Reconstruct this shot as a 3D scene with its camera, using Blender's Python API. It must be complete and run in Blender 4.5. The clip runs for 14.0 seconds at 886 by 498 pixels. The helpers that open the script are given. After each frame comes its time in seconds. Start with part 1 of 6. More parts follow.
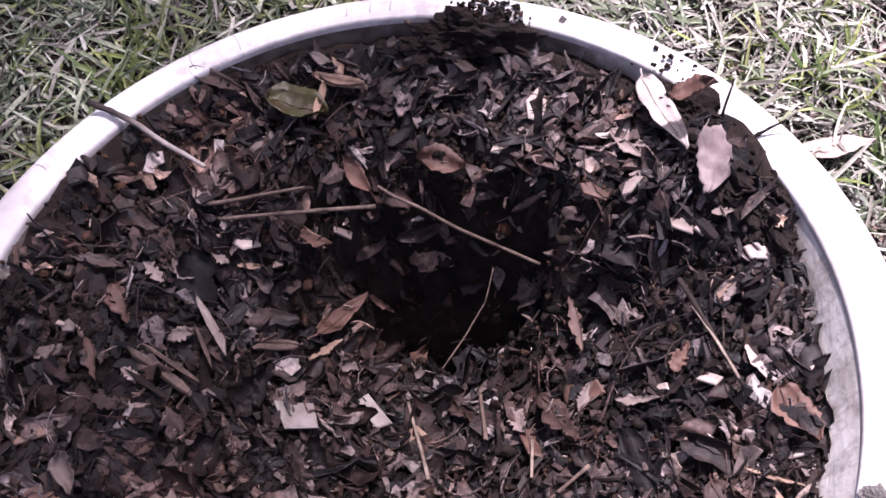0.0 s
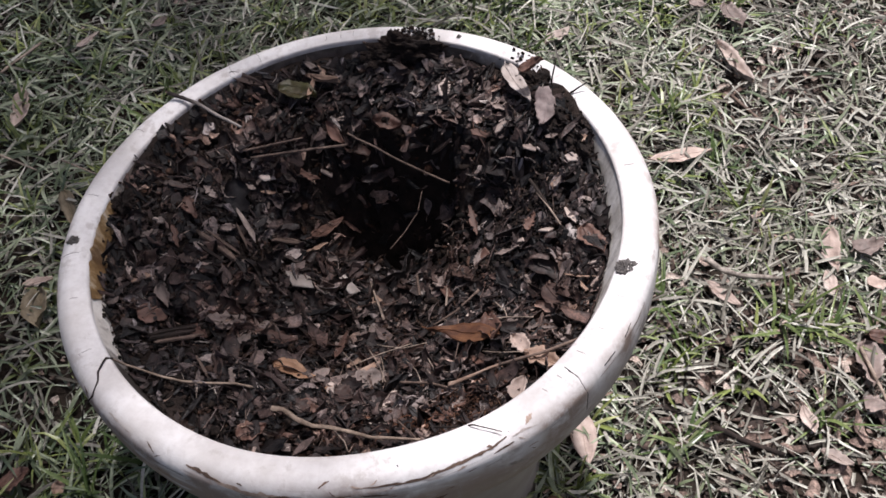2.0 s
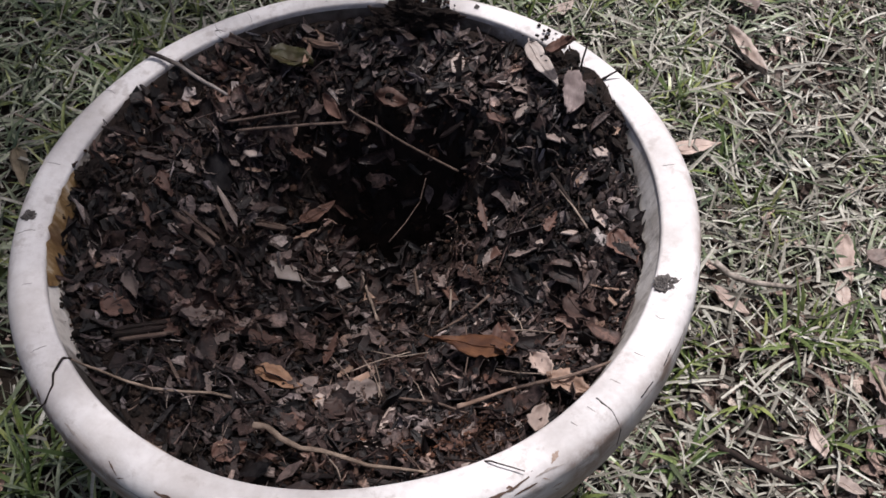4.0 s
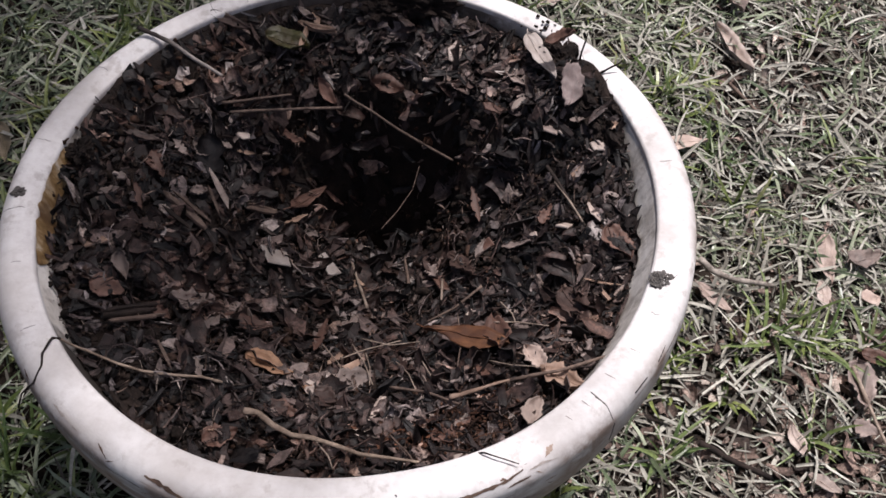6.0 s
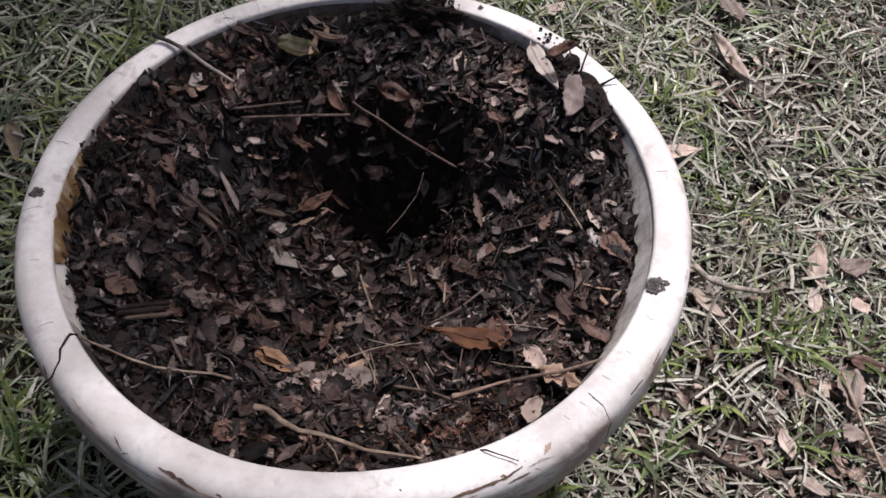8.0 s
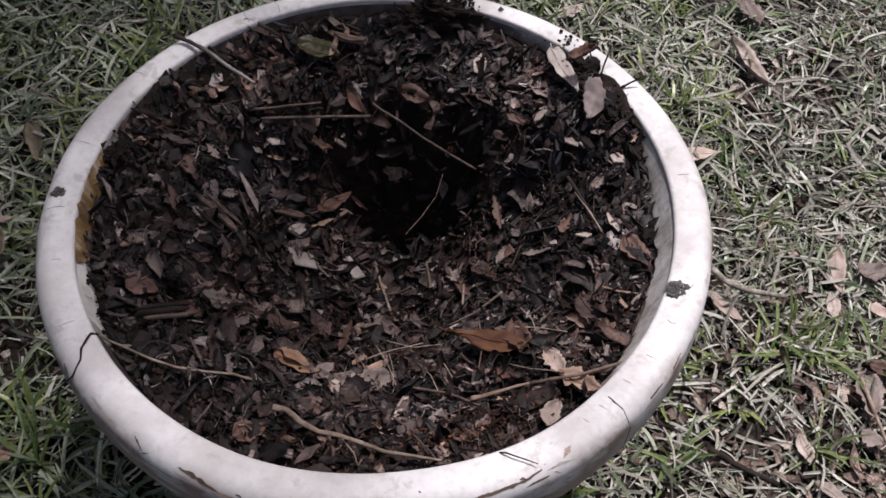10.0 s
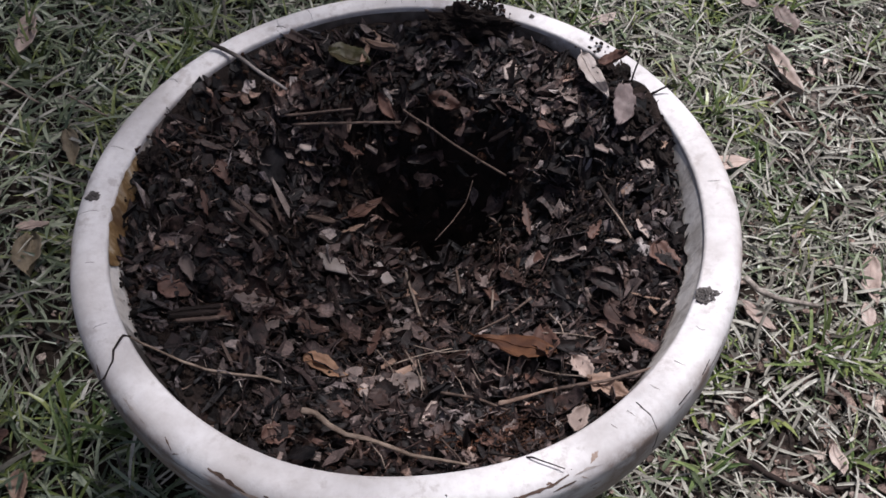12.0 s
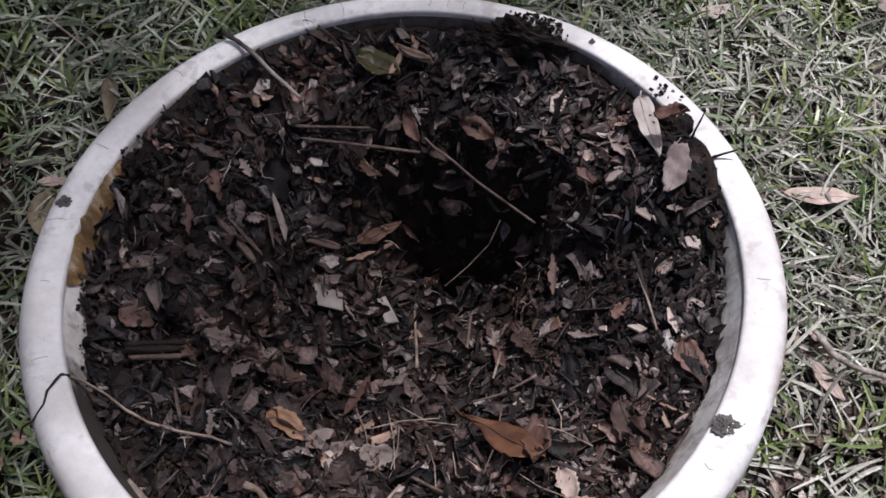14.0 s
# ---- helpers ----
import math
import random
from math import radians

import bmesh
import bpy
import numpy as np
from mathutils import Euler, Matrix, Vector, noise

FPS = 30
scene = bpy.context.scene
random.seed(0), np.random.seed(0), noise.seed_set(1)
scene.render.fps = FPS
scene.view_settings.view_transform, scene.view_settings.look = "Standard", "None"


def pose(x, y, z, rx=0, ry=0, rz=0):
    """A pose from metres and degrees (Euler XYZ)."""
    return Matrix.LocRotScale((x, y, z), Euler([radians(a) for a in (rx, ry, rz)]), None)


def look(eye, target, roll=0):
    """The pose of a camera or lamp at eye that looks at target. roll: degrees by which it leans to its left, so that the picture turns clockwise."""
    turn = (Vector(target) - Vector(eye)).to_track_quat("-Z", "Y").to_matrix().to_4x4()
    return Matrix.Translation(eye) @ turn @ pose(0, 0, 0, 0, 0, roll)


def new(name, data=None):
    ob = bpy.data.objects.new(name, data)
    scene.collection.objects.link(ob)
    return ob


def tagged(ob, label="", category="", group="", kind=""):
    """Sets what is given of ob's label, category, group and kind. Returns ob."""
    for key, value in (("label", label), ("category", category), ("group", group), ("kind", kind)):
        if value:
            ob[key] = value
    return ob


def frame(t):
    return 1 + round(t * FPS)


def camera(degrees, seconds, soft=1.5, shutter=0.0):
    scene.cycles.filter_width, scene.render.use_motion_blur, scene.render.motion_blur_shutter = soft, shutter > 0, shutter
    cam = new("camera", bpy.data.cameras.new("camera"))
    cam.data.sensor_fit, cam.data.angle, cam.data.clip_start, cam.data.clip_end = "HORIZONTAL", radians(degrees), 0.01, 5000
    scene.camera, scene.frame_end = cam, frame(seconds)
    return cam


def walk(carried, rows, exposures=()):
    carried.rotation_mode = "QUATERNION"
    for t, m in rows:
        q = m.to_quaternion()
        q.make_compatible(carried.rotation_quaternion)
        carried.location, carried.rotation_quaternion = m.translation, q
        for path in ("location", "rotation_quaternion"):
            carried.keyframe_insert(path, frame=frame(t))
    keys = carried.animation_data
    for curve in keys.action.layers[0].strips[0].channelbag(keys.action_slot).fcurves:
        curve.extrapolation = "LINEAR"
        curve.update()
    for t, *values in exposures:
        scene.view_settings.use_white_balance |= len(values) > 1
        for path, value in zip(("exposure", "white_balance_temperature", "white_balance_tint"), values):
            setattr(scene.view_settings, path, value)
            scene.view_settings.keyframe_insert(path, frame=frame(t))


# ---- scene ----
cam = camera(43.76, 14.0, soft=1.6)
# seconds, eye x, y, z (metres), turn about x, y, z (degrees)
PATH = [
    (0.0, 0.1014, -0.2354, 0.8436, 32.92, 6.05, 5.44),
    (0.3, 0.1314, -0.3000, 0.8730, 34.87, 5.52, 6.48),
    (0.5, 0.1404, -0.3388, 0.9255, 34.92, 4.39, 6.42),
    (1.0, 0.1477, -0.4508, 1.0090, 37.03, 2.68, 5.85),
    (1.5, 0.1723, -0.5525, 1.0374, 38.44, 5.57, 3.72),
    (2.0, 0.1856, -0.5908, 1.0487, 39.56, 6.30, 3.41),
    (2.5, 0.1691, -0.5586, 1.0383, 40.82, 4.17, 4.17),
    (3.0, 0.1559, -0.5091, 1.0111, 40.34, 3.00, 4.74),
    (3.5, 0.1395, -0.5060, 0.9872, 38.35, 2.72, 4.26),
    (6.0, 0.1062, -0.5030, 0.9841, 37.07, -0.12, 4.49),
    (6.5, 0.1039, -0.5099, 0.9949, 37.24, -0.59, 4.54),
    (7.0, 0.1026, -0.5154, 1.0026, 37.19, -0.85, 4.66),
    (7.5, 0.1017, -0.5186, 1.0060, 37.20, -0.87, 4.78),
    (8.0, 0.1007, -0.5192, 1.0072, 37.19, -0.80, 4.95),
    (10.5, 0.0956, -0.5186, 1.0073, 37.26, -0.34, 5.83),
    (11.0, 0.0956, -0.5184, 1.0068, 37.30, -0.16, 6.03),
    (11.5, 0.0949, -0.5188, 1.0075, 37.32, 0.12, 6.38),
    (12.0, 0.1010, -0.5231, 1.0071, 37.78, 0.80, 6.99),
    (12.5, 0.1321, -0.5547, 1.0386, 39.03, 2.12, 7.65),
    (13.0, 0.1661, -0.6249, 1.0851, 39.57, 3.31, 6.76),
    (13.5, 0.1859, -0.5790, 1.0889, 36.99, 2.74, 7.83),
    (13.8, 0.1772, -0.4439, 1.0183, 35.13, 2.21, 12.58),
    (14.0, 0.1559, -0.3591, 0.9824, 33.16, 1.66, 16.82),
]
EXPOSURES = [(0.0, 1.17, 6120, 32), (1.0, 0.69, 6200, 20), (2.0, 0.27, 6330, 13), (3.5, 0.02, 6380, 13), (7.5, 0.11, 6450, 14), (10.5, -0.10, 6250, 14), (13.0, -0.06, 6100, 13), (14.0, 0.02, 6050, 13)]
walk(cam, [(t, pose(*p)) for t, *p in PATH], EXPOSURES)

# ---- light: sun nearly overhead, from beyond the pot, open sky ----
SUN_TO = Vector((0.15, 0.23, 0.96)).normalized()
SUN_EL, SUN_AZ = math.asin(SUN_TO.z), math.atan2(SUN_TO.x, SUN_TO.y)
world = bpy.data.worlds.new("sky")
scene.world = world
world.use_nodes = True
wn = world.node_tree
sky = wn.nodes.new("ShaderNodeTexSky")
sky.sky_type = "NISHITA"
sky.sun_disc = False
sky.sun_elevation, sky.sun_rotation = SUN_EL, SUN_AZ
sky.dust_density, sky.air_density, sky.ozone_density = 6.0, 0.7, 0.4
wn.links.new(sky.outputs[0], wn.nodes["Background"].inputs[0])
wn.nodes["Background"].inputs[1].default_value = 0.10
sun_data = bpy.data.lights.new("sun", "SUN")
sun_data.energy, sun_data.angle, sun_data.color = 4.8, radians(2.2), (1.0, 0.965, 0.955)
sun = new("sun", sun_data)
sun.matrix_world = look(SUN_TO * 30, (0, 0, 0))

# ---- materials ----
RNG = np.random.default_rng(7)


class Nodes:
    """A small builder for one material's node tree."""

    def __init__(self, name, rough=0.7, spec=0.3):
        self.m = bpy.data.materials.new(name)
        self.m.use_nodes = True
        self.t = self.m.node_tree
        self.b = self.t.nodes["Principled BSDF"]
        self.b.inputs["Roughness"].default_value = rough
        self.b.inputs["Specular IOR Level"].default_value = spec

    def add(self, kind, **values):
        n = self.t.nodes.new(kind)
        for k, v in values.items():
            if isinstance(k, str) and k in n.inputs:
                n.inputs[k].default_value = v
        return n

    def wire(self, a, b):
        self.t.links.new(a, b)

    def coord(self, scale=(1, 1, 1), kind="Object"):
        c = self.add("ShaderNodeTexCoord")
        m = self.add("ShaderNodeMapping")
        m.inputs["Scale"].default_value = scale
        self.wire(c.outputs[kind], m.inputs["Vector"])
        return m.outputs[0]

    def noise(self, vec, scale, detail=4, rough=0.55, dist=0.0):
        n = self.add("ShaderNodeTexNoise", Scale=scale, Detail=detail, Roughness=rough, Distortion=dist)
        self.wire(vec, n.inputs["Vector"])
        return n.outputs["Fac"]

    def ramp(self, fac, stops, smooth=True):
        r = self.add("ShaderNodeValToRGB")
        e = r.color_ramp.elements
        while len(e) < len(stops):
            e.new(0.5)
        for el, (p, c) in zip(e, stops):
            el.position = p
            el.color = (c, c, c, 1) if isinstance(c, (int, float)) else (*c, 1)
        if not smooth:
            r.color_ramp.interpolation = "CONSTANT"
        self.wire(fac, r.inputs[0])
        return r.outputs[0]

    def mix(self, fac, a, b, blend="MIX"):
        m = self.add("ShaderNodeMix")
        m.data_type, m.blend_type = "RGBA", blend
        for sock, v in ((m.inputs[0], fac), (m.inputs[6], a), (m.inputs[7], b)):
            if isinstance(v, (int, float)):
                sock.default_value = v
            elif isinstance(v, tuple):
                sock.default_value = (*v, 1)
            else:
                self.wire(v, sock)
        return m.outputs[2]

    def color(self, c):
        self.wire(c, self.b.inputs["Base Color"])

    def bump(self, fac, strength=0.4, distance=0.001):
        n = self.add("ShaderNodeBump", Strength=strength, Distance=distance)
        self.wire(fac, n.inputs["Height"])
        self.wire(n.outputs[0], self.b.inputs["Normal"])

    def island(self):
        return self.add("ShaderNodeNewGeometry").outputs["Random Per Island"]

    def each(self):
        return self.add("ShaderNodeObjectInfo").outputs["Random"]


def make_pot_paint():
    n = Nodes("weathered_white_paint", 0.6, 0.25)
    v = n.coord()
    base = n.ramp(n.noise(v, 11, 5, 0.6), [(0.36, (0.475, 0.448, 0.433)), (0.5, (0.60, 0.577, 0.567)), (0.64, (0.69, 0.67, 0.66))])
    # chalky mottling and small grey scuffs
    base = n.mix(n.ramp(n.noise(v, 150, 4, 0.65), [(0.45, 0.0), (0.68, 0.30)]), base, (0.40, 0.36, 0.345))
    base = n.mix(n.ramp(n.noise(v, 42, 6, 0.7), [(0.56, 0.0), (0.64, 0.55)]), base, (0.36, 0.32, 0.30))
    # position round the pot and down its side
    sep = n.add("ShaderNodeSeparateXYZ")
    n.wire(v, sep.inputs[0])
    ang = n.add("ShaderNodeMath")
    ang.operation = "ARCTAN2"
    n.wire(sep.outputs[1], ang.inputs[0])
    n.wire(sep.outputs[0], ang.inputs[1])
    comb = n.add("ShaderNodeCombineXYZ")
    n.wire(ang.outputs[0], comb.inputs[0])
    n.wire(sep.outputs[2], comb.inputs[2])

    def streaks(around, down, stops, detail=5, seed=0.0):
        sc = n.add("ShaderNodeVectorMath")
        sc.operation = "MULTIPLY_ADD"
        sc.inputs[1].default_value = (around, 1.0, down)
        sc.inputs[2].default_value = (0.0, seed, 0.0)
        n.wire(comb.outputs[0], sc.inputs[0])
        return n.ramp(n.noise(sc.outputs[0], 1.0, detail, 0.6, 0.4), stops)

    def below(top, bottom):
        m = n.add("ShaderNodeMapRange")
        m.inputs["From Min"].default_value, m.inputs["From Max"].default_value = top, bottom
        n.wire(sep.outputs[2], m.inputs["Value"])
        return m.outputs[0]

    def over(mask, reach, tint):
        return n.mix(n.mix(1.0, mask, reach, "MULTIPLY"), base, tint)

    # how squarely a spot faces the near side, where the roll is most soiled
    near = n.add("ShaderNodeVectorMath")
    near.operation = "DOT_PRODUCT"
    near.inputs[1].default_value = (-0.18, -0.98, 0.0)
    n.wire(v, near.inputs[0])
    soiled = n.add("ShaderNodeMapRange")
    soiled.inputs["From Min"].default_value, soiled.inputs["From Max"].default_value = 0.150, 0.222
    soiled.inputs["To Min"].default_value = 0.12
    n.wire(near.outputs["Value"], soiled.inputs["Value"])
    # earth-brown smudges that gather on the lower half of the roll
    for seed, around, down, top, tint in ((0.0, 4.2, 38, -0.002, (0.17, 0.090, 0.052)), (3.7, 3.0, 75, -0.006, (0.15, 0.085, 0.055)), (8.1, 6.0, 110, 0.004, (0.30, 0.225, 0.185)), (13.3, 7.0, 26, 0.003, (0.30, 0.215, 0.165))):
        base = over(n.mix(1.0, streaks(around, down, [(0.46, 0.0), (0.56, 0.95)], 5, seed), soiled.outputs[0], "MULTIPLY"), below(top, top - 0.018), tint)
    # long dark scrapes
    base = over(streaks(4.5, 260, [(0.615, 0.0), (0.645, 0.85)], 4), below(0.0115, 0.002), (0.13, 0.092, 0.075))
    # brownish smudges in patches over the outer half of the roll, with a broken, rubbed grain
    rubbed = n.mix(1.0, n.ramp(n.noise(v, 15, 2, 0.5), [(0.46, 0.0), (0.56, 1.0)]), n.ramp(n.noise(v, 70, 5, 0.7), [(0.36, 0.2), (0.54, 1.0)]), "MULTIPLY")
    base = over(rubbed, below(0.0140, 0.004), (0.27, 0.21, 0.18))
    # warm brown under the roll: earth dirt, with warm bounced light put into the colour
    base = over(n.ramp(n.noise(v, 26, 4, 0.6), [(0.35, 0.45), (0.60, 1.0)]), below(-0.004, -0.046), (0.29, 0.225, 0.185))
    # grey drip marks over the top of the rim
    base = over(streaks(26, 6, [(0.56, 0.0), (0.66, 0.35)]), below(0.030, 0.0), (0.42, 0.39, 0.375))
    n.color(base)
    n.bump(n.noise(v, 120, 6, 0.6), 0.35, 0.0012)
    return n.m


def make_pot_body():
    """The pot's side below the roll: dull greyish beige, faintly clouded."""
    n = Nodes("dull_beige_pot_side", 0.7, 0.2)
    v = n.coord()
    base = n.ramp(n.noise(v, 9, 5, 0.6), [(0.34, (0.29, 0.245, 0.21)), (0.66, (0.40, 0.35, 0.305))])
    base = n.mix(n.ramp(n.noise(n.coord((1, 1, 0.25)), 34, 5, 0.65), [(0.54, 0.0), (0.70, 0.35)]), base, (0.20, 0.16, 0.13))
    n.color(base)
    n.bump(n.noise(v, 140, 5, 0.6), 0.3, 0.001)
    return n.m


def make_stain():
    n = Nodes("rust_stain", 0.6, 0.3)
    v = n.coord((1, 1, 0.35))
    c = n.ramp(n.noise(v, 85, 5, 0.65), [(0.34, (0.12, 0.065, 0.026)), (0.50, (0.25, 0.155, 0.066)), (0.60, (0.42, 0.31, 0.19)), (0.68, (0.62, 0.55, 0.45))])
    n.color(n.mix(n.ramp(n.noise(v, 40, 4, 0.6), [(0.52, 0.0), (0.66, 0.8)]), c, (0.085, 0.045, 0.022)))
    n.bump(n.noise(v, 220, 5), 0.6, 0.001)
    return n.m


def make_soil():
    n = Nodes("damp_potting_soil", 0.9, 0.25)
    v = n.coord()
    c = n.ramp(n.noise(v, 60, 6, 0.65), [(0.3, (0.006, 0.0045, 0.004)), (0.6, (0.022, 0.014, 0.011)), (0.8, (0.05, 0.032, 0.023))])
    n.color(c)
    n.bump(n.noise(v, 380, 6, 0.7), 0.9, 0.003)
    return n.m


def make_chips(name, stops, rough=0.75, spec=0.3, patchy=True):
    n = Nodes(name, rough, spec)
    v = n.coord()
    base = n.ramp(n.island(), stops)
    tone = n.ramp(n.noise(v, 420, 5, 0.65), [(0.32, 0.35), (0.52, 0.9), (0.70, 1.5)])
    base = n.mix(1.0, base, tone, "MULTIPLY")
    # damp dark blotches and pale weathered rims
    base = n.mix(1.0, base, n.ramp(n.noise(v, 110, 4, 0.6), [(0.36, 0.4), (0.55, 1.0), (0.68, 1.3)]), "MULTIPLY")
    if patchy:
        base = n.mix(1.0, base, n.ramp(n.noise(v, 13, 4, 0.6), [(0.36, (0.80, 0.82, 0.86)), (0.50, (1.0, 0.96, 0.93)), (0.62, (1.30, 1.04, 0.88))]), "MULTIPLY")
    n.color(base)
    n.wire(n.ramp(n.noise(v, 260, 3), [(0.35, rough - 0.12), (0.65, min(1.0, rough + 0.2))]), n.b.inputs["Roughness"])
    n.bump(n.noise(v, 600, 5, 0.7), 0.7, 0.0009)
    return n.m


def make_top_chips():
    n = Nodes("loose_bark_flakes", 0.75, 0.3)
    v = n.coord()
    base = n.ramp(n.each(), [(0.0, (0.00855, 0.006, 0.00588)), (0.4, (0.0266, 0.016, 0.0147)), (0.65, (0.06175, 0.039, 0.03465)), (0.83, (0.133, 0.097, 0.08715)), (0.94, (0.2375, 0.192, 0.1764)), (1.0, (0.38, 0.335, 0.315))])
    n.color(n.mix(1.0, base, n.ramp(n.noise(v, 240, 6, 0.7), [(0.32, 0.35), (0.52, 0.9), (0.7, 1.5)]), "MULTIPLY"))
    n.bump(n.noise(n.coord((1, 5, 1)), 300, 4, 0.65), 0.5, 0.0008)
    return n.m


def make_leaf(name, dark, mid, pale, spots=(0.05, 0.03, 0.02), rough=0.6):
    n = Nodes(name, rough, 0.35)
    v = n.coord()
    base = n.ramp(n.noise(v, 55, 5, 0.6), [(0.3, dark), (0.5, mid), (0.72, pale)])
    base = n.mix(n.ramp(n.noise(v, 210, 3), [(0.66, 0.0), (0.74, 0.5)]), base, spots)
    base = n.mix(1.0, base, n.ramp(n.each(), [(0.0, 0.8), (1.0, 1.2)]), "MULTIPLY")
    n.color(base)
    n.bump(n.noise(n.coord((1, 6, 1)), 150, 4), 0.45, 0.0008)
    return n.m


def make_wood(name, dark, pale, rough=0.75):
    n = Nodes(name, rough, 0.25)
    v = n.coord((1, 1, 1))
    base = n.ramp(n.noise(v, 75, 6, 0.7), [(0.34, dark), (0.66, pale)])
    n.color(base)
    n.bump(n.noise(v, 500, 4), 0.6, 0.0008)
    return n.m


def make_leaner():
    """Bark that is wet and black near the rim and dry and pale away from it."""
    n = Nodes("half_bleached_twig", 0.75, 0.25)
    v = n.coord()
    sep = n.add("ShaderNodeSeparateXYZ")
    n.wire(v, sep.inputs[0])
    m = n.add("ShaderNodeMapRange")
    m.inputs["From Min"].default_value, m.inputs["From Max"].default_value = -0.172, -0.140
    n.wire(sep.outputs[0], m.inputs["Value"])
    base = n.mix(m.outputs[0], (0.035, 0.027, 0.024), (0.30, 0.26, 0.235))
    n.color(n.mix(1.0, base, n.ramp(n.noise(v, 160, 5), [(0.3, 0.6), (0.7, 1.2)]), "MULTIPLY"))
    n.bump(n.noise(v, 500, 4), 0.6, 0.0008)
    return n.m


def make_grass(name, stops, rough=0.45, spec=0.5, single=False):
    n = Nodes(name, rough, spec)
    base = n.ramp(n.each() if single else n.island(), stops)
    v = n.coord()
    base = n.mix(n.ramp(n.noise(v, 5, 3), [(0.4, 0.0), (0.65, 0.25)]), base, (0.13, 0.12, 0.085))
    base = n.mix(1.0, base, n.ramp(n.noise(v, 180, 3), [(0.3, 0.7), (0.7, 1.2)]), "MULTIPLY")
    n.color(base)
    n.bump(n.noise(n.coord((1, 1, 1)), 900, 2), 0.2, 0.0003)
    return n.m


def make_ground():
    n = Nodes("soil_under_lawn", 0.95, 0.15)
    v = n.coord()
    near = n.ramp(n.noise(v, 38, 6, 0.65), [(0.3, (0.012, 0.009, 0.007)), (0.55, (0.028, 0.021, 0.016)), (0.75, (0.065, 0.05, 0.04))])
    lawn = n.ramp(n.noise(v, 60, 6, 0.7), [(0.34, (0.016, 0.020, 0.011)), (0.5, (0.046, 0.052, 0.030)), (0.66, (0.10, 0.098, 0.068))])
    lawn = n.mix(n.ramp(n.noise(v, 1.3, 5, 0.6), [(0.42, 0.0), (0.6, 0.6)]), lawn, (0.058, 0.048, 0.036))
    far = n.add("ShaderNodeVectorMath")
    far.operation = "LENGTH"
    n.wire(v, far.inputs[0])
    reach = n.add("ShaderNodeMapRange")
    reach.inputs["From Min"].default_value, reach.inputs["From Max"].default_value = 0.9, 1.7
    n.wire(far.outputs["Value"], reach.inputs["Value"])
    n.color(n.mix(reach.outputs[0], near, lawn))
    n.bump(n.noise(v, 160, 6, 0.7), 0.8, 0.006)
    return n.m


def make_grime():
    """Inner wall: dirty white, caked brown with soil towards the far side."""
    n = Nodes("grimy_inner_wall", 0.7, 0.25)
    v = n.coord()
    c = n.ramp(n.noise(v, 30, 6, 0.65), [(0.34, (0.42, 0.38, 0.335)), (0.5, (0.62, 0.575, 0.525)), (0.66, (0.75, 0.71, 0.66))])
    runs = n.noise(n.coord((1, 1, 0.3)), 75, 6, 0.7)
    c = n.mix(n.ramp(runs, [(0.50, 0.0), (0.60, 0.4), (0.70, 0.7)]), c, (0.16, 0.12, 0.094))
    sep = n.add("ShaderNodeSeparateXYZ")
    n.wire(v, sep.inputs[0])
    m = n.add("ShaderNodeMapRange")
    m.inputs["From Min"].default_value, m.inputs["From Max"].default_value = 0.03, 0.22
    lean = n.add("ShaderNodeMath")
    lean.operation = "MULTIPLY_ADD"
    lean.inputs[1].default_value = -0.5
    n.wire(sep.outputs[0], lean.inputs[0])
    n.wire(sep.outputs[1], lean.inputs[2])
    n.wire(lean.outputs[0], m.inputs["Value"])
    cake = n.mix(0.5, m.outputs[0], n.noise(v, 45, 5, 0.6))
    mud = n.ramp(n.noise(v, 80, 5), [(0.35, (0.035, 0.024, 0.018)), (0.65, (0.14, 0.105, 0.085))])
    caked = n.mix(n.ramp(cake, [(0.46, 0.0), (0.62, 0.92)]), c, mud)
    # the wall turns near-black towards the near side, with a broken edge
    blackish = n.add("ShaderNodeMapRange")
    blackish.inputs["From Min"].default_value, blackish.inputs["From Max"].default_value = -0.105, -0.15
    n.wire(sep.outputs[1], blackish.inputs["Value"])
    darkened = n.ramp(n.mix(0.5, blackish.outputs[0], n.noise(v, 60, 4, 0.6)), [(0.40, 0.0), (0.58, 0.96)])
    n.color(n.mix(darkened, caked, (0.022, 0.016, 0.013)))
    n.bump(n.noise(v, 160, 5), 0.5, 0.0012)
    return n.m


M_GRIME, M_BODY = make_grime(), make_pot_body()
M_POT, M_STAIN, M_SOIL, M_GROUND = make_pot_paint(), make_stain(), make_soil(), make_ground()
M_CHIP = make_chips("bark_mulch", [(0.0, (0.00437, 0.0038, 0.00399)), (0.45, (0.009025, 0.0066, 0.00693)), (0.70, (0.0240, 0.0148, 0.0133)), (0.85, (0.0530, 0.0340, 0.0300)), (0.93, (0.1026, 0.076, 0.0714)), (0.98, (0.2185, 0.175, 0.168)), (1.0, (0.342, 0.3, 0.2888))], 0.58, 0.35)
M_TOP = make_top_chips()
M_MOULD = make_chips("leaf_mould", [(0.0, (0.00741, 0.0058, 0.00609)), (0.42, (0.0225, 0.0140, 0.0128)), (0.68, (0.0530, 0.0330, 0.0285)), (0.84, (0.1064, 0.076, 0.07035)), (0.94, (0.2209, 0.174, 0.1636)), (1.0, (0.3515, 0.305, 0.294))], 0.55, 0.38)
M_UMBER = make_leaf("dark_umber_leaf", (0.018, 0.010, 0.008), (0.045, 0.026, 0.021), (0.085, 0.053, 0.043))
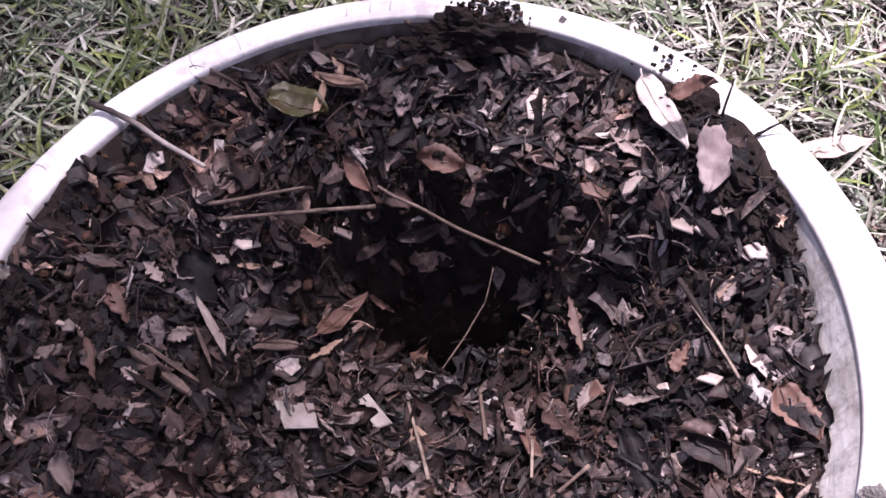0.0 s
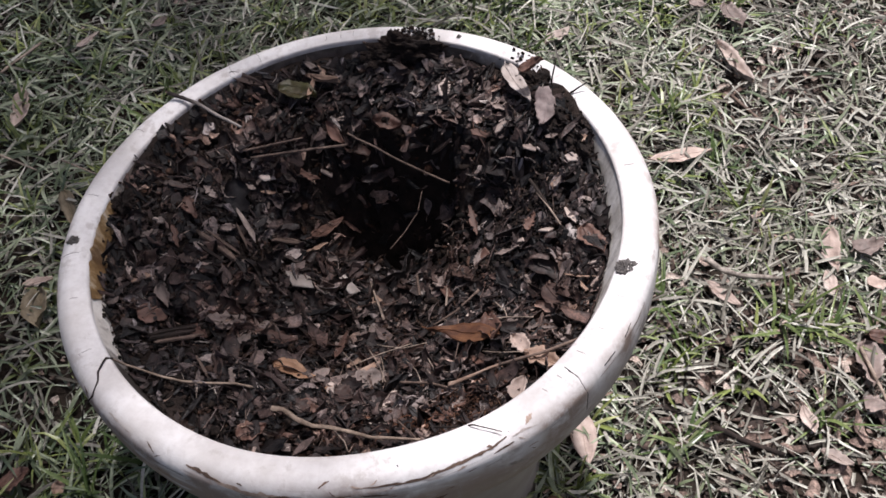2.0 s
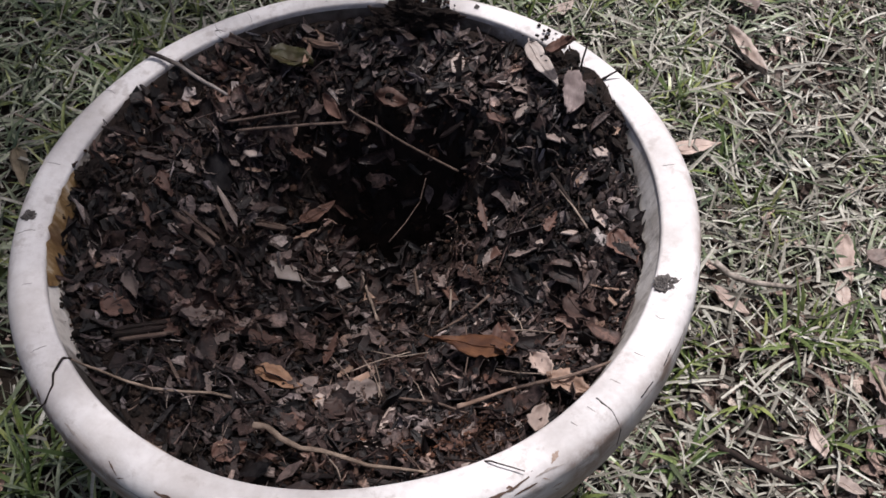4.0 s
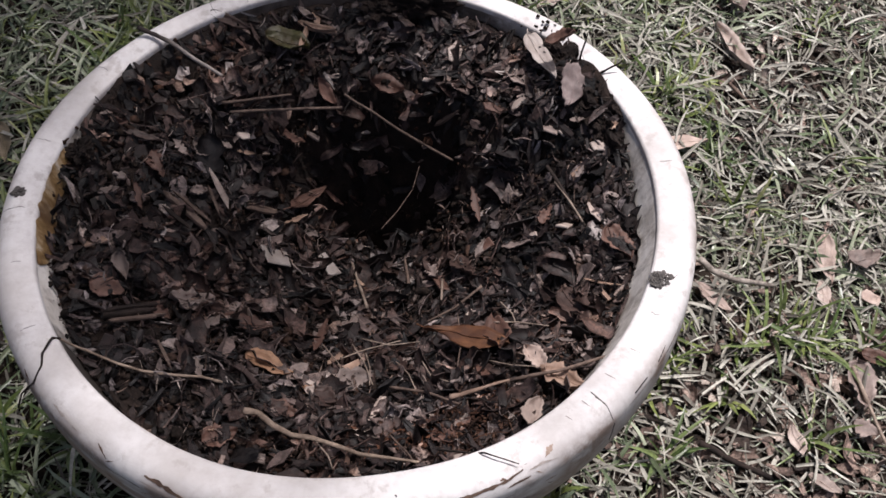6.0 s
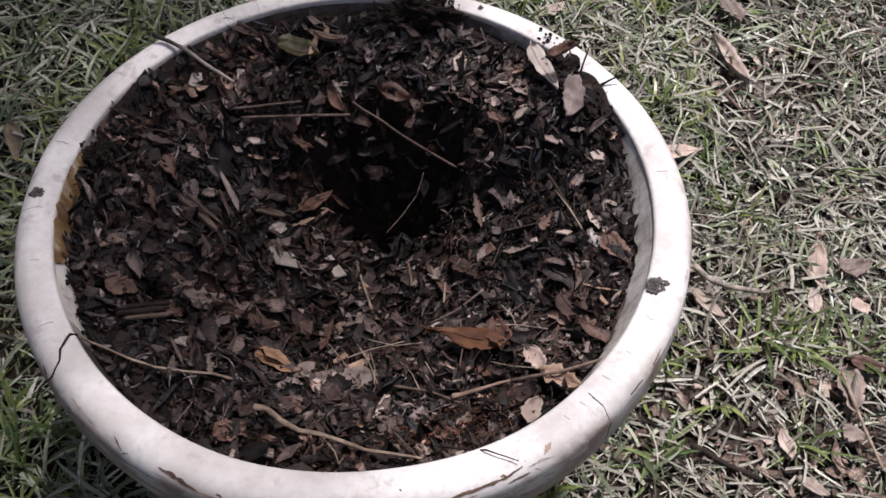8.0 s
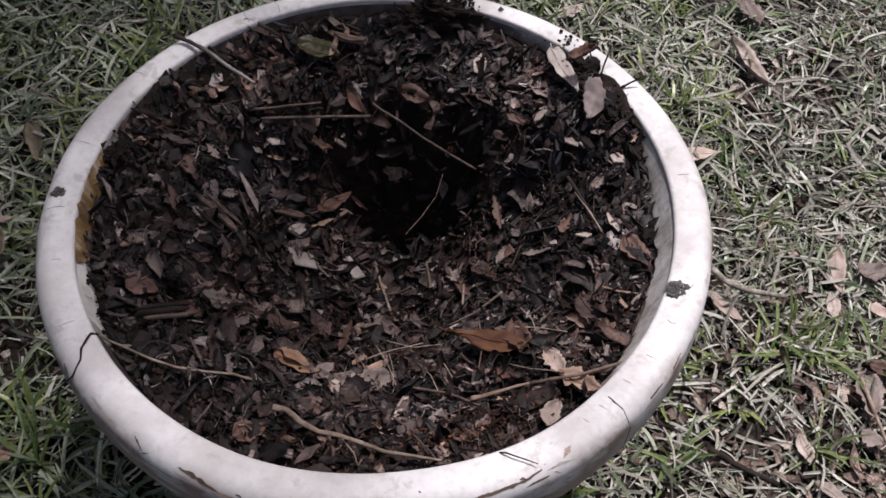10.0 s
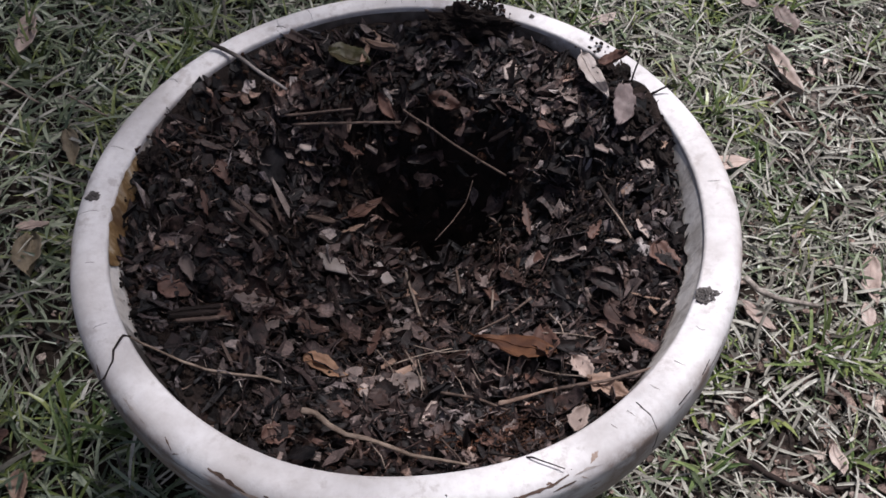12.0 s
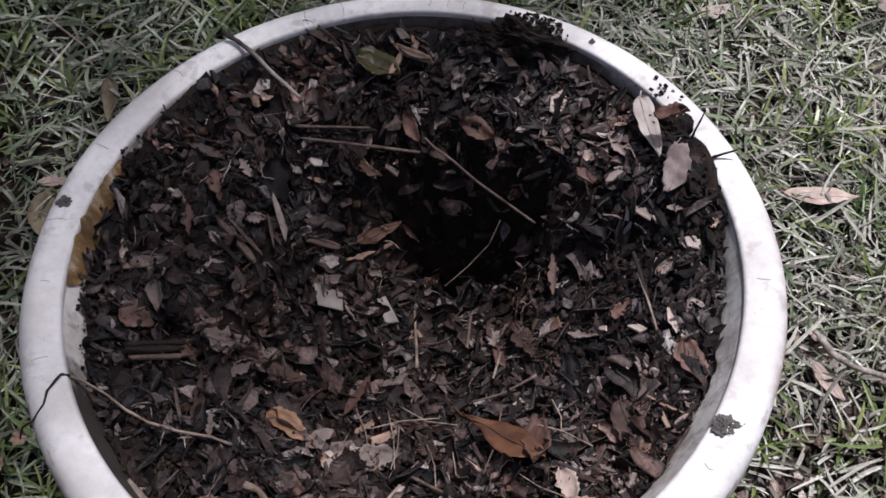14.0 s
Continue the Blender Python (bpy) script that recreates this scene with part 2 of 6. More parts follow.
M_CRUMB = make_chips("soil_crumbs", [(0.0, (0.006, 0.005, 0.004)), (0.7, (0.022, 0.015, 0.012)), (1.0, (0.06, 0.035, 0.025))], 0.9, 0.2)
M_FLECK = make_chips("bleached_flecks", [(0.0, (0.085, 0.062, 0.054)), (0.5, (0.19, 0.148, 0.131)), (0.85, (0.30, 0.25, 0.23)), (1.0, (0.44, 0.39, 0.365))], 0.6, 0.35)
M_REDSOIL = make_chips("rusty_soil", [(0.0, (0.018, 0.010, 0.007)), (0.55, (0.062, 0.030, 0.019)), (0.9, (0.13, 0.068, 0.045)), (1.0, (0.22, 0.14, 0.10))], 0.9, 0.2)
M_PALE = make_leaf("pale_wood_chip", (0.202, 0.151, 0.125), (0.326, 0.264, 0.231), (0.434, 0.371, 0.329), (0.155, 0.0983, 0.0719))
M_TAN = make_leaf("tan_dead_leaf", (0.13, 0.080, 0.058), (0.27, 0.178, 0.13), (0.43, 0.32, 0.255))
M_OCHRE = make_leaf("ochre_dead_leaf", (0.16, 0.085, 0.048), (0.30, 0.165, 0.095), (0.40, 0.255, 0.165))
M_BROWN = make_leaf("brown_dead_leaf", (0.0425, 0.0212, 0.0152), (0.0978, 0.0506, 0.0375), (0.17, 0.102, 0.0803))
M_ORANGE = make_leaf("rust_brown_leaf", (0.036, 0.015, 0.010), (0.082, 0.033, 0.015), (0.145, 0.064, 0.028))
M_BONE = make_leaf("bleached_leaf", (0.185, 0.152, 0.135), (0.275, 0.237, 0.215), (0.365, 0.325, 0.300), (0.141, 0.0946, 0.0731))
M_GREY = make_leaf("grey_dead_leaf", (0.0936, 0.0722, 0.0623), (0.172, 0.133, 0.118), (0.265, 0.213, 0.19))
M_OLIVE = make_leaf("half_green_leaf", (0.034, 0.0172, 0.00816), (0.0422, 0.0367, 0.0122), (0.0578, 0.0581, 0.019), (0.068, 0.0306, 0.0136), 0.4)
M_PINK = make_leaf("pinkish_lawn_leaf", (0.197, 0.144, 0.12), (0.312, 0.24, 0.204), (0.426, 0.344, 0.3))
M_TWIG = make_wood("grey_brown_twig", (0.045, 0.03, 0.024), (0.17, 0.12, 0.095))
M_STRAP = make_wood("tan_dry_root", (0.095, 0.066, 0.049), (0.30, 0.23, 0.178))
M_KHAKI = make_leaf("khaki_dead_leaf", (0.085, 0.066, 0.040), (0.165, 0.132, 0.085), (0.26, 0.215, 0.15))
M_DRAB = make_leaf("drab_grey_bark", (0.060, 0.044, 0.041), (0.125, 0.094, 0.089), (0.21, 0.168, 0.158))
M_LEANER = make_leaner()
M_LAWNTWIG = make_wood("weathered_grey_twig", (0.045, 0.033, 0.026), (0.42, 0.37, 0.32))
M_ROOT = make_wood("pale_root", (0.10, 0.072, 0.056), (0.36, 0.285, 0.23))
M_DARK = make_wood("blackened_bark", (0.008, 0.006, 0.005), (0.035, 0.024, 0.02), 0.9)
M_GREEN = make_grass("grey_green_blades", [(0.0, (0.0448, 0.0694, 0.0352)), (0.35, (0.102, 0.136, 0.070)), (0.7, (0.20, 0.235, 0.145)), (1.0, (0.33, 0.36, 0.255))], 0.36, 0.55)
M_FRESH = make_grass("fresh_green_blades", [(0.0, (0.045, 0.075, 0.018)), (0.5, (0.125, 0.162, 0.038)), (0.85, (0.23, 0.265, 0.080)), (1.0, (0.33, 0.35, 0.16))], 0.38, 0.5)
M_TUFT = make_grass("tuft_blades", [(0.0, (0.05, 0.085, 0.022)), (0.5, (0.098, 0.142, 0.042)), (0.85, (0.17, 0.215, 0.075)), (1.0, (0.28, 0.31, 0.16))], 0.38, 0.5, True)
M_STRAW = make_grass("dry_grass_thatch", [(0.0, (0.045, 0.039, 0.031)), (0.28, (0.160, 0.149, 0.123)), (0.65, (0.322, 0.308, 0.263)), (1.0, (0.49, 0.478, 0.415))], 0.6, 0.35)
M_SCRATCH = make_wood("scraped_brown_plastic", (0.06, 0.038, 0.028), (0.15, 0.10, 0.075))
M_RUST = make_wood("rubbed_in_brown_dirt", (0.075, 0.042, 0.030), (0.20, 0.125, 0.092))
M_AMBER = make_wood("light_earth_smudge", (0.22, 0.145, 0.105), (0.42, 0.335, 0.28))
M_GREYDIRT = make_wood("greyish_scuff", (0.22, 0.185, 0.165), (0.45, 0.405, 0.375))
M_MUD = make_wood("dried_mud", (0.065, 0.058, 0.054), (0.15, 0.138, 0.131), 0.95)
M_CANOPY = make_grass("canopy_leaves", [(0.0, (0.03, 0.06, 0.015)), (1.0, (0.07, 0.11, 0.03))])
M_LITTER = make_chips("leaf_litter_flakes", [(0.0, (0.0338, 0.0232, 0.0182)), (0.45, (0.126, 0.0865, 0.0699)), (0.8, (0.321, 0.232, 0.191)), (0.95, (0.50, 0.415, 0.355)), (1.0, (0.70, 0.61, 0.535))], patchy=False)

# ---- building helpers ----
RIM_Z = 0.362          # height of the pot's rim over the ground below its middle


def ground_z(x, y):
    """Height of the lawn: it falls gently to the pot's right and levels out further off."""
    r2 = x * x + y * y
    return (-0.167 * x - 0.007 * y) / (1 + (r2 / 2.2) ** 2)


def bump_z(x, y):
    return 0.006 * noise.noise((x * 5, y * 5, 0.3)) + 0.004 * noise.noise((x * 17, y * 17, 2.1))


def soil_z(x, y):
    """Height of the mulch in the pot: level by the rim, a funnel that ends in a dug hole, steep on its far side."""
    dx, dy = x - 0.0085, y - 0.0606
    sx, sy = 0.167, 0.171 - 0.113 * math.tanh(dy / 0.035 + 0.2)
    d = math.sqrt((dx / sx) ** 2 + (dy / sy) ** 2 + 0.012)
    h = -0.0163 - 0.154 * math.log1p(math.exp((1 - d) * 14)) / 14
    h += 0.023 * math.exp(-(((x - 0.17) / 0.05) ** 2) - ((y - 0.13) / 0.055) ** 2)
    h -= 0.028 * math.exp(-(((x - 0.155) / 0.045) ** 2) - ((y + 0.045) / 0.04) ** 2)
    h -= 0.018 * math.exp(-(((x + 0.13) / 0.04) ** 2) - ((y + 0.07) / 0.035) ** 2)
    k = math.hypot((x - 0.006) / 0.063, (y - 0.113) / 0.028) + 0.35 * noise.noise((x * 28, y * 28, 4.0)) + 0.18 * noise.noise((x * 70, y * 70, 1.0))
    h -= 0.12 / (1 + math.exp((k - 0.95) * 7))
    r = math.hypot(x, y)
    h -= 0.009 * math.exp(-(((r - 0.214) / 0.016) ** 2)) * max(0.0, (-x - y) / (1.42 * max(r, 1e-6))) ** 3
    h -= 0.003 * math.exp(-(((r - 0.212) / 0.018) ** 2)) * max(0.0, (x + 0.17 * abs(y)) / max(r, 1e-6)) ** 1.5
    h += 0.018 * math.exp(-(((r - 0.222) / 0.020) ** 2)) / (1 + math.exp(-(y - 0.07) / 0.025))
    h += 0.020 * math.exp(-(((r - 0.222) / 0.018) ** 2)) * max(0.0, -x / max(r, 1e-6)) ** 2
    return RIM_Z + h


def mesh_of(name, verts, faces, material, smooth=False):
    me = bpy.data.meshes.new(name)
    me.from_pydata([tuple(v) for v in verts], [], [tuple(f) for f in faces])
    me.materials.append(material)
    if smooth:
        me.polygons.foreach_set("use_smooth", [True] * len(me.polygons))
    me.update()
    return me


def part(name, me, parent=None, label=""):
    ob = new(name, me)
    if parent:
        ob.parent = parent
    return tagged(ob, label)


def stuff(name, verts, faces, material, label, category, smooth=False):
    return tagged(new(name, mesh_of(name, verts, faces, material, smooth)), label, category, kind="stuff")


def lip_shift(a):
    """The far side of the rolled rim is thinner than the near side."""
    return 0.0065 * max(0.0, math.sin(a)) ** 1.5


def wall_slant(a):
    """How far the inner wall leans inwards below the lip; less on the far side."""
    return (0.30 if math.cos(a) < 0 else 0.35) * abs(math.cos(a + 0.12)) ** 0.6 * max(0.0, min(1.0, (0.92 - math.sin(a)) / 0.6))


def wall_radius(a, depth):
    return 0.2202 + lip_shift(a) - wall_slant(a) * max(0.0, depth + 0.008)


def lathe(name, profile, material, steps=192, wobble=0.0, parent=None, thin=False):
    verts, faces = [], []
    for i in range(steps):
        a = 2 * math.pi * i / steps
        for r, z in profile:
            k = 1 + wobble * noise.noise((math.cos(a) * 2, math.sin(a) * 2, z * 6))
            if thin:
                k += lip_shift(a) * max(0.0, min(1.0, (0.236 - r) / 0.0155)) / r
            verts.append((r * k * math.cos(a), r * k * math.sin(a), z))
    n = len(profile)
    for i in range(steps):
        j = (i + 1) % steps
        for k in range(n - 1):
            faces.append((i * n + k, j * n + k, j * n + k + 1, i * n + k + 1))
    return part(name, mesh_of(name, verts, faces, material, True), parent)


def tube(points, r0, r1, sides=7, knots=0.15, seed=0):
    """Verts and faces of a tapered, slightly knotted stick along points."""
    pts = [Vector(p) for p in points]
    fine = []
    for a, b in zip(pts, pts[1:]):
        for k in range(4):
            fine.append(a.lerp(b, k / 4))
    fine.append(pts[-1])
    verts, faces = [], []
    n = len(fine)
    for i, p in enumerate(fine):
        d = (fine[min(i + 1, n - 1)] - fine[max(i - 1, 0)]).normalized()
        u = d.cross(Vector((0.31, 0.17, 0.93))).normalized()
        w = d.cross(u)
        r = r0 + (r1 - r0) * i / (n - 1)
        r *= 1 + knots * noise.noise((i * 0.9, seed, 0.0)) * 2
        off = (u * noise.noise((i * 0.22, seed, 4.0)) + w * noise.noise((i * 0.22, seed, 9.0))) * r0 * 0.6
        for s in range(sides):
            a = 2 * math.pi * s / sides
            verts.append(p + off + u * math.cos(a) * r + w * math.sin(a) * r)
    for i in range(n - 1):
        for s in range(sides):
            t = (s + 1) % sides
            faces.append((i * sides + s, i * sides + t, (i + 1) * sides + t, (i + 1) * sides + s))
    faces.append(tuple(range(sides))[::-1])
    faces.append(tuple((n - 1) * sides + s for s in range(sides)))
    return verts, faces


def leaf_mesh(name, length, width, material, curl=0.3, fold=0.2, jag=0.0, blunt=0.7, seed=0, thick=0.0007):
    """A dead leaf: a curved, folded blade with a midrib and torn edges, along x, centred."""
    rows, cols = 19, 7
    top = []
    for i in range(rows):
        u = i / (rows - 1)
        w = width / 2 * max(0.03, math.sin(math.pi * u ** blunt)) ** 0.75 * (1 + 0.18 * noise.noise((u * 4, seed, 1.5)))
        for j in range(cols):
            s = j / (cols - 1) * 2 - 1
            edge = 1 + (jag + 0.08) * (noise.noise((u * 9, s * 2, seed)) + 0.9 * noise.noise((u * 26, s * 3, seed + 5))) * abs(s)
            x = (u - 0.5) * length * (1 + 0.06 * noise.noise((s, seed, 3)))
            y = s * w * edge + width * 0.22 * noise.noise((u * 2, seed, 8))
            z = curl * length * (0.25 - (u - 0.5) ** 2 * 1.0) * -0.5 + fold * width * (s * s) * 0.6
            z += 0.10 * width * noise.noise((u * 5, s * 2, seed + 1)) + 0.05 * width * noise.noise((u * 14, s * 4, seed + 2)) + (0.0006 if j == cols // 2 else 0)
            top.append((x, y, z))
    low = min(p[2] for p in top)
    top = [(x, y, z - low + thick) for x, y, z in top]
    bottom = [(x, y, z - thick) for x, y, z in top]
    n = rows * cols
    faces = []
    for i in range(rows - 1):
        for j in range(cols - 1):
            a = i * cols + j
            faces.append((a, a + cols, a + cols + 1, a + 1))
            faces.append((n + a, n + a + 1, n + a + cols + 1, n + a + cols))
    ring = [j for j in range(cols)] + [i * cols + cols - 1 for i in range(1, rows)] + [(rows - 1) * cols + j for j in range(cols - 2, -1, -1)] + [i * cols for i in range(rows - 2, 0, -1)]
    for a, b in zip(ring, ring[1:] + ring[:1]):
        faces.append((a, b, n + b, n + a))
    return mesh_of(name, top + bottom, faces, material, True)


def flake_mesh(name, length, width, material, sides=7, thick=0.002, seed=0, rag=0.25):
    """A flat broken chip of wood or bark with an uneven outline and chamfered rim, along x."""
    rnd = random.Random(seed)
    outline = []
    for k in range(sides):
        a = 2 * math.pi * (k + 0.5 + rnd.uniform(-0.2, 0.2)) / sides
        q = (1.2 if sides < 6 else 1.0) * (abs(math.cos(a)) ** 3 + abs(math.sin(a)) ** 3) ** (-1 / 3)
        q *= 1 + rag * rnd.uniform(-1, 0.4)
        outline.append((q * math.cos(a) * length / 2, q * math.sin(a) * width / 2))
    warp = [rnd.uniform(-0.12, 0.12) * width for _ in outline]
    verts = [(x, y, 0 + w) for (x, y), w in zip(outline, warp)]
    verts += [(x, y, thick * 0.6 + w) for (x, y), w in zip(outline, warp)]
    verts += [(x * 0.88, y * 0.86, thick + w * 0.9) for (x, y), w in zip(outline, warp)]
    s = sides
    faces = [tuple(range(s))[::-1], tuple(range(2 * s, 3 * s))]
    for k in range(s):
        j = (k + 1) % s
        faces += [(k, j, s + j, s + k), (s + k, s + j, 2 * s + j, 2 * s + k)]
    return mesh_of(name, verts, faces, material)


def lay(ob, x, y, z, yaw, pitch=0, roll=0):
    ob.matrix_world = Matrix.Translation((x, y, z)) @ pose(0, 0, 0, 0, 0, yaw) @ pose(0, 0, 0, 0, -pitch, 0) @ pose(0, 0, 0, roll, 0, 0)
    return ob

# ---- ground ----
def build_ground():
    inner = [(-1.4 + 0.028 * i) for i in range(101)]
    xs = [-300, -120, -40, -15, -6, -3, -2] + inner + [2, 3, 6, 15, 40, 120, 300]
    ys = [-300, -120, -40, -15, -6, -3, -1.8] + [y + 0.3 for y in inner] + [2.3, 3, 6, 15, 40, 120, 300]
    verts = [(x, y, ground_z(x, y) + (bump_z(x, y) if abs(x) < 3 and abs(y) < 3 else 0)) for y in ys for x in xs]
    w = len(xs)
    faces = [(j * w + i, j * w + i + 1, (j + 1) * w + i + 1, (j + 1) * w + i) for j in range(len(ys) - 1) for i in range(w - 1)]
    ob = new("ground", mesh_of("ground", verts, faces, M_GROUND, True))
    return tagged(ob, "dark soil and thatch of a patchy lawn", "ground", kind="structure")


build_ground()

# ---- pot ----
# the underside of the rolled rim: radius and height against the rim's middle
ROLL = [(0.2508, -0.012), (0.2500, -0.026), (0.2470, -0.040), (0.2415, -0.054), (0.2330, -0.066), (0.2230, -0.0735), (0.2110, -0.0775), (0.1995, -0.0790)]


def roll_radius(a, z):
    """Outer radius of the rolled rim at angle a and height z."""
    if z >= 0:
        r = 0.2360 + 0.0142 * math.sqrt(max(0.0, 1 - (z / 0.0146) ** 2))
    else:
        r = float(np.interp(-z, [0.0] + [-q for _, q in ROLL], [0.2502] + [r for r, _ in ROLL]))
    return r * (1 + 0.006 * noise.noise((math.cos(a) * 2, math.sin(a) * 2, z * 6)))


def build_pot():
    pot = new("flower_pot")
    tagged(pot, "large weathered white round plant pot with rolled rim on grass", "plant pot")
    pot.location = (0, 0, RIM_Z)
    # rolled rim: crisp inner lip, rounded outside, tucked in below
    prof = [(0.2203, 0.0076), (0.2205, 0.0094)]
    for k in range(1, 6):
        a = math.pi / 2 * k / 5
        prof.append((0.2205 + 0.0030 * (1 - math.cos(a)), 0.0094 + 0.0034 * math.sin(a)))
    prof += [(0.2290, 0.0138), (0.2360, 0.0146)]
    for k in range(1, 9):
        a = math.pi / 2 * k / 8
        prof.append((0.2360 + 0.0142 * math.sin(a), 0.0146 * math.cos(a)))
    prof += ROLL
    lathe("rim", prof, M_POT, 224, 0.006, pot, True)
    verts, faces, depths, steps = [], [], (-0.0079, -0.004, 0.001, 0.009, 0.016, 0.026, 0.04, 0.07, 0.12, 0.165), 224
    for k in range(steps):
        a = 2 * math.pi * k / steps
        for d in depths:
            q = wall_radius(a, d) * (1 + 0.006 * noise.noise((math.cos(a) * 2, math.sin(a) * 2, -d * 6)))
            q += (0.0003 if d < 0.0 else 0.0005 * noise.noise((math.cos(a) * 9, math.sin(a) * 9, d * 60)))
            verts.append((q * math.cos(a), q * math.sin(a), -d))
    n = len(depths)
    faces = [(k * n + i, k * n + i + 1, (k + 1) % steps * n + i + 1, (k + 1) % steps * n + i) for k in range(steps) for i in range(n - 1)]
    part("inner_wall", mesh_of("inner_wall", verts, faces, M_GRIME, True), pot)
    body = [(0.2000, -0.0785), (0.1965, -0.095), (0.1890, -0.13), (0.1760, -0.19), (0.1620, -0.25), (0.1480, -0.31), (0.1400, -0.345), (0.1385, -0.37), (0.1390, -0.398), (0.1250, -0.402), (0.0, -0.402)]
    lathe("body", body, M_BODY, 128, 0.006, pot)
    return pot


pot = build_pot()

# ---- soil ----
def build_soil():
    rings, steps = 90, 220
    verts = [(0, 0, soil_z(0, 0))]
    for i in range(1, rings + 1):
        r = 0.2262 * i / rings
        for k in range(steps):
            a = 2 * math.pi * k / steps
            x, y = r * math.cos(a), r * math.sin(a)
            n = 0.0045 * noise.noise((x * 60, y * 60, 1)) + 0.003 * noise.noise((x * 150, y * 150, 3))
            verts.append((x, y, soil_z(x, y) - 0.005 + n))
    faces = [(0, 1 + k, 1 + (k + 1) % steps) for k in range(steps)]
    for i in range(rings - 1):
        for k in range(steps):
            j = (k + 1) % steps
            faces.append((1 + i * steps + k, 1 + (i + 1) * steps + k, 1 + (i + 1) * steps + j, 1 + i * steps + j))
    return stuff("potting_soil", verts, faces, M_SOIL, "dark damp potting soil with a dug hole, filling the pot", "soil", True)


build_soil()

SEEDS = iter(range(11, 9999))


def dead_leaf(x, y, z, yaw, pitch, length, width, material, curl=0.3, fold=0.3, jag=0.2, label="", belly=0.0):
    seed = next(SEEDS)
    me = leaf_mesh("dead_leaf", length, width, material, curl, fold, jag, belly or RNG.uniform(0.6, 1.0), seed * 1.37)
    leaf = tagged(lay(new("dead_leaf", me), x, y, z, yaw, pitch, RNG.uniform(-12, 12)), label, "dead leaf")
    if length > 0.030 and width > 0.010:
        # the midrib runs down the middle row of the blade and out into a short stalk
        line = [me.vertices[i * 7 + 3].co + Vector((0, 0, 0.0002)) for i in range(1, 19, 2)]
        if length > 0.042:
            line = [line[0] + Vector((-0.18 * length, 0.05 * length, -0.001)), line[0] + Vector((-0.08 * length, 0.01 * length, 0))] + line
        part("midrib", mesh_of("midrib", *tube(line, 0.00062, 0.00025, 6, 0.1, seed), material, True), leaf)
    return leaf


def wood_chip(x, y, z, yaw, pitch, length, width, material, label=""):
    me = flake_mesh("wood_chip", length, width, material, int(RNG.integers(4, 6)), 0.0016, next(SEEDS), 0.18)
    return tagged(lay(new("wood_chip", me), x, y, z, yaw, pitch, RNG.uniform(-14, 14)), label, "wood chip")


def splinter(x, y, z, yaw, pitch, length, width, material, label=""):
    me = flake_mesh("splinter", length, width, material, 9, min(0.004, width * 0.5), next(SEEDS), 0.4)
    return tagged(lay(new("splinter", me), x, y, z, yaw, pitch, RNG.uniform(-20, 20)), label, "wood splinter")


def bark_plate(x, y, z, yaw, pitch, length, width, material, label):
    """A thin plate of bark with blunt torn ends, a ridge along it and a slight warp."""
    rows, cols, seed = 17, 9, next(SEEDS)
    top = []
    for i in range(rows):
        u = i / (rows - 1) - 0.5
        for j in range(cols):
            t = j / (cols - 1) * 2 - 1
            px = u * length * (1 + 0.10 * noise.noise((t * 1.7, seed, 0)))
            lo = float(np.interp(u, (-0.5, -0.3, 0.2, 0.5), (-0.45, -0.95, -1.0, -0.85)))
            hi = float(np.interp(u, (-0.5, -0.3, 0.0, 0.25, 0.5), (0.45, 0.75, 1.0, 0.75, -0.45)))
            py = width / 2 * (lo + (hi - lo) * (t + 1) / 2) * (1 + 0.3 * noise.noise((u * 9, seed, 2 + (t > 0)))) + 0.06 * width * noise.noise((u * 3, seed, 7))
            pz = 0.09 * width * noise.noise((u * 3, t * 4.5, seed)) + 0.10 * width * noise.noise((u * 5, t * 1.5, seed + 2)) + 0.12 * width * u * u * 4
            top.append((px, py, pz))
    low = [(px, py, pz - 0.0014) for px, py, pz in top]
    m, faces = rows * cols, []
    for i in range(rows - 1):
        for j in range(cols - 1):
            a = i * cols + j
            faces += [(a, a + cols, a + cols + 1, a + 1), (m + a, m + a + 1, m + a + cols + 1, m + a + cols)]
    ring = list(range(cols)) + [i * cols + cols - 1 for i in range(1, rows)] + [(rows - 1) * cols + j for j in range(cols - 2, -1, -1)] + [i * cols for i in range(rows - 2, 0, -1)]
    faces += [(a, b, m + b, m + a) for a, b in zip(ring, ring[1:] + ring[:1])]
    me = mesh_of("bark_plate", top + low, faces, material, True)
    return tagged(lay(new("bark_plate", me), x, y, z, yaw, pitch, RNG.uniform(-6, 6)), label, "bark")


def stick(name, points, r0, r1, material, label=""):
    me = mesh_of(name, *tube(points, r0, r1, 8, 0.18, next(SEEDS)), material, True)
    return tagged(new(name, me), label, "root" if name == "root" else "twig")


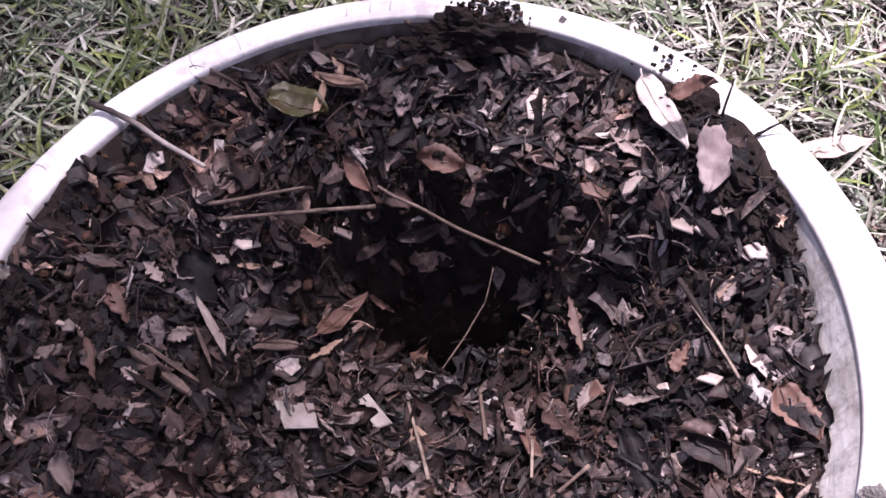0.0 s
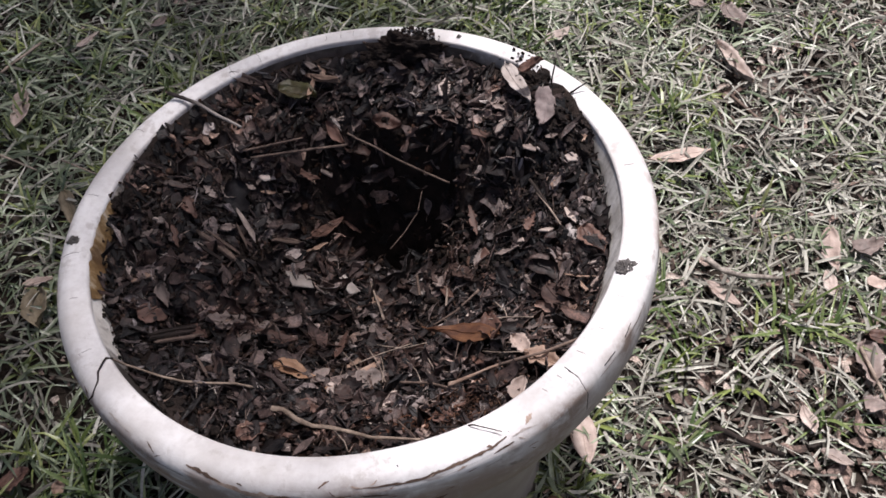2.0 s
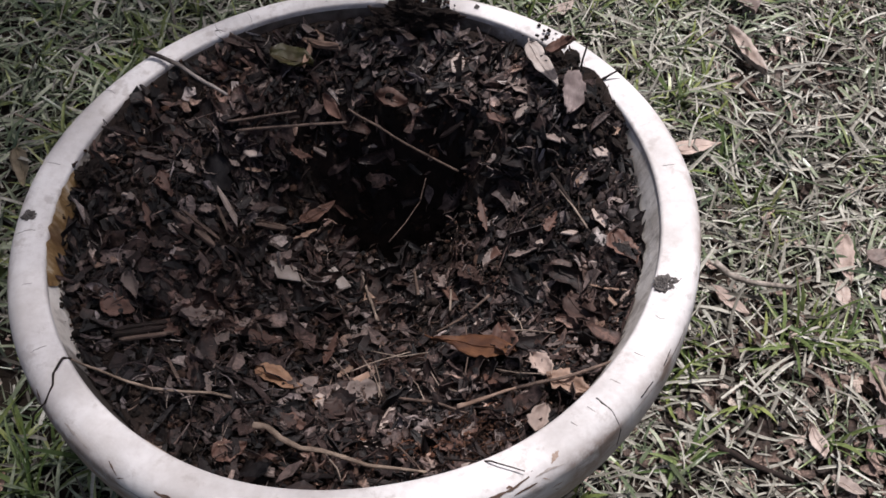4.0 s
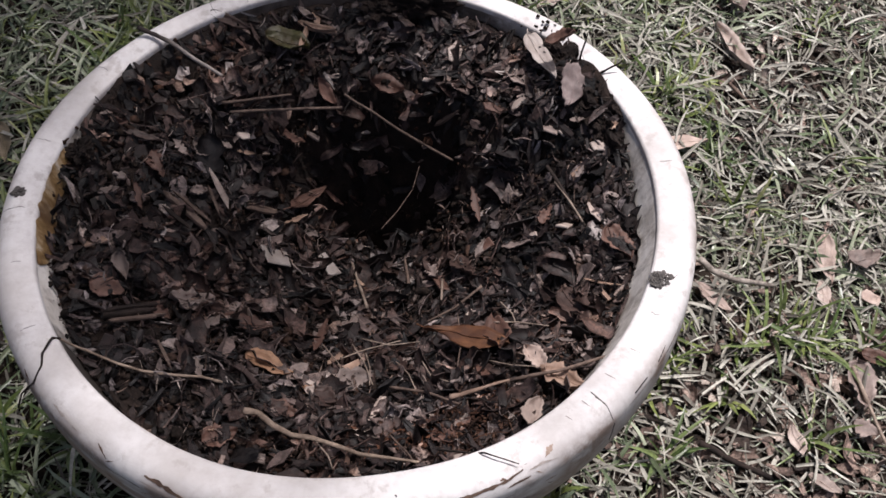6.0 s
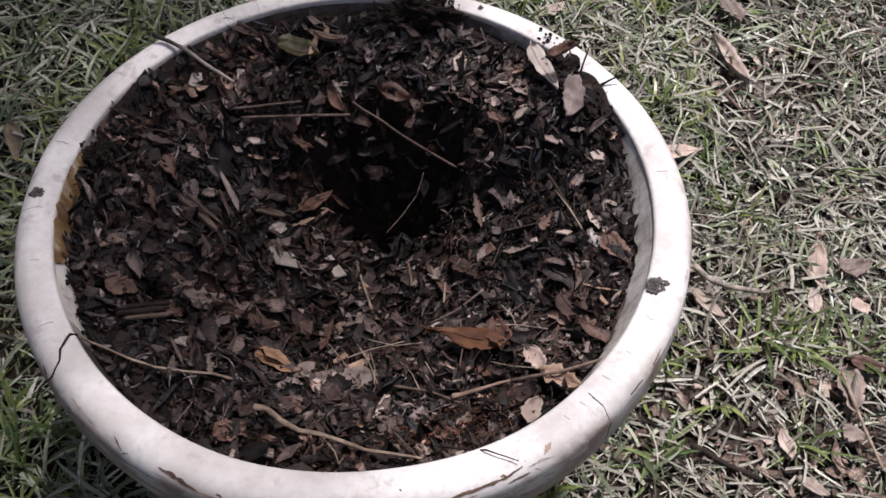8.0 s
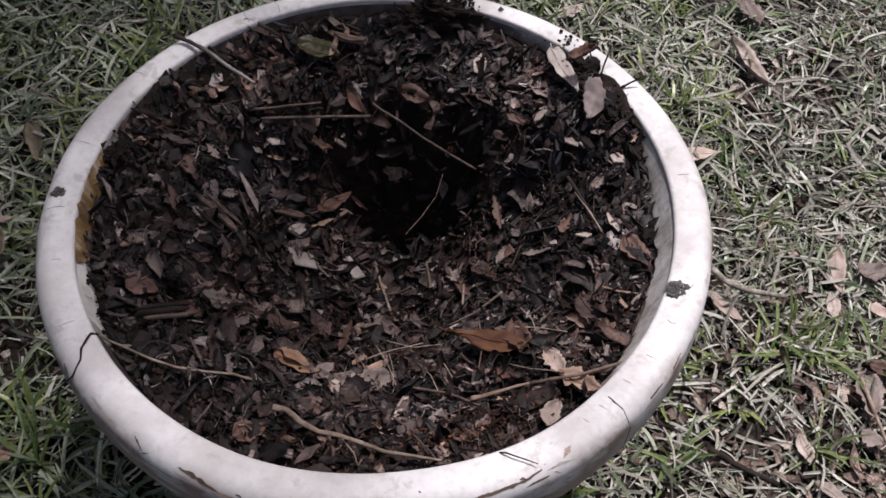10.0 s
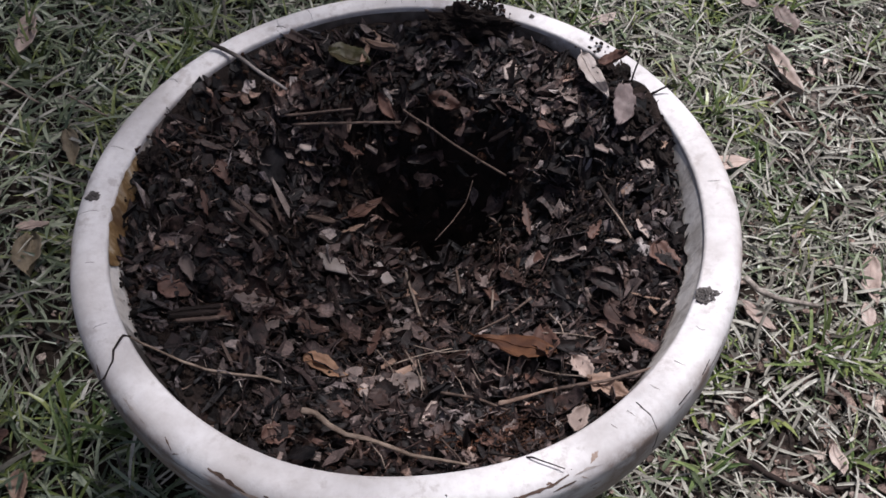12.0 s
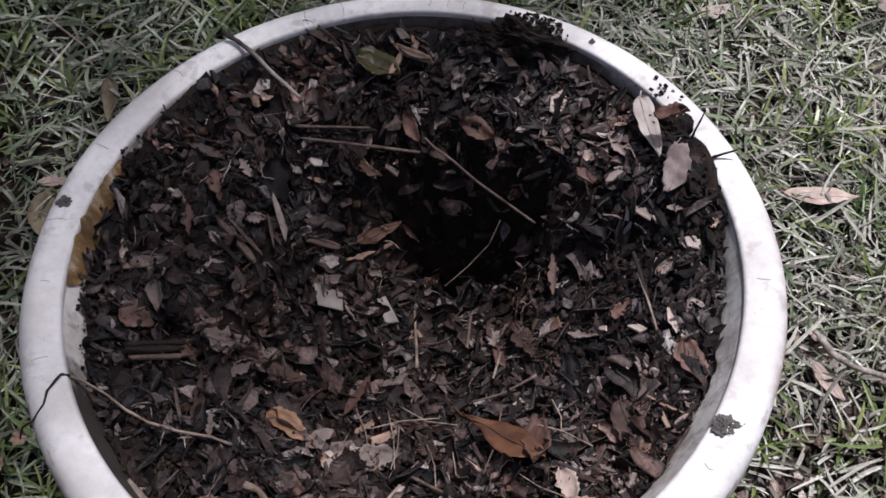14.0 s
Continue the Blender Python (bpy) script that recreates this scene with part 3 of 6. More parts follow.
def strap(points, w0, w1, material, label):
    """A flat dry strip that twists along its way, with a raised middle and thickness."""
    fine = []
    for a, b in zip(points, points[1:]):
        fine += [Vector(a).lerp(Vector(b), k / 3) for k in range(3)]
    fine.append(Vector(points[-1]))
    n, verts, faces, seed = len(fine), [], [], next(SEEDS)
    for i, p in enumerate(fine):
        d = (fine[min(i + 1, n - 1)] - fine[max(i - 1, 0)]).normalized()
        u = d.cross(Vector((0, 0, 1))).normalized()
        turn = 0.35 * noise.noise((i * 0.16, seed, 2.0))
        u, w = u * math.cos(turn) + d.cross(u) * math.sin(turn), d.cross(u)
        half = (w0 + (w1 - w0) * i / (n - 1)) / 2 * (1 + 0.3 * noise.noise((i * 0.5, seed, 5.0)))
        verts += [p - u * half, p + Vector((0, 0, 0.0007)), p + u * half, p + u * half - Vector((0, 0, 0.0009)), p - u * half - Vector((0, 0, 0.0009))]
    for i in range(n - 1):
        for j in range(5):
            q = (j + 1) % 5
            faces.append((i * 5 + j, i * 5 + q, i * 5 + 5 + q, i * 5 + 5 + j))
    faces += [(4, 3, 2, 1, 0), tuple((n - 1) * 5 + j for j in range(5))]
    return tagged(new("root_strap", mesh_of("root_strap", verts, faces, material, True)), label, "root")


# ---- lawn ----
def blades(centres, length, width, rise, droop, lift, segs=4, wind=28):
    """Grass blades: tapering arched strips with a raised middle. centres: (n, 2) foot points."""
    n = len(centres)
    head = RNG.uniform(0, 2 * np.pi, n)
    ln = RNG.uniform(*length, n)
    wd = RNG.uniform(*width, n)
    ang = np.radians(RNG.uniform(*rise, n))
    bend = np.radians(RNG.uniform(*droop, n))
    side = np.radians(RNG.normal(0, wind, n))
    z0 = np.array([ground_z(x, y) + bump_z(x, y) for x, y in centres]) + RNG.uniform(*lift, n)
    p = np.stack([centres[:, 0], centres[:, 1], z0], 1)
    twist = RNG.uniform(-0.7, 0.7, n)
    fold = RNG.uniform(-0.10, 0.34, n)
    rows = []
    for k in range(segs + 1):
        u = k / segs
        w = wd * (0.55 + 0.9 * u) * (1 - u) ** 0.75 * 1.05 + 0.0002
        sx, sy = -np.sin(head), np.cos(head)
        off = np.stack([sx * np.cos(twist) * w / 2, sy * np.cos(twist) * w / 2, np.sin(twist) * w / 2], 1)
        rows.append([p] if k == segs else [p - off, p - np.stack([0 * w, 0 * w, fold * w], 1), p + off])
        step = ln / segs
        p = p + np.stack([np.cos(head) * np.cos(ang) * step, np.sin(head) * np.cos(ang) * step, np.sin(ang) * step], 1)
        low = np.array([ground_z(x, y) for x, y in p[:, :2]]) + 0.002 + lift[0]
        p[:, 2] = np.maximum(p[:, 2], low)
        ang = ang - bend / segs
        head = head + side / segs
    per = 3 * segs + 1
    verts = np.empty((n, per, 3))
    for k in range(segs):
        verts[:, 3 * k], verts[:, 3 * k + 1], verts[:, 3 * k + 2] = rows[k]
    verts[:, per - 1] = rows[segs][0]
    base = np.arange(n)[:, None] * per
    quads = np.concatenate([base + np.array([[3 * k + j, 3 * k + j + 1, 3 * k + j + 4, 3 * k + j + 3]]) for k in range(segs - 1) for j in (0, 1)])
    tris = np.concatenate([base + np.array([[per - 4 + j, per - 3 + j, per - 1]]) for j in (0, 1)])
    return verts.reshape(-1, 3), quads.tolist() + tris.tolist()


def scatter(count, x0, x1, y0, y1, want):
    """Foot points in a box, thinned by want(x, y) in 0..1 and kept clear of the pot's foot."""
    out = []
    while len(out) < count:
        x, y = RNG.uniform(x0, x1), RNG.uniform(y0, y1)
        if x * x + y * y > 0.138 ** 2 and RNG.random() < want(x, y):
            out.append((x, y))
    return np.array(out)


def green_share(x, y):
    g = 0.66 - 0.34 * math.tanh((x - 0.14) * 3) + 0.55 * noise.noise((x * 3.1, y * 3.1, 5.0))
    g += 0.16 * math.tanh((y - 0.32) * 5)
    g -= 0.55 * math.exp(-((x - 0.42) ** 2 / 0.018 + (y - 0.03) ** 2 / 0.03))
    g -= 0.45 * math.exp(-((x - 0.42) ** 2 / 0.006 + (y - 0.60) ** 2 / 0.006))
    return min(1.0, max(0.06, g))


def close_fade(x, y):
    """1 round the pot, falling softly to 0 at the border of the close lawn."""
    return 1 / (1 + math.exp((math.hypot((x - 0.03) / 0.88, (y - 0.37) / 0.76) - 1) * 12))


def straw_share(x, y):
    b = 0.75 * math.exp(-((x - 0.42) ** 2 / 0.018 + (y - 0.03) ** 2 / 0.03))
    return (0.2 + 0.8 * close_fade(x, y)) * min(1.0, max(0.12, 0.62 - b + 0.36 * math.tanh(x * 3) + 0.55 * noise.noise((x * 4, y * 4, 9.0))))


def fresh_share(x, y):
    """Fresh growth: sparse in the lawn, thick in a few patches."""
    f = 0.30 * green_share(x, y) ** 2
    for fx, fy, sx, sy, k in ((0.31, 0.56, 0.05, 0.07, 1.0), (0.44, 0.19, 0.05, 0.05, 0.7), (0.30, 0.14, 0.04, 0.06, 0.5), (0.10, 0.76, 0.06, 0.05, 0.7), (0.38, 0.78, 0.07, 0.05, 0.6), (-0.40, 0.45, 0.09, 0.09, 0.5), (-0.30, -0.08, 0.06, 0.07, 0.6)):
        f += k * math.exp(-(((x - fx) / sx) ** 2) - ((y - fy) / sy) ** 2)
    return min(1.0, f)


def tufts(count, blades_each, x0, x1, y0, y1):
    feet = scatter(count, x0, x1, y0, y1, fresh_share)
    pts = np.repeat(feet, blades_each, axis=0)
    return pts + RNG.normal(0, 0.0035, pts.shape)


def lawn_layer(name, pts, material, label, category, **shape):
    v, f = blades(pts, **shape)
    return stuff(name, v, f, material, label, category)


CLOSE = (-0.95, 0.95, -0.45, 1.2)
lawn_layer("dry_thatch", scatter(10000, *CLOSE, straw_share), M_STRAW, "dry straw-coloured grass blades lying in the lawn", "dry grass", length=(0.016, 0.066), width=(0.0024, 0.0066), rise=(-6, 24), droop=(-10, 45), lift=(0.001, 0.026), segs=4, wind=22)
lawn_layer("dry_thatch", scatter(500, *CLOSE, lambda x, y: straw_share(x, y) ** 2), M_STRAW, "bleached curled grass blades on top of the lawn", "dry grass", length=(0.018, 0.050), width=(0.0026, 0.0050), rise=(-2, 30), droop=(0, 80), lift=(0.008, 0.020), segs=6, wind=75)
lawn_layer("dry_thatch", scatter(5000, *CLOSE, straw_share), M_STRAW, "fine broken bits of straw in the lawn", "dry grass", length=(0.006, 0.024), width=(0.0010, 0.0030), rise=(-6, 35), droop=(-20, 40), lift=(0.002, 0.016), segs=3, wind=20)
lawn_layer("grass", scatter(11500, *CLOSE, green_share), M_GREEN, "short grey-green lawn grass, blades lying every way", "grass", length=(0.022, 0.062), width=(0.0034, 0.0076), rise=(2, 38), droop=(10, 60), lift=(0.004, 0.020), segs=4, wind=22)
lawn_layer("grass", tufts(640, 9, *CLOSE), M_FRESH, "tufts of fresh green lawn grass", "grass", length=(0.024, 0.066), width=(0.0036, 0.0078), rise=(20, 75), droop=(20, 80), lift=(0.0, 0.006))

# the finer growth that fills the lawn round the pot
def thin(x, y):
    """Fine growth thins out away from the pot and has dark gaps, some fingers wide."""
    fade = 1 / (1 + math.exp((math.hypot((x - 0.03) / 0.80, (y - 0.33) / 0.76) - 1) * 7))
    return fade * max(0.08, min(1.0, 0.62 + 1.7 * noise.noise((x * 10, y * 10, 3.0)) + 0.8 * noise.noise((x * 30, y * 30, 7.0))))


NEAR = (-1.3, 1.35, -0.95, 1.6)
lawn_layer("grass", scatter(10500, *NEAR, lambda x, y: (0.25 + 0.75 * green_share(x, y)) * thin(x, y)), M_GREEN, "fine grey-green blades filling the lawn", "grass", length=(0.016, 0.046), width=(0.0018, 0.0042), rise=(-4, 34), droop=(0, 60), lift=(0.001, 0.014), segs=3, wind=30)
lawn_layer("dry_thatch", scatter(5600, *NEAR, lambda x, y: (0.2 + 0.8 * straw_share(x, y)) * thin(x, y)), M_STRAW, "fine dry blades filling the lawn", "dry grass", length=(0.014, 0.044), width=(0.0014, 0.0036), rise=(-6, 24), droop=(-10, 45), lift=(0.001, 0.014), segs=3, wind=35)


def outside(x, y):
    """Share of blades beyond the close lawn, thinner further out."""
    if CLOSE[0] < x < CLOSE[1] and CLOSE[2] < y < CLOSE[3]:
        return 0.0
    return 1.0 / (1 + (max(0.0, math.hypot(x, y - 0.4) - 1.5) / 1.6) ** 2)


lawn_layer("dry_thatch", scatter(9000, -2.1, 2.1, -1.7, 2.4, outside), M_STRAW, "dry grass blades round the close lawn", "dry grass", length=(0.02, 0.07), width=(0.003, 0.007), rise=(-4, 20), droop=(-10, 40), lift=(0.001, 0.02), segs=3)
lawn_layer("grass", scatter(9000, -2.1, 2.1, -1.7, 2.4, outside), M_GREEN, "lawn grass round the close lawn", "grass", length=(0.03, 0.085), width=(0.004, 0.008), rise=(2, 45), droop=(10, 70), lift=(0.002, 0.016), segs=3)
lawn_layer("dry_thatch", scatter(12000, -5.0, 5.0, -4.6, 5.4, outside), M_STRAW, "dry grass blades of the lawn further off", "dry grass", length=(0.03, 0.08), width=(0.004, 0.008), rise=(-4, 25), droop=(-10, 40), lift=(0.001, 0.02), segs=3)
lawn_layer("grass", scatter(30000, -5.0, 5.0, -4.6, 5.4, outside), M_GREEN, "lawn grass further from the pot", "grass", length=(0.04, 0.10), width=(0.005, 0.010), rise=(5, 50), droop=(10, 70), lift=(0.0, 0.012), segs=3)


def grass_tuft(x, y, size):
    """One clump of fresh blades that fan out from a common root."""
    n = int(11 + 7 * size)
    feet = np.array([(x, y)] * n) + RNG.normal(0, 0.004 * size, (n, 2))
    foot = Vector((x, y, ground_z(x, y)))
    tuft = tagged(new("grass_tuft"), "clump of fresh green grass blades in the dry lawn", "grass tuft", "grass tufts in the lawn")
    tuft.location = foot
    for p in feet:
        v, f = blades(p[None], (0.040 * size, 0.090 * size), (0.0036, 0.0076), (18, 72), (15, 75), (0.0, 0.004), 5)
        part("blade", mesh_of("blade", [Vector(q) - foot for q in v], f, M_TUFT), tuft)
    return tuft


def flakes(centres, zs, size, thick, tilt, aspect=(0.4, 0.9), sides=6):
    """Many thin broken flakes, each a chamfer-less prism with an uneven outline."""
    n = len(centres)
    ln = size[0] + (size[1] - size[0]) * RNG.beta(1.3, 2.6, n)
    wd = ln * RNG.uniform(*aspect, n)
    th = RNG.uniform(*thick, n)
    a = (np.arange(sides)[None] + RNG.uniform(-0.3, 0.3, (n, sides))) * 2 * np.pi / sides
    r = RNG.uniform(0.42, 1.15, (n, sides))
    x, y = r * np.cos(a) * ln[:, None] / 2, r * np.sin(a) * wd[:, None] / 2
    bow = RNG.uniform(-0.5, 0.5, n)[:, None] * (x ** 2) / ln[:, None] * 2 + RNG.normal(0, 0.03, (n, sides)) * ln[:, None]
    loc = np.concatenate([np.stack([x, y, bow], 2), np.stack([x * 0.94, y * 0.94, bow + th[:, None]], 2)], 1)
    yaw, p, q = RNG.uniform(0, 2 * np.pi, n), np.radians(RNG.normal(0, tilt, n)), np.radians(RNG.normal(0, tilt, n))
    cy, sy, cp, sp, cq, sq = np.cos(yaw), np.sin(yaw), np.cos(p), np.sin(p), np.cos(q), np.sin(q)
    one = np.ones(n)
    rz = np.stack([np.stack([cy, -sy, 0 * one], 1), np.stack([sy, cy, 0 * one], 1), np.stack([0 * one, 0 * one, one], 1)], 1)
    ry = np.stack([np.stack([cp, 0 * one, sp], 1), np.stack([0 * one, one, 0 * one], 1), np.stack([-sp, 0 * one, cp], 1)], 1)
    rx = np.stack([np.stack([one, 0 * one, 0 * one], 1), np.stack([0 * one, cq, -sq], 1), np.stack([0 * one, sq, cq], 1)], 1)
    w = np.einsum("nij,nkj->nki", rz @ ry @ rx, loc)
    w[:, :, 0] += centres[:, 0, None]
    w[:, :, 1] += centres[:, 1, None]
    w[:, :, 2] += zs[:, None]
    per = 2 * sides
    base = np.arange(n)[:, None] * per
    faces = (base + np.arange(sides, per)[None]).tolist() + (base + np.arange(sides)[::-1][None]).tolist()
    for k in range(sides):
        j = (k + 1) % sides
        faces += (base + np.array([[k, j, sides + j, sides + k]])).tolist()
    return w.reshape(-1, 3), faces


# ---- mulch ----
def in_pot(count, rmax=0.218):
    a, r = RNG.uniform(0, 2 * np.pi, count), rmax * np.sqrt(RNG.uniform(0, 1, count))
    return np.stack([r * np.cos(a), r * np.sin(a)], 1)


def bare(x, y):
    """Share of pieces missing where black soil lies open: round the hole, along the left, in patches."""
    b = 0.42 + 0.95 * noise.noise((x * 16, y * 16, 6.0))
    for bx, by, sx, sy, k in ((-0.06, 0.07, 0.05, 0.04, 0.4), (-0.165, 0.05, 0.045, 0.06, 0.75), (-0.10, 0.03, 0.03, 0.03, 0.4), (-0.15, -0.11, 0.05, 0.05, 0.8), (-0.09, -0.175, 0.05, 0.03, 0.8), (0.03, 0.11, 0.08, 0.04, 0.35), (0.085, 0.025, 0.050, 0.055, 0.75), (0.115, 0.055, 0.04, 0.04, 0.5)):
        b += k * math.exp(-(((x - bx) / sx) ** 2) - ((y - by) / sy) ** 2)
    return max(0.0, min(0.93, b))


def pit(x, y):
    """How far a spot lies inside the dug hole, 0 to 1."""
    k = min(math.hypot((x - 0.004) / 0.068, (y - 0.112) / 0.034), math.hypot((x + 0.050) / 0.036, (y - 0.098) / 0.026) + 0.12, math.hypot((x - 0.062) / 0.034, (y - 0.066) / 0.030) + 0.15)
    return 1 / (1 + math.exp((k - 1) * 6))


def clumped(count, rmax=0.213):
    out = []
    while len(out) < count:
        for p in in_pot(count, rmax):
            if RNG.random() > max(bare(*p), pit(*p)) and len(out) < count:
                out.append(p)
    return np.array(out)


def on_soil(pts, low, high):
    return np.array([soil_z(x, y) for x, y in pts]) + RNG.uniform(low, high, len(pts))


def slope_tilt(v, pts, zs, per):
    """Lean pieces with the slope under them."""
    v = v.reshape(-1, per, 3)
    e = 0.006
    gx = np.array([(soil_z(x + e, y) - soil_z(x - e, y)) / (2 * e) for x, y in pts])
    gy = np.array([(soil_z(x, y + e) - soil_z(x, y - e)) / (2 * e) for x, y in pts])
    gx, gy = np.clip(gx, -1.6, 1.6), np.clip(gy, -1.6, 1.6)
    v[:, :, 2] += gx[:, None] * (v[:, :, 0] - pts[:, 0, None]) + gy[:, None] * (v[:, :, 1] - pts[:, 1, None])
    return v.reshape(-1, 3)


def keep_in(v):
    """Draw points that poke through the pot's wall back inside it."""
    for p in v:
        r, a = math.hypot(p[0], p[1]), math.atan2(p[1], p[0])
        k = min(1.0, (wall_radius(a, RIM_Z - p[2]) - 0.0015) / max(r, 1e-6))
        p[0] *= k
        p[1] *= k
    return v


def scrap_grid(n, length, width, curl, cup, rows=4, cols=3):
    """Curved, torn leaf scraps: local verts (n, 2 * rows * cols, 3) along x, and the faces of one."""
    ln = length[0] + (length[1] - length[0]) * RNG.beta(1.2, 2.4, n)
    wd = ln * RNG.uniform(*width, n)
    u = np.linspace(-0.5, 0.5, rows)[None, :, None]
    s_ = np.linspace(-1, 1, cols)[None, None, :]
    tip0, tip1 = RNG.uniform(0.1, 1.0, (n, 1, 1)), RNG.uniform(0.05, 0.8, (n, 1, 1))
    half = np.where(u < 0, tip0 + (1 - tip0) * (1 - (2 * u) ** 2), tip1 + (1 - tip1) * (1 - (2 * u) ** 2))
    half = half * RNG.uniform(0.5, 1.35, (n, rows, cols)) ** (1.0 if rows < 6 else 0.6)
    x = u * ln[:, None, None] + RNG.normal(0, 0.28 / rows, (n, rows, cols)) * ln[:, None, None]
    y = s_ * half * wd[:, None, None] / 2 + RNG.normal(0, 0.40 / rows, (n, rows, 1)) * wd[:, None, None]
    z = RNG.uniform(-curl, curl, (n, 1, 1)) * (u ** 2) * ln[:, None, None] + RNG.uniform(-cup, cup, (n, 1, 1)) * (s_ ** 2) * wd[:, None, None]
    z = z + RNG.normal(0, 0.05, (n, rows, cols)) * wd[:, None, None]
    top = np.stack([x, y, z], 3).reshape(n, -1, 3)
    low = top - np.array([0, 0, 0.0006])
    m = rows * cols
    one = []
    for i in range(rows - 1):
        for j in range(cols - 1):
            a = i * cols + j
            one += [(a, a + cols, a + cols + 1, a + 1), (m + a, m + a + 1, m + a + cols + 1, m + a + cols)]
    ring = list(range(cols)) + [i * cols + cols - 1 for i in range(1, rows)] + [(rows - 1) * cols + j for j in range(cols - 2, -1, -1)] + [i * cols for i in range(rows - 2, 0, -1)]
    one += [(b, a, m + a, m + b) for a, b in zip(ring, ring[1:] + ring[:1])]
    return np.concatenate([top, low], 1), one


def toss(loc, pts, zs, tilt, surface=soil_z):
    """Turn and tilt each local piece at random and lay it on the slope of the surface."""
    n = len(pts)
    out = np.empty_like(loc)
    e = 0.006
    for i in range(n):
        x, y = pts[i]
        gx = max(-1.2, min(1.2, (surface(x + e, y) - surface(x - e, y)) / (2 * e)))
        gy = max(-1.2, min(1.2, (surface(x, y + e) - surface(x, y - e)) / (2 * e)))
        up = Vector((-gx, -gy, 1)).normalized()
        m = up.to_track_quat("Z", "X").to_matrix() @ pose(0, 0, 0, RNG.normal(0, tilt), RNG.normal(0, tilt), 0).to_3x3() @ pose(0, 0, 0, 0, 0, RNG.uniform(0, 360)).to_3x3()
        out[i] = loc[i] @ np.array(m).T + np.array((x, y, zs[i]))
    return out


def mulch_layer(name, count, low, high, size, thick, tilt, aspect, material, label, sides=6):
    pts = np.array([p for p in in_pot(count) if RNG.random() > 0.85 * pit(*p)])
    zs = on_soil(pts, low, high)
    v, f = flakes(pts, zs, size, thick, tilt, aspect, sides)
    v = keep_in(slope_tilt(v, pts, zs, 2 * sides))
    return stuff(name, v, f, material, label, "mulch")


def scrap_layer(name, count, low, high, length, width, curl, cup, tilt, material, label, smooth=False, rows=4, cols=3):
    pts = clumped(count)
    loc, one = scrap_grid(count, length, width, curl, cup, rows, cols)
    v = keep_in(toss(loc, pts, on_soil(pts, low, high), tilt).reshape(-1, 3))
    m = loc.shape[1]
    return stuff(name, v, [tuple(i * m + k for k in f) for i in range(count) for f in one], material, label, "mulch", smooth)


mulch = mulch_layer("bark_mulch", 3800, -0.007, 0.001, (0.007, 0.026), (0.0008, 0.0026), 26, (0.35, 0.85), M_CHIP, "dark brown broken bark and leaf mulch filling the pot", 5)
scrap_layer("leaf_mould", 520, -0.002, 0.006, (0.018, 0.046), (0.26, 0.58), 0.9, 0.45, 24, M_MOULD, "broad torn brown leaf pieces over the mulch", True, 7, 5)
scrap_layer("leaf_mould", 1450, -0.002, 0.005, (0.009, 0.034), (0.16, 0.55), 0.8, 0.30, 32, M_MOULD, "curled brown leaf fragments over the mulch")
scrap_layer("bark_slivers", 1250, -0.002, 0.006, (0.012, 0.036), (0.10, 0.27), 0.5, 0.3, 20, M_CHIP, "thin brown slivers of bark in the mulch")

scrap_layer("bark_flecks", 480, 0.001, 0.007, (0.005, 0.019), (0.22, 0.62), 0.6, 0.35, 28, M_FLECK, "small bleached flecks of bark and dry leaf on the mulch")


def bark_chips(count, kinds=24):
    """Loose flakes on top, each one a piece of its own."""
    loc, one = scrap_grid(kinds, (0.013, 0.036), (0.18, 0.6), 0.7, 0.3)
    shapes = [mesh_of("bark_chip", v + np.array([0, 0, 0.0003]), one, M_TOP) for v in loc]
    for x, y in clumped(count, 0.205):
        ob = new("bark_chip", shapes[int(RNG.integers(kinds))])
        e = 0.006
        gx, gy = (soil_z(x + e, y) - soil_z(x - e, y)) / (2 * e), (soil_z(x, y + e) - soil_z(x, y - e)) / (2 * e)
        up = Vector((-max(-1.2, min(1.2, gx)), -max(-1.2, min(1.2, gy)), 1)).normalized()
        ob.matrix_world = Matrix.Translation((x, y, soil_z(x, y) + RNG.uniform(0.001, 0.005))) @ up.to_track_quat("Z", "X").to_matrix().to_4x4() @ pose(0, 0, 0, RNG.normal(0, 24), RNG.normal(0, 24), 0) @ pose(0, 0, 0, 0, 0, RNG.uniform(0, 360))
        ob.parent = mulch


bark_chips(290)
crumb_xy = in_pot(5200)
stuff("soil_crumbs", *flakes(crumb_xy, on_soil(crumb_xy, -0.004, 0.004), (0.0015, 0.007), (0.001, 0.003), 30, (0.6, 1.0), 5), M_CRUMB, "black crumbs of damp soil among the mulch", "soil")
bits_xy = in_pot(900)
stuff("straw_bits", *flakes(bits_xy, on_soil(bits_xy, 0.0, 0.006), (0.006, 0.026), (0.0004, 0.0008), 16, (0.03, 0.07), 5), M_LITTER, "thin dry straw and root bits in the mulch", "straw")


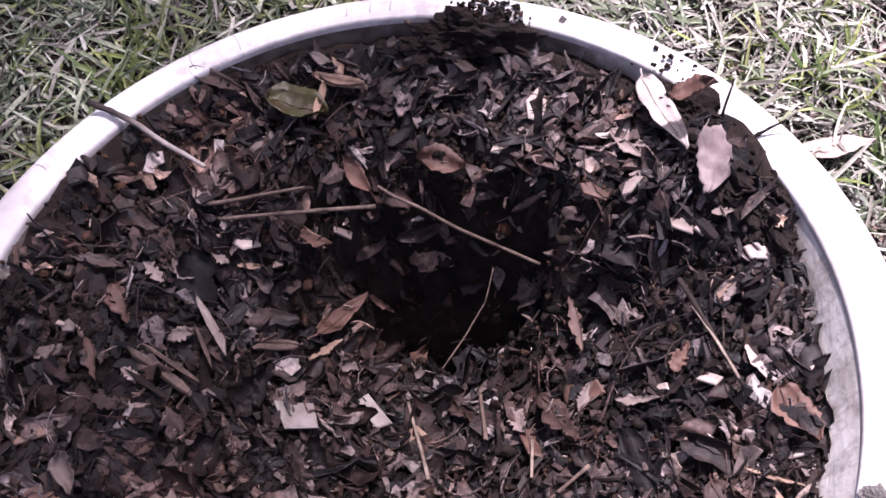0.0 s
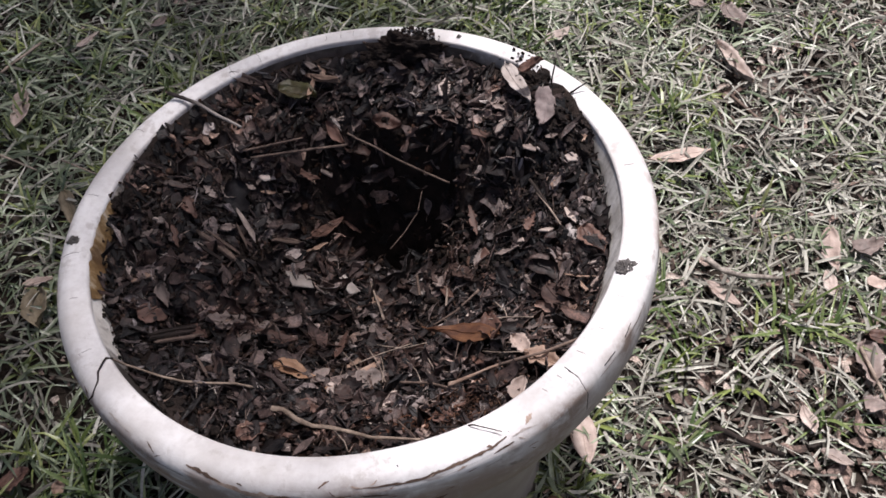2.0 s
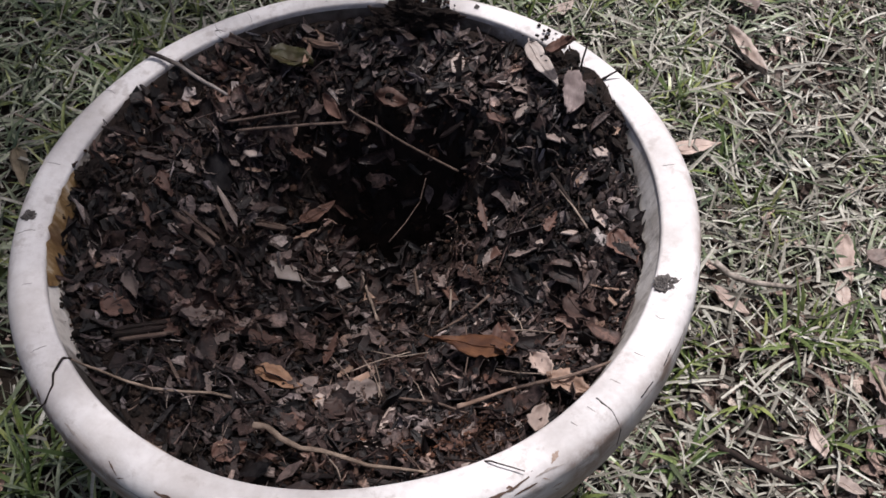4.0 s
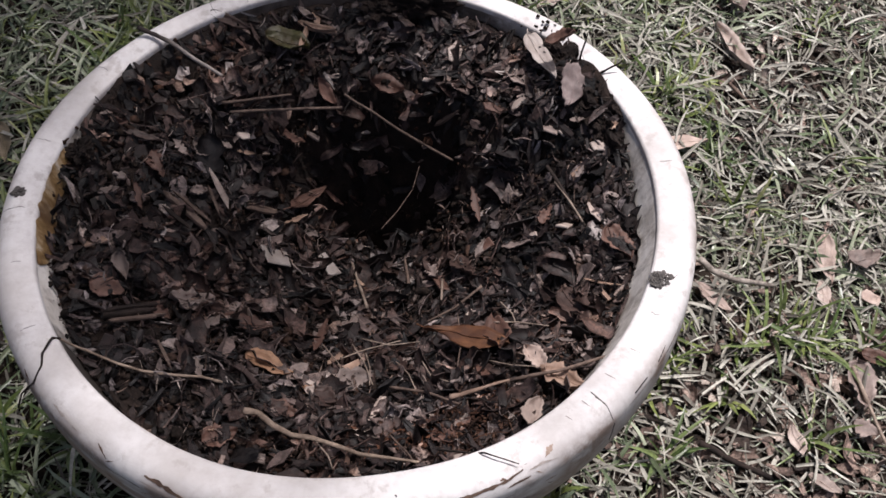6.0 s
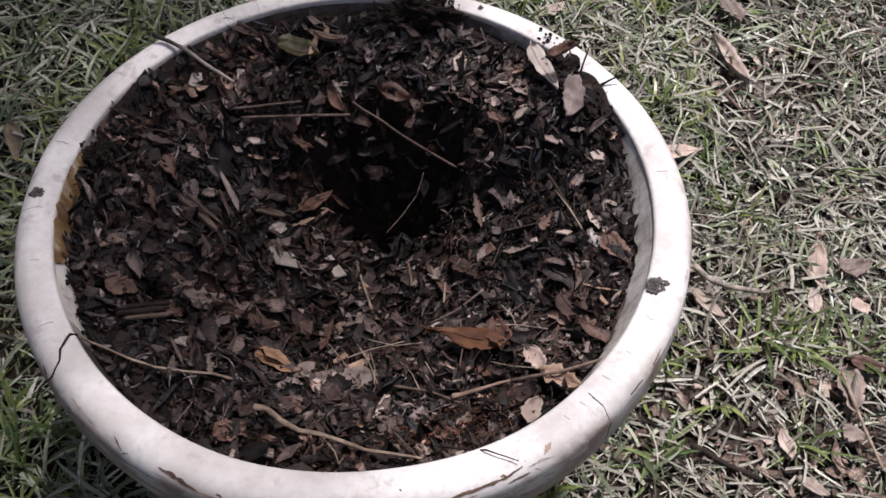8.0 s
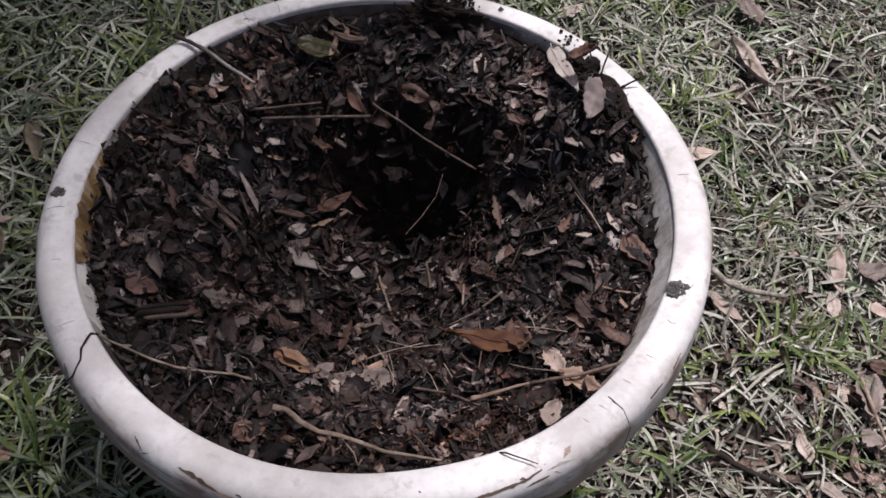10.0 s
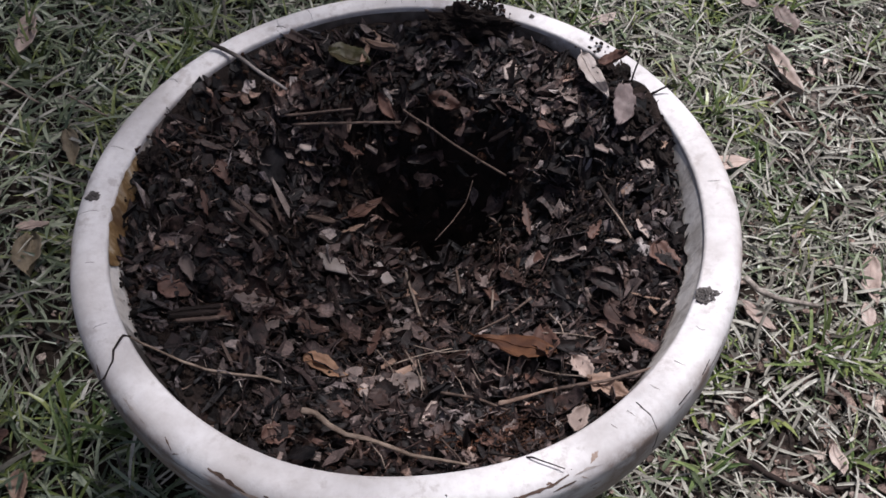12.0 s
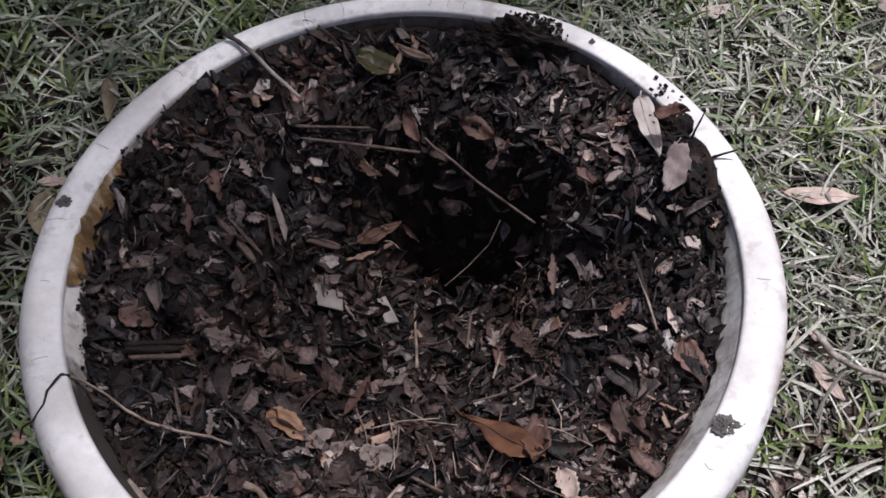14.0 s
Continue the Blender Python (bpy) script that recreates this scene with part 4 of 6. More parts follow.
def lumps(pts, zs, size):
    """Rough little clods: squashed eight-sided beads with an uneven skin."""
    sides, levels = 7, (-0.75, -0.15, 0.45, 0.85)
    n = len(pts)
    rad = size[0] + (size[1] - size[0]) * RNG.beta(1.1, 3.0, n)
    flat, lean = RNG.uniform(0.5, 0.9, n), RNG.uniform(0.7, 1.4, n)
    verts = np.empty((n, sides * len(levels) + 1, 3))
    for i, h in enumerate(levels):
        a = np.arange(sides) * 2 * np.pi / sides + RNG.uniform(0, 1, (n, 1))
        r = rad[:, None] * math.sqrt(1 - h * h) * RNG.uniform(0.65, 1.3, (n, sides))
        z = rad[:, None] * flat[:, None] * (h + RNG.normal(0, 0.16, (n, sides)))
        verts[:, i * sides:(i + 1) * sides] = np.stack([pts[:, :1] + r * np.cos(a) * lean[:, None], pts[:, 1:] + r * np.sin(a) / lean[:, None], zs[:, None] + z], 2)
    verts[:, -1] = np.stack([pts[:, 0], pts[:, 1], zs + rad * flat], 1)
    faces = []
    for k in range(n):
        o = k * (sides * len(levels) + 1)
        for i in range(len(levels) - 1):
            for j in range(sides):
                q = (j + 1) % sides
                faces.append((o + i * sides + j, o + i * sides + q, o + (i + 1) * sides + q, o + (i + 1) * sides + j))
        top = o + (len(levels) - 1) * sides
        faces += [(top + j, top + (j + 1) % sides, o + sides * len(levels)) for j in range(sides)]
    return verts.reshape(-1, 3), faces


def threads(pts, length, width, lift):
    """Thin wandering rootlets lying on the mulch: flat-sided tubes of three edges."""
    verts, faces, segs = [], [], 7
    for x, y in pts:
        head, ln, w = RNG.uniform(0, 2 * np.pi), RNG.uniform(*length), RNG.uniform(*width)
        bend, up, o = RNG.normal(0, 0.22), RNG.uniform(*lift), len(verts)
        for k in range(segs + 1):
            r = w * (1 - 0.6 * k / segs)
            z = soil_z(x, y) + up + 0.003 * math.sin(math.pi * k / segs)
            sx, sy = -math.sin(head) * r, math.cos(head) * r
            verts += [(x + sx, y + sy, z), (x - sx, y - sy, z), (x, y, z + 1.4 * r)]
            x, y = x + math.cos(head) * ln / segs, y + math.sin(head) * ln / segs
            head += bend + RNG.normal(0, 0.16)
        for k in range(segs):
            for j in range(3):
                q = (j + 1) % 3
                faces.append((o + 3 * k + j, o + 3 * k + q, o + 3 * k + 3 + q, o + 3 * k + 3 + j))
    return keep_in([list(v) for v in verts]), faces


clod_xy = np.array([p for p in in_pot(540, 0.212) if math.hypot(p[0] + 0.0673, p[1] - 0.0118) > 0.022 and math.hypot(p[0] + 0.0286, p[1] - 0.0298) > 0.018])
stuff("soil_clods", *lumps(clod_xy, on_soil(clod_xy, -0.003, 0.002), (0.0020, 0.0065)), M_CRUMB, "rough black clods of soil between the mulch", "soil", True)
stuff("rootlets", *threads([p for p in in_pot(280, 0.195) if pit(*p) < 0.15], (0.018, 0.055), (0.00025, 0.0007), (0.001, 0.006)), M_MOULD, "thin wandering brown rootlets on the mulch", "root")


# rusty fibrous soil by the near rim
rust_xy = np.array([(0.100, -0.158)]) + RNG.normal(0, 1, (520, 2)) * np.array([0.030, 0.014])
rust_xy = rust_xy[np.hypot(rust_xy[:, 0], rust_xy[:, 1]) < 0.205]
stuff("rusty_soil", *flakes(rust_xy, on_soil(rust_xy, 0.001, 0.007), (0.0015, 0.0085), (0.0006, 0.002), 30, (0.3, 0.9), 5), M_REDSOIL, "reddish brown crumbly soil and rotten fibre", "soil")
stuff("rusty_fibres", *threads(rust_xy[:70], (0.008, 0.026), (0.0003, 0.0006), (0.003, 0.008)), M_REDSOIL, "thin reddish rotten fibres on the mulch", "root")


def litter_share(x, y):
    return close_fade(x, y) * min(1, max(0.06, 0.9 - green_share(x, y)))


# ---- loose leaf litter on the lawn ----
litter_xy = scatter(3700, *CLOSE, litter_share)
litter_z = np.array([ground_z(x, y) + bump_z(x, y) for x, y in litter_xy]) + RNG.uniform(0.001, 0.014, len(litter_xy))
stuff("leaf_litter", *flakes(litter_xy, litter_z, (0.005, 0.020), (0.0004, 0.0012), 20), M_LITTER, "broken brown leaf litter between the grass blades", "leaf litter")
scrap_xy = scatter(1150, *CLOSE, lambda x, y: litter_share(x, y) ** 2)
scrap_z = np.array([ground_z(x, y) + bump_z(x, y) for x, y in scrap_xy]) + RNG.uniform(0.006, 0.018, len(scrap_xy))
loc, one = scrap_grid(1150, (0.010, 0.040), (0.25, 0.7), 1.0, 0.4)
stuff("leaf_litter", toss(loc, scrap_xy, scrap_z, 22, ground_z).reshape(-1, 3), [tuple(i * 24 + k for k in f) for i in range(1150) for f in one], M_LITTER, "curled brown scraps of dead leaf on the lawn", "leaf litter", True)


# ---- dirt on the rim ----
def rim_top(r):
    q = 0.0148 ** 2 - (r - 0.2352) ** 2
    return RIM_Z + math.sqrt(q) if q > 0 else RIM_Z - 0.004


def clods(name, spots, label):
    """Small heaps of black crumbs. spots: middle angle, half spread, inner and outer radius, count."""
    pts, zs = [], []
    for mid, half, ra, rb, count in spots:
        for _ in range(count):
            a, r = radians(mid + half * max(-1.4, min(1.4, RNG.normal(0, 0.55)))), RNG.uniform(ra, rb)
            pts.append((r * math.cos(a), r * math.sin(a)))
            zs.append(rim_top(r) + (RNG.uniform(0, 0.006) if r < 0.228 else RNG.uniform(0, 0.0015)))
    return stuff(name, *flakes(np.array(pts), np.array(zs) + 0.0006, (0.0018, 0.0085), (0.0008, 0.0022), 26, (0.4, 1.0), 6), M_CRUMB, label, "soil")


clods("spilled_soil", [(81, 5, 0.212, 0.238, 150), (53, 4, 0.222, 0.238, 14), (48, 3, 0.220, 0.236, 10), (44, 4, 0.206, 0.224, 60), (35, 5, 0.206, 0.222, 60), (171, 4, 0.205, 0.222, 50)], "black crumbs of soil spilled on the rim")


def soil_clump(angle, r, size, z, label):
    """A ragged heap of black soil and rotten bark banked against the rim."""
    bm = bmesh.new()
    bmesh.ops.create_icosphere(bm, subdivisions=4, radius=0.5)
    for v in bm.verts:
        k = 1 + 0.8 * noise.noise(v.co * 3.2 + Vector((angle, 0, 0))) + 0.55 * noise.noise(v.co * 9) + 0.3 * noise.noise(v.co * 21)
        v.co = Vector((v.co.x * k * size[0], v.co.y * k * size[1], v.co.z * k * size[2]))
    me = bpy.data.meshes.new("soil_clump")
    bm.to_mesh(me)
    bm.free()
    me.materials.append(M_SOIL)
    a = radians(angle)
    return tagged(lay(new("soil_clump", me), r * math.cos(a), r * math.sin(a), RIM_Z + z, angle + 90), label, "soil")


soil_clump(82.5, 0.219, (0.062, 0.024, 0.025), 0.006, "ragged black clump of soil heaped on the far rim")
soil_clump(90, 0.212, (0.030, 0.018, 0.016), 0.000, "small black clump of soil against the rim")
soil_clump(46.5, 0.218, (0.042, 0.026, 0.022), 0.006, "dark clump of soil and bark against the rim")
soil_clump(33, 0.219, (0.034, 0.016, 0.014), 0.005, "dark ragged clump of soil against the rim")
soil_clump(38, 0.209, (0.050, 0.028, 0.024), 0.003, "ragged dark heap of soil and bark against the rim")
soil_clump(27, 0.209, (0.040, 0.018, 0.018), -0.002, "low ragged clump of soil against the rim")
soil_clump(50, 0.212, (0.030, 0.018, 0.016), 0.002, "small dark clump of soil by the rim")
soil_clump(-134, 0.2085, (0.095, 0.030, 0.016), -0.0265, "dark slab of damp soil packed against the near wall")
soil_clump(171, 0.212, (0.018, 0.016, 0.010), 0.004, "black scrap of rotten bark at the rim")


def dirt_spot(angle, r, size, label):
    """A dried lump of mud stuck to the rim."""
    bm = bmesh.new()
    bmesh.ops.create_icosphere(bm, subdivisions=5, radius=size / 2)
    for v in bm.verts:
        c = v.co / size
        k = 1 + 0.45 * noise.noise(c * 3.1 + Vector((angle, 0, 0))) + 0.30 * noise.noise(c * 7.3) + 0.22 * noise.noise(c * 17)
        v.co = Vector((v.co.x * k, v.co.y * k * 0.9, v.co.z * 0.26 * (k + 0.9 * noise.noise(c * 11) + 0.6 * noise.noise(c * 25))))
    me = bpy.data.meshes.new("mud_spot")
    bm.to_mesh(me)
    bm.free()
    me.materials.append(M_MUD)
    a = radians(angle)
    ob = lay(new("mud_spot", me), r * math.cos(a), r * math.sin(a), rim_top(r) - 0.0004, angle + 20, 0)
    return tagged(ob, label, "mud")


dirt_spot(-15.1, 0.2290, 0.017, "dried grey lump of mud stuck on the rim")
dirt_spot(-175.6, 0.2370, 0.010, "small dark flake of mud on the rim")
dirt_spot(70.6, 0.2350, 0.005, "tiny black speck of mud on the rim")


def hairline(angle, r_in, r_out, name="crack"):
    """A fine dark crack across the rolled rim, part of the pot."""
    pts = []
    for k in range(9):
        r = r_in + (r_out - r_in) * k / 8
        a = radians(angle + 0.5 * noise.noise((k * 0.25, angle, 0)))
        q = 0.0148 ** 2 - (r - 0.2352) ** 2
        pts.append((r * math.cos(a), r * math.sin(a), math.sqrt(max(q, 0)) + 0.0001))
    v, f = tube(pts, 0.00016, 0.00010, 5, 0.1, angle)
    part(name, mesh_of(name, v, f, M_DARK), pot)


for ang, ra, rb in ((-22, 0.226, 0.236), (96, 0.231, 0.241), (99, 0.231, 0.239), (102.5, 0.231, 0.240), (119, 0.228, 0.2495), (126, 0.228, 0.2495), (140, 0.229, 0.242), (78, 0.229, 0.2495), (-172, 0.226, 0.2485), (172, 0.230, 0.242), (-160, 0.222, 0.236), (12, 0.226, 0.238), (-146, 0.224, 0.2400), (152, 0.232, 0.2480)):
    hairline(ang, ra, rb)


def wall_stain(mid, half, z0, z1):
    """A rust-brown peeling patch on the inside of the pot's wall, ragged below and running out at both ends."""
    verts, faces, cols, rows = [], [], 48, 8
    for i in range(cols + 1):
        u = i / cols
        a = radians(mid - half + 2 * half * u)
        deep = z1 + (z0 - z1) * min(1.0, 4 * min(u, 1 - u)) ** 0.6 * (0.8 + 0.5 * noise.noise((u * 9, 2.0, mid)))
        top = z1 - 0.0016 * (1 + noise.noise((u * 12, 5.0, mid)))
        climb = max(0.0, min(1.0, 4 * min(u, 1 - u))) * (0.35 + 0.6 * noise.noise((u * 14, 8.0, mid)))
        for j in range(3):
            t = (1 - j / 3) * climb * math.pi / 2
            r = 0.2205 + lip_shift(a) + 0.0040 * (1 - math.cos(t)) - 0.0005
            r *= 1 + 0.006 * noise.noise((math.cos(a) * 2, math.sin(a) * 2, 0.056))
            verts.append((r * math.cos(a), r * math.sin(a), 0.0092 + 0.0042 * math.sin(t)))
        for j in range(rows - 2):
            z = top + (min(deep, top - 0.0003) - top) * j / (rows - 3)
            r = wall_radius(a, -z) * (1 + 0.006 * noise.noise((math.cos(a) * 2, math.sin(a) * 2, z * 6))) - 0.0007 - 0.0010 * abs(noise.noise((i * 0.4, j * 0.4, 2.0)))
            verts.append((r * math.cos(a), r * math.sin(a), z))
    for i in range(cols):
        for j in range(rows):
            p = i * (rows + 1) + j
            faces.append((p, p + 1, p + rows + 2, p + rows + 1))
    part("rust_stain", mesh_of("rust_stain", verts, faces, M_STAIN, True), pot, "rust-brown peeling stain on the inner wall")


wall_stain(-174, 14, -0.020, 0.008)


def pot_line(name, points, r0, r1, material):
    """A scratch or crack that follows the pot's surface, part of the pot."""
    v, f = tube([Vector(p) - Vector((0, 0, RIM_Z)) for p in points], r0, r1, 6, 0.35, next(SEEDS))
    part(name, mesh_of(name, v, f, material, True), pot)


def smear(points, width, material, seed):
    """A ragged streak of rubbed-in dirt that follows the outside of the roll. points: degrees round the pot, height."""
    fine = []
    for (a0, z0), (a1, z1) in zip(points, points[1:]):
        fine += [(a0 + (a1 - a0) * k / 8, z0 + (z1 - z0) * k / 8) for k in range(8)]
    fine.append(points[-1])
    n, rows, verts, faces = len(fine), 5, [], []
    for i, (deg, z) in enumerate(fine):
        u = i / (n - 1)
        half = width / 2 * max(0.06, math.sin(math.pi * min(max(u, 0.02), 0.98)) ** 0.5) * (1 + 0.9 * noise.noise((i * 0.55, seed, 1.0)))
        for j in range(rows):
            q = z + half * (j / (rows - 1) * 2 - 1) * (1 + 0.5 * noise.noise((i * 0.8, j, seed))) + 0.25 * width * noise.noise((i * 0.3, seed, 6.0))
            q = min(q, 0.0142)
            a = radians(deg)
            r = roll_radius(a, q) + 0.00022
            verts.append((r * math.cos(a), r * math.sin(a), q + (0.00022 if q > 0.008 else 0.0)))
    for i in range(n - 1):
        for j in range(rows - 1):
            k = i * rows + j
            faces.append((k, k + rows, k + rows + 1, k + 1))
    part("dirt_streak", mesh_of("dirt_streak", verts, faces, material, True), pot)


for seed, (points, width, material) in enumerate((
        ([(-83.2, 0.0094), (-77.7, 0.0084), (-73.0, 0.0074), (-69.0, 0.0090), (-64.9, 0.0101), (-60.6, 0.0106), (-57.2, 0.0122)], 0.0018, M_SCRATCH),
        ([(-97.5, 0.0040), (-95.2, 0.0045), (-91.3, 0.0017), (-87.5, 0.0021), (-84.0, 0.0052)], 0.0034, M_RUST),
        ([(-94.0, -0.0110), (-92.8, -0.0131), (-90.1, -0.0204), (-86.2, -0.0214), (-82.0, -0.0188)], 0.0048, M_RUST),
        ([(-92.5, -0.0060), (-90.0, -0.0085), (-87.5, -0.0070), (-85.0, -0.0033)], 0.0075, M_AMBER),
        ([(-82.5, 0.0034), (-80.0, 0.0015), (-78.0, -0.0006)], 0.0016, M_SCRATCH),
        ([(-76.5, -0.0270), (-74.0, -0.0250), (-71.5, -0.0232), (-69.0, -0.0191)], 0.0056, M_RUST),
        ([(-107.0, 0.0090), (-101.4, 0.0046), (-97.2, 0.0044), (-93.4, 0.0)], 0.0050, M_AMBER),
        ([(-112.5, 0.0113), (-109.3, 0.0108), (-105.7, 0.0082)], 0.0020, M_SCRATCH),
        ([(-131.5, 0.0112), (-128.3, 0.0108), (-125.4, 0.0102)], 0.0014, M_GREYDIRT),
        ([(-56.4, 0.0108), (-54.0, 0.0109), (-51.7, 0.0092)], 0.0010, M_GREYDIRT),
        ([(-60.2, 0.0072), (-58.3, 0.0078), (-56.4, 0.0079)], 0.0012, M_SCRATCH),
        ([(8.0, 0.0012), (3.0, 0.0), (-3.0, -0.0006), (-9.0, 0.0002), (-14.0, 0.0016)], 0.0008, M_SCRATCH),
        ([(-20.0, 0.0048), (-24.0, 0.0036), (-29.0, 0.0042)], 0.0007, M_SCRATCH),
        ([(-60.5, -0.0090), (-57.0, -0.0150), (-54.4, -0.0210)], 0.0040, M_GREYDIRT))):
    smear(points, width, material, seed * 2.3)

# short scuffs scattered over the soiled side of the roll
scuff = random.Random(41)
for k in range(46):
    deg, z = scuff.uniform(-178, -40), scuff.uniform(-0.014, 0.0130)
    reach, rise = scuff.uniform(0.5, 2.2), scuff.uniform(-0.0045, 0.0045)
    smear([(deg, z), (deg + reach / 2, z + rise / 2 + scuff.uniform(-0.0006, 0.0006)), (deg + reach, z + rise)], scuff.uniform(0.0005, 0.0012), scuff.choice((M_SCRATCH, M_RUST, M_AMBER)), 60 + k * 1.7)


# ---- single pieces, placed one by one ----
# leaves lying in the pot
dead_leaf(-0.0740, 0.1676, 0.3591, -14, -5, 0.0392, 0.0226, M_OLIVE, 0.25, 0.5, 0.05, label="half green, half brown curled leaf lying on the mulch")
dead_leaf(-0.0498, 0.1847, 0.3617, -8, -7, 0.0271, 0.0069, M_TAN, 0.5, 0.9, 0.1, label="pale curled strip of dry leaf on the mulch")
dead_leaf(-0.0605, 0.1717, 0.3604, -94, -5, 0.0260, 0.0054, M_TAN, 0.5, 0.9, 0.1, label="pale curled strip of dry leaf on the mulch")
dead_leaf(0.1345, 0.1518, 0.3750, -64, 1, 0.0550, 0.0155, M_BONE, 0.15, 0.35, 0.05, label="long bleached curled leaf resting on dark mulch")
bark_plate(0.1599, 0.1190, 0.3800, -84, -24, 0.0350, 0.0185, M_DRAB, "pinkish grey ragged plate of bark resting on dark mulch")
dead_leaf(0.1182, 0.1425, 0.3577, -48, 12, 0.0354, 0.0142, M_GREY, 0.2, 0.3, 0.15, label="small grey dead leaf on the mulch")
dead_leaf(-0.0395, 0.1374, 0.3379, -37, -40, 0.0259, 0.0107, M_BROWN, 0.3, 0.6, 0.1, label="small brown curled leaf on the mulch")
dead_leaf(0.0095, 0.1462, 0.3358, -2, -12, 0.0287, 0.0165, M_BROWN, 0.9, 0.9, 0.1, label="brown leaf curled into a cup on the mulch")
dead_leaf(-0.0543, 0.0856, 0.2593, 62, -24, 0.0507, 0.0120, M_BROWN, 0.3, 0.4, 0.1, label="brown narrow leaf beside the hole")
dead_leaf(-0.1332, 0.0762, 0.3268, -23, -39, 0.0178, 0.0124, M_GREY, 0.3, 0.4, 0.2, label="small grey dead leaf on the mulch")
dead_leaf(-0.0500, -0.1040, 0.3010, -14, -18, 0.0370, 0.0155, M_OCHRE, 0.35, 0.45, 0.15, label="bright ochre pointed leaf with torn edge on the mulch")
dead_leaf(-0.0180, -0.1185, 0.2960, -10, 4, 0.0150, 0.0068, M_OCHRE, 0.3, 0.4, 0.5, label="small ochre bow-shaped scrap of leaf on mulch")
dead_leaf(-0.0290, -0.1038, 0.2927, 65, -30, 0.0262, 0.0129, M_GREY, 0.3, 0.3, 0.3, label="grey torn leaf beside the tan leaf")
dead_leaf(-0.0109, -0.1207, 0.2971, -4, -6, 0.0207, 0.0084, M_PALE, 0.3, 0.3, 0.4, label="pale torn scrap of leaf on the mulch")
dead_leaf(0.0116, -0.1028, 0.2861, 42, -19, 0.0297, 0.0189, M_GREY, 0.25, 0.3, 0.35, label="broad greyish brown torn leaf on the mulch")
dead_leaf(-0.0735, -0.0661, 0.2957, 5, -27, 0.0374, 0.0150, M_BROWN, 0.3, 0.3, 0.25, label="greyish brown flat dead leaf on the mulch")
dead_leaf(0.0910, -0.0770, 0.3140, -20, 20, 0.0700, 0.0225, M_ORANGE, 0.08, 0.12, 0.03, label="large rust-brown leaf half buried in mulch", belly=1.6)
dead_leaf(0.1138, -0.0774, 0.3175, -79, 31, 0.0463, 0.0185, M_BROWN, 0.4, 0.5, 0.2, label="brown curled leaf beside the rust-brown leaf")
dead_leaf(0.1400, -0.1085, 0.3410, -58, 18, 0.0270, 0.0135, M_PINK, 0.25, 0.5, 0.35, label="pale pinkish torn leaf on the mulch")
dead_leaf(0.1575, -0.1250, 0.3470, -25, 8, 0.0330, 0.0150, M_TAN, 0.3, 0.5, 0.5, label="dull brown torn leaf under the reddish twig")
dead_leaf(0.1388, -0.1531, 0.3505, 73, -0, 0.0214, 0.0139, M_PINK, 0.2, 0.3, 0.2, label="pale pinkish scrap of leaf near the rim")
dead_leaf(0.1972, -0.0061, 0.3424, -56, -3, 0.0324, 0.0190, M_BROWN, 0.4, 0.4, 0.2, label="reddish brown leaf against the pot wall")
dead_leaf(0.1684, -0.0538, 0.3243, -67, 23, 0.0480, 0.0200, M_UMBER, 0.3, 0.3, 0.2, label="dark brown broad leaf pressed into the mulch")
dead_leaf(-0.1136, -0.0600, 0.3120, 14, -23, 0.0330, 0.0120, M_GREY, 0.3, 0.7, 0.7, label="grey frayed curl of bark on the mulch")
dead_leaf(-0.1090, -0.0650, 0.3125, 24, -20, 0.0250, 0.0070, M_GREY, 0.5, 0.9, 0.7, label="grey frayed strip of bark on the mulch")
dead_leaf(-0.1170, -0.0530, 0.3130, 6, -24, 0.0260, 0.0060, M_BROWN, 0.5, 0.9, 0.7, label="brown frayed strip of bark on the mulch")
dead_leaf(-0.1580, -0.0544, 0.3435, -64, -21, 0.0215, 0.0105, M_GREY, 0.5, 0.8, 0.2, label="small bleached curled leaf on the mulch")
dead_leaf(-0.0636, -0.1803, 0.3365, 30, -6, 0.0240, 0.0150, M_BROWN, 0.4, 0.5, 0.2, label="brown curled leaf near the rim")
dead_leaf(-0.0313, -0.1447, 0.3139, -27, -1, 0.0250, 0.0139, M_BROWN, 0.3, 0.3, 0.3, label="dull brown torn leaf on the mulch")
dead_leaf(-0.1670, -0.0721, 0.3391, -4, -20, 0.0254, 0.0174, M_BROWN, 0.3, 0.3, 0.2, label="dark reddish leaf on the mulch")
dead_leaf(0.0830, -0.1683, 0.3343, -47, 23, 0.0202, 0.0132, M_BROWN, 0.3, 0.3, 0.2, label="reddish brown leaf scrap near the rim")
dead_leaf(0.1498, 0.1450, 0.4018, 1, 36, 0.0260, 0.0118, M_BROWN, 0.4, 0.6, 0.3, label="reddish brown curled leaf on black soil by the rim")
dead_leaf(-0.1220, 0.1805, 0.3681, -18, -9, 0.0371, 0.0092, M_UMBER, 0.4, 0.6, 0.1, label="narrow dark leaf propped against the pot wall")
dead_leaf(-0.0521, 0.1871, 0.3587, -8, -9, 0.0334, 0.0091, M_TAN, 0.3, 0.6, 0.1, label="pale narrow leaf on the mulch")
dead_leaf(-0.0630, 0.1975, 0.3658, -18, -24, 0.0183, 0.0080, M_GREY, 0.3, 0.5, 0.1, label="small pinkish grey leaf on the mulch")
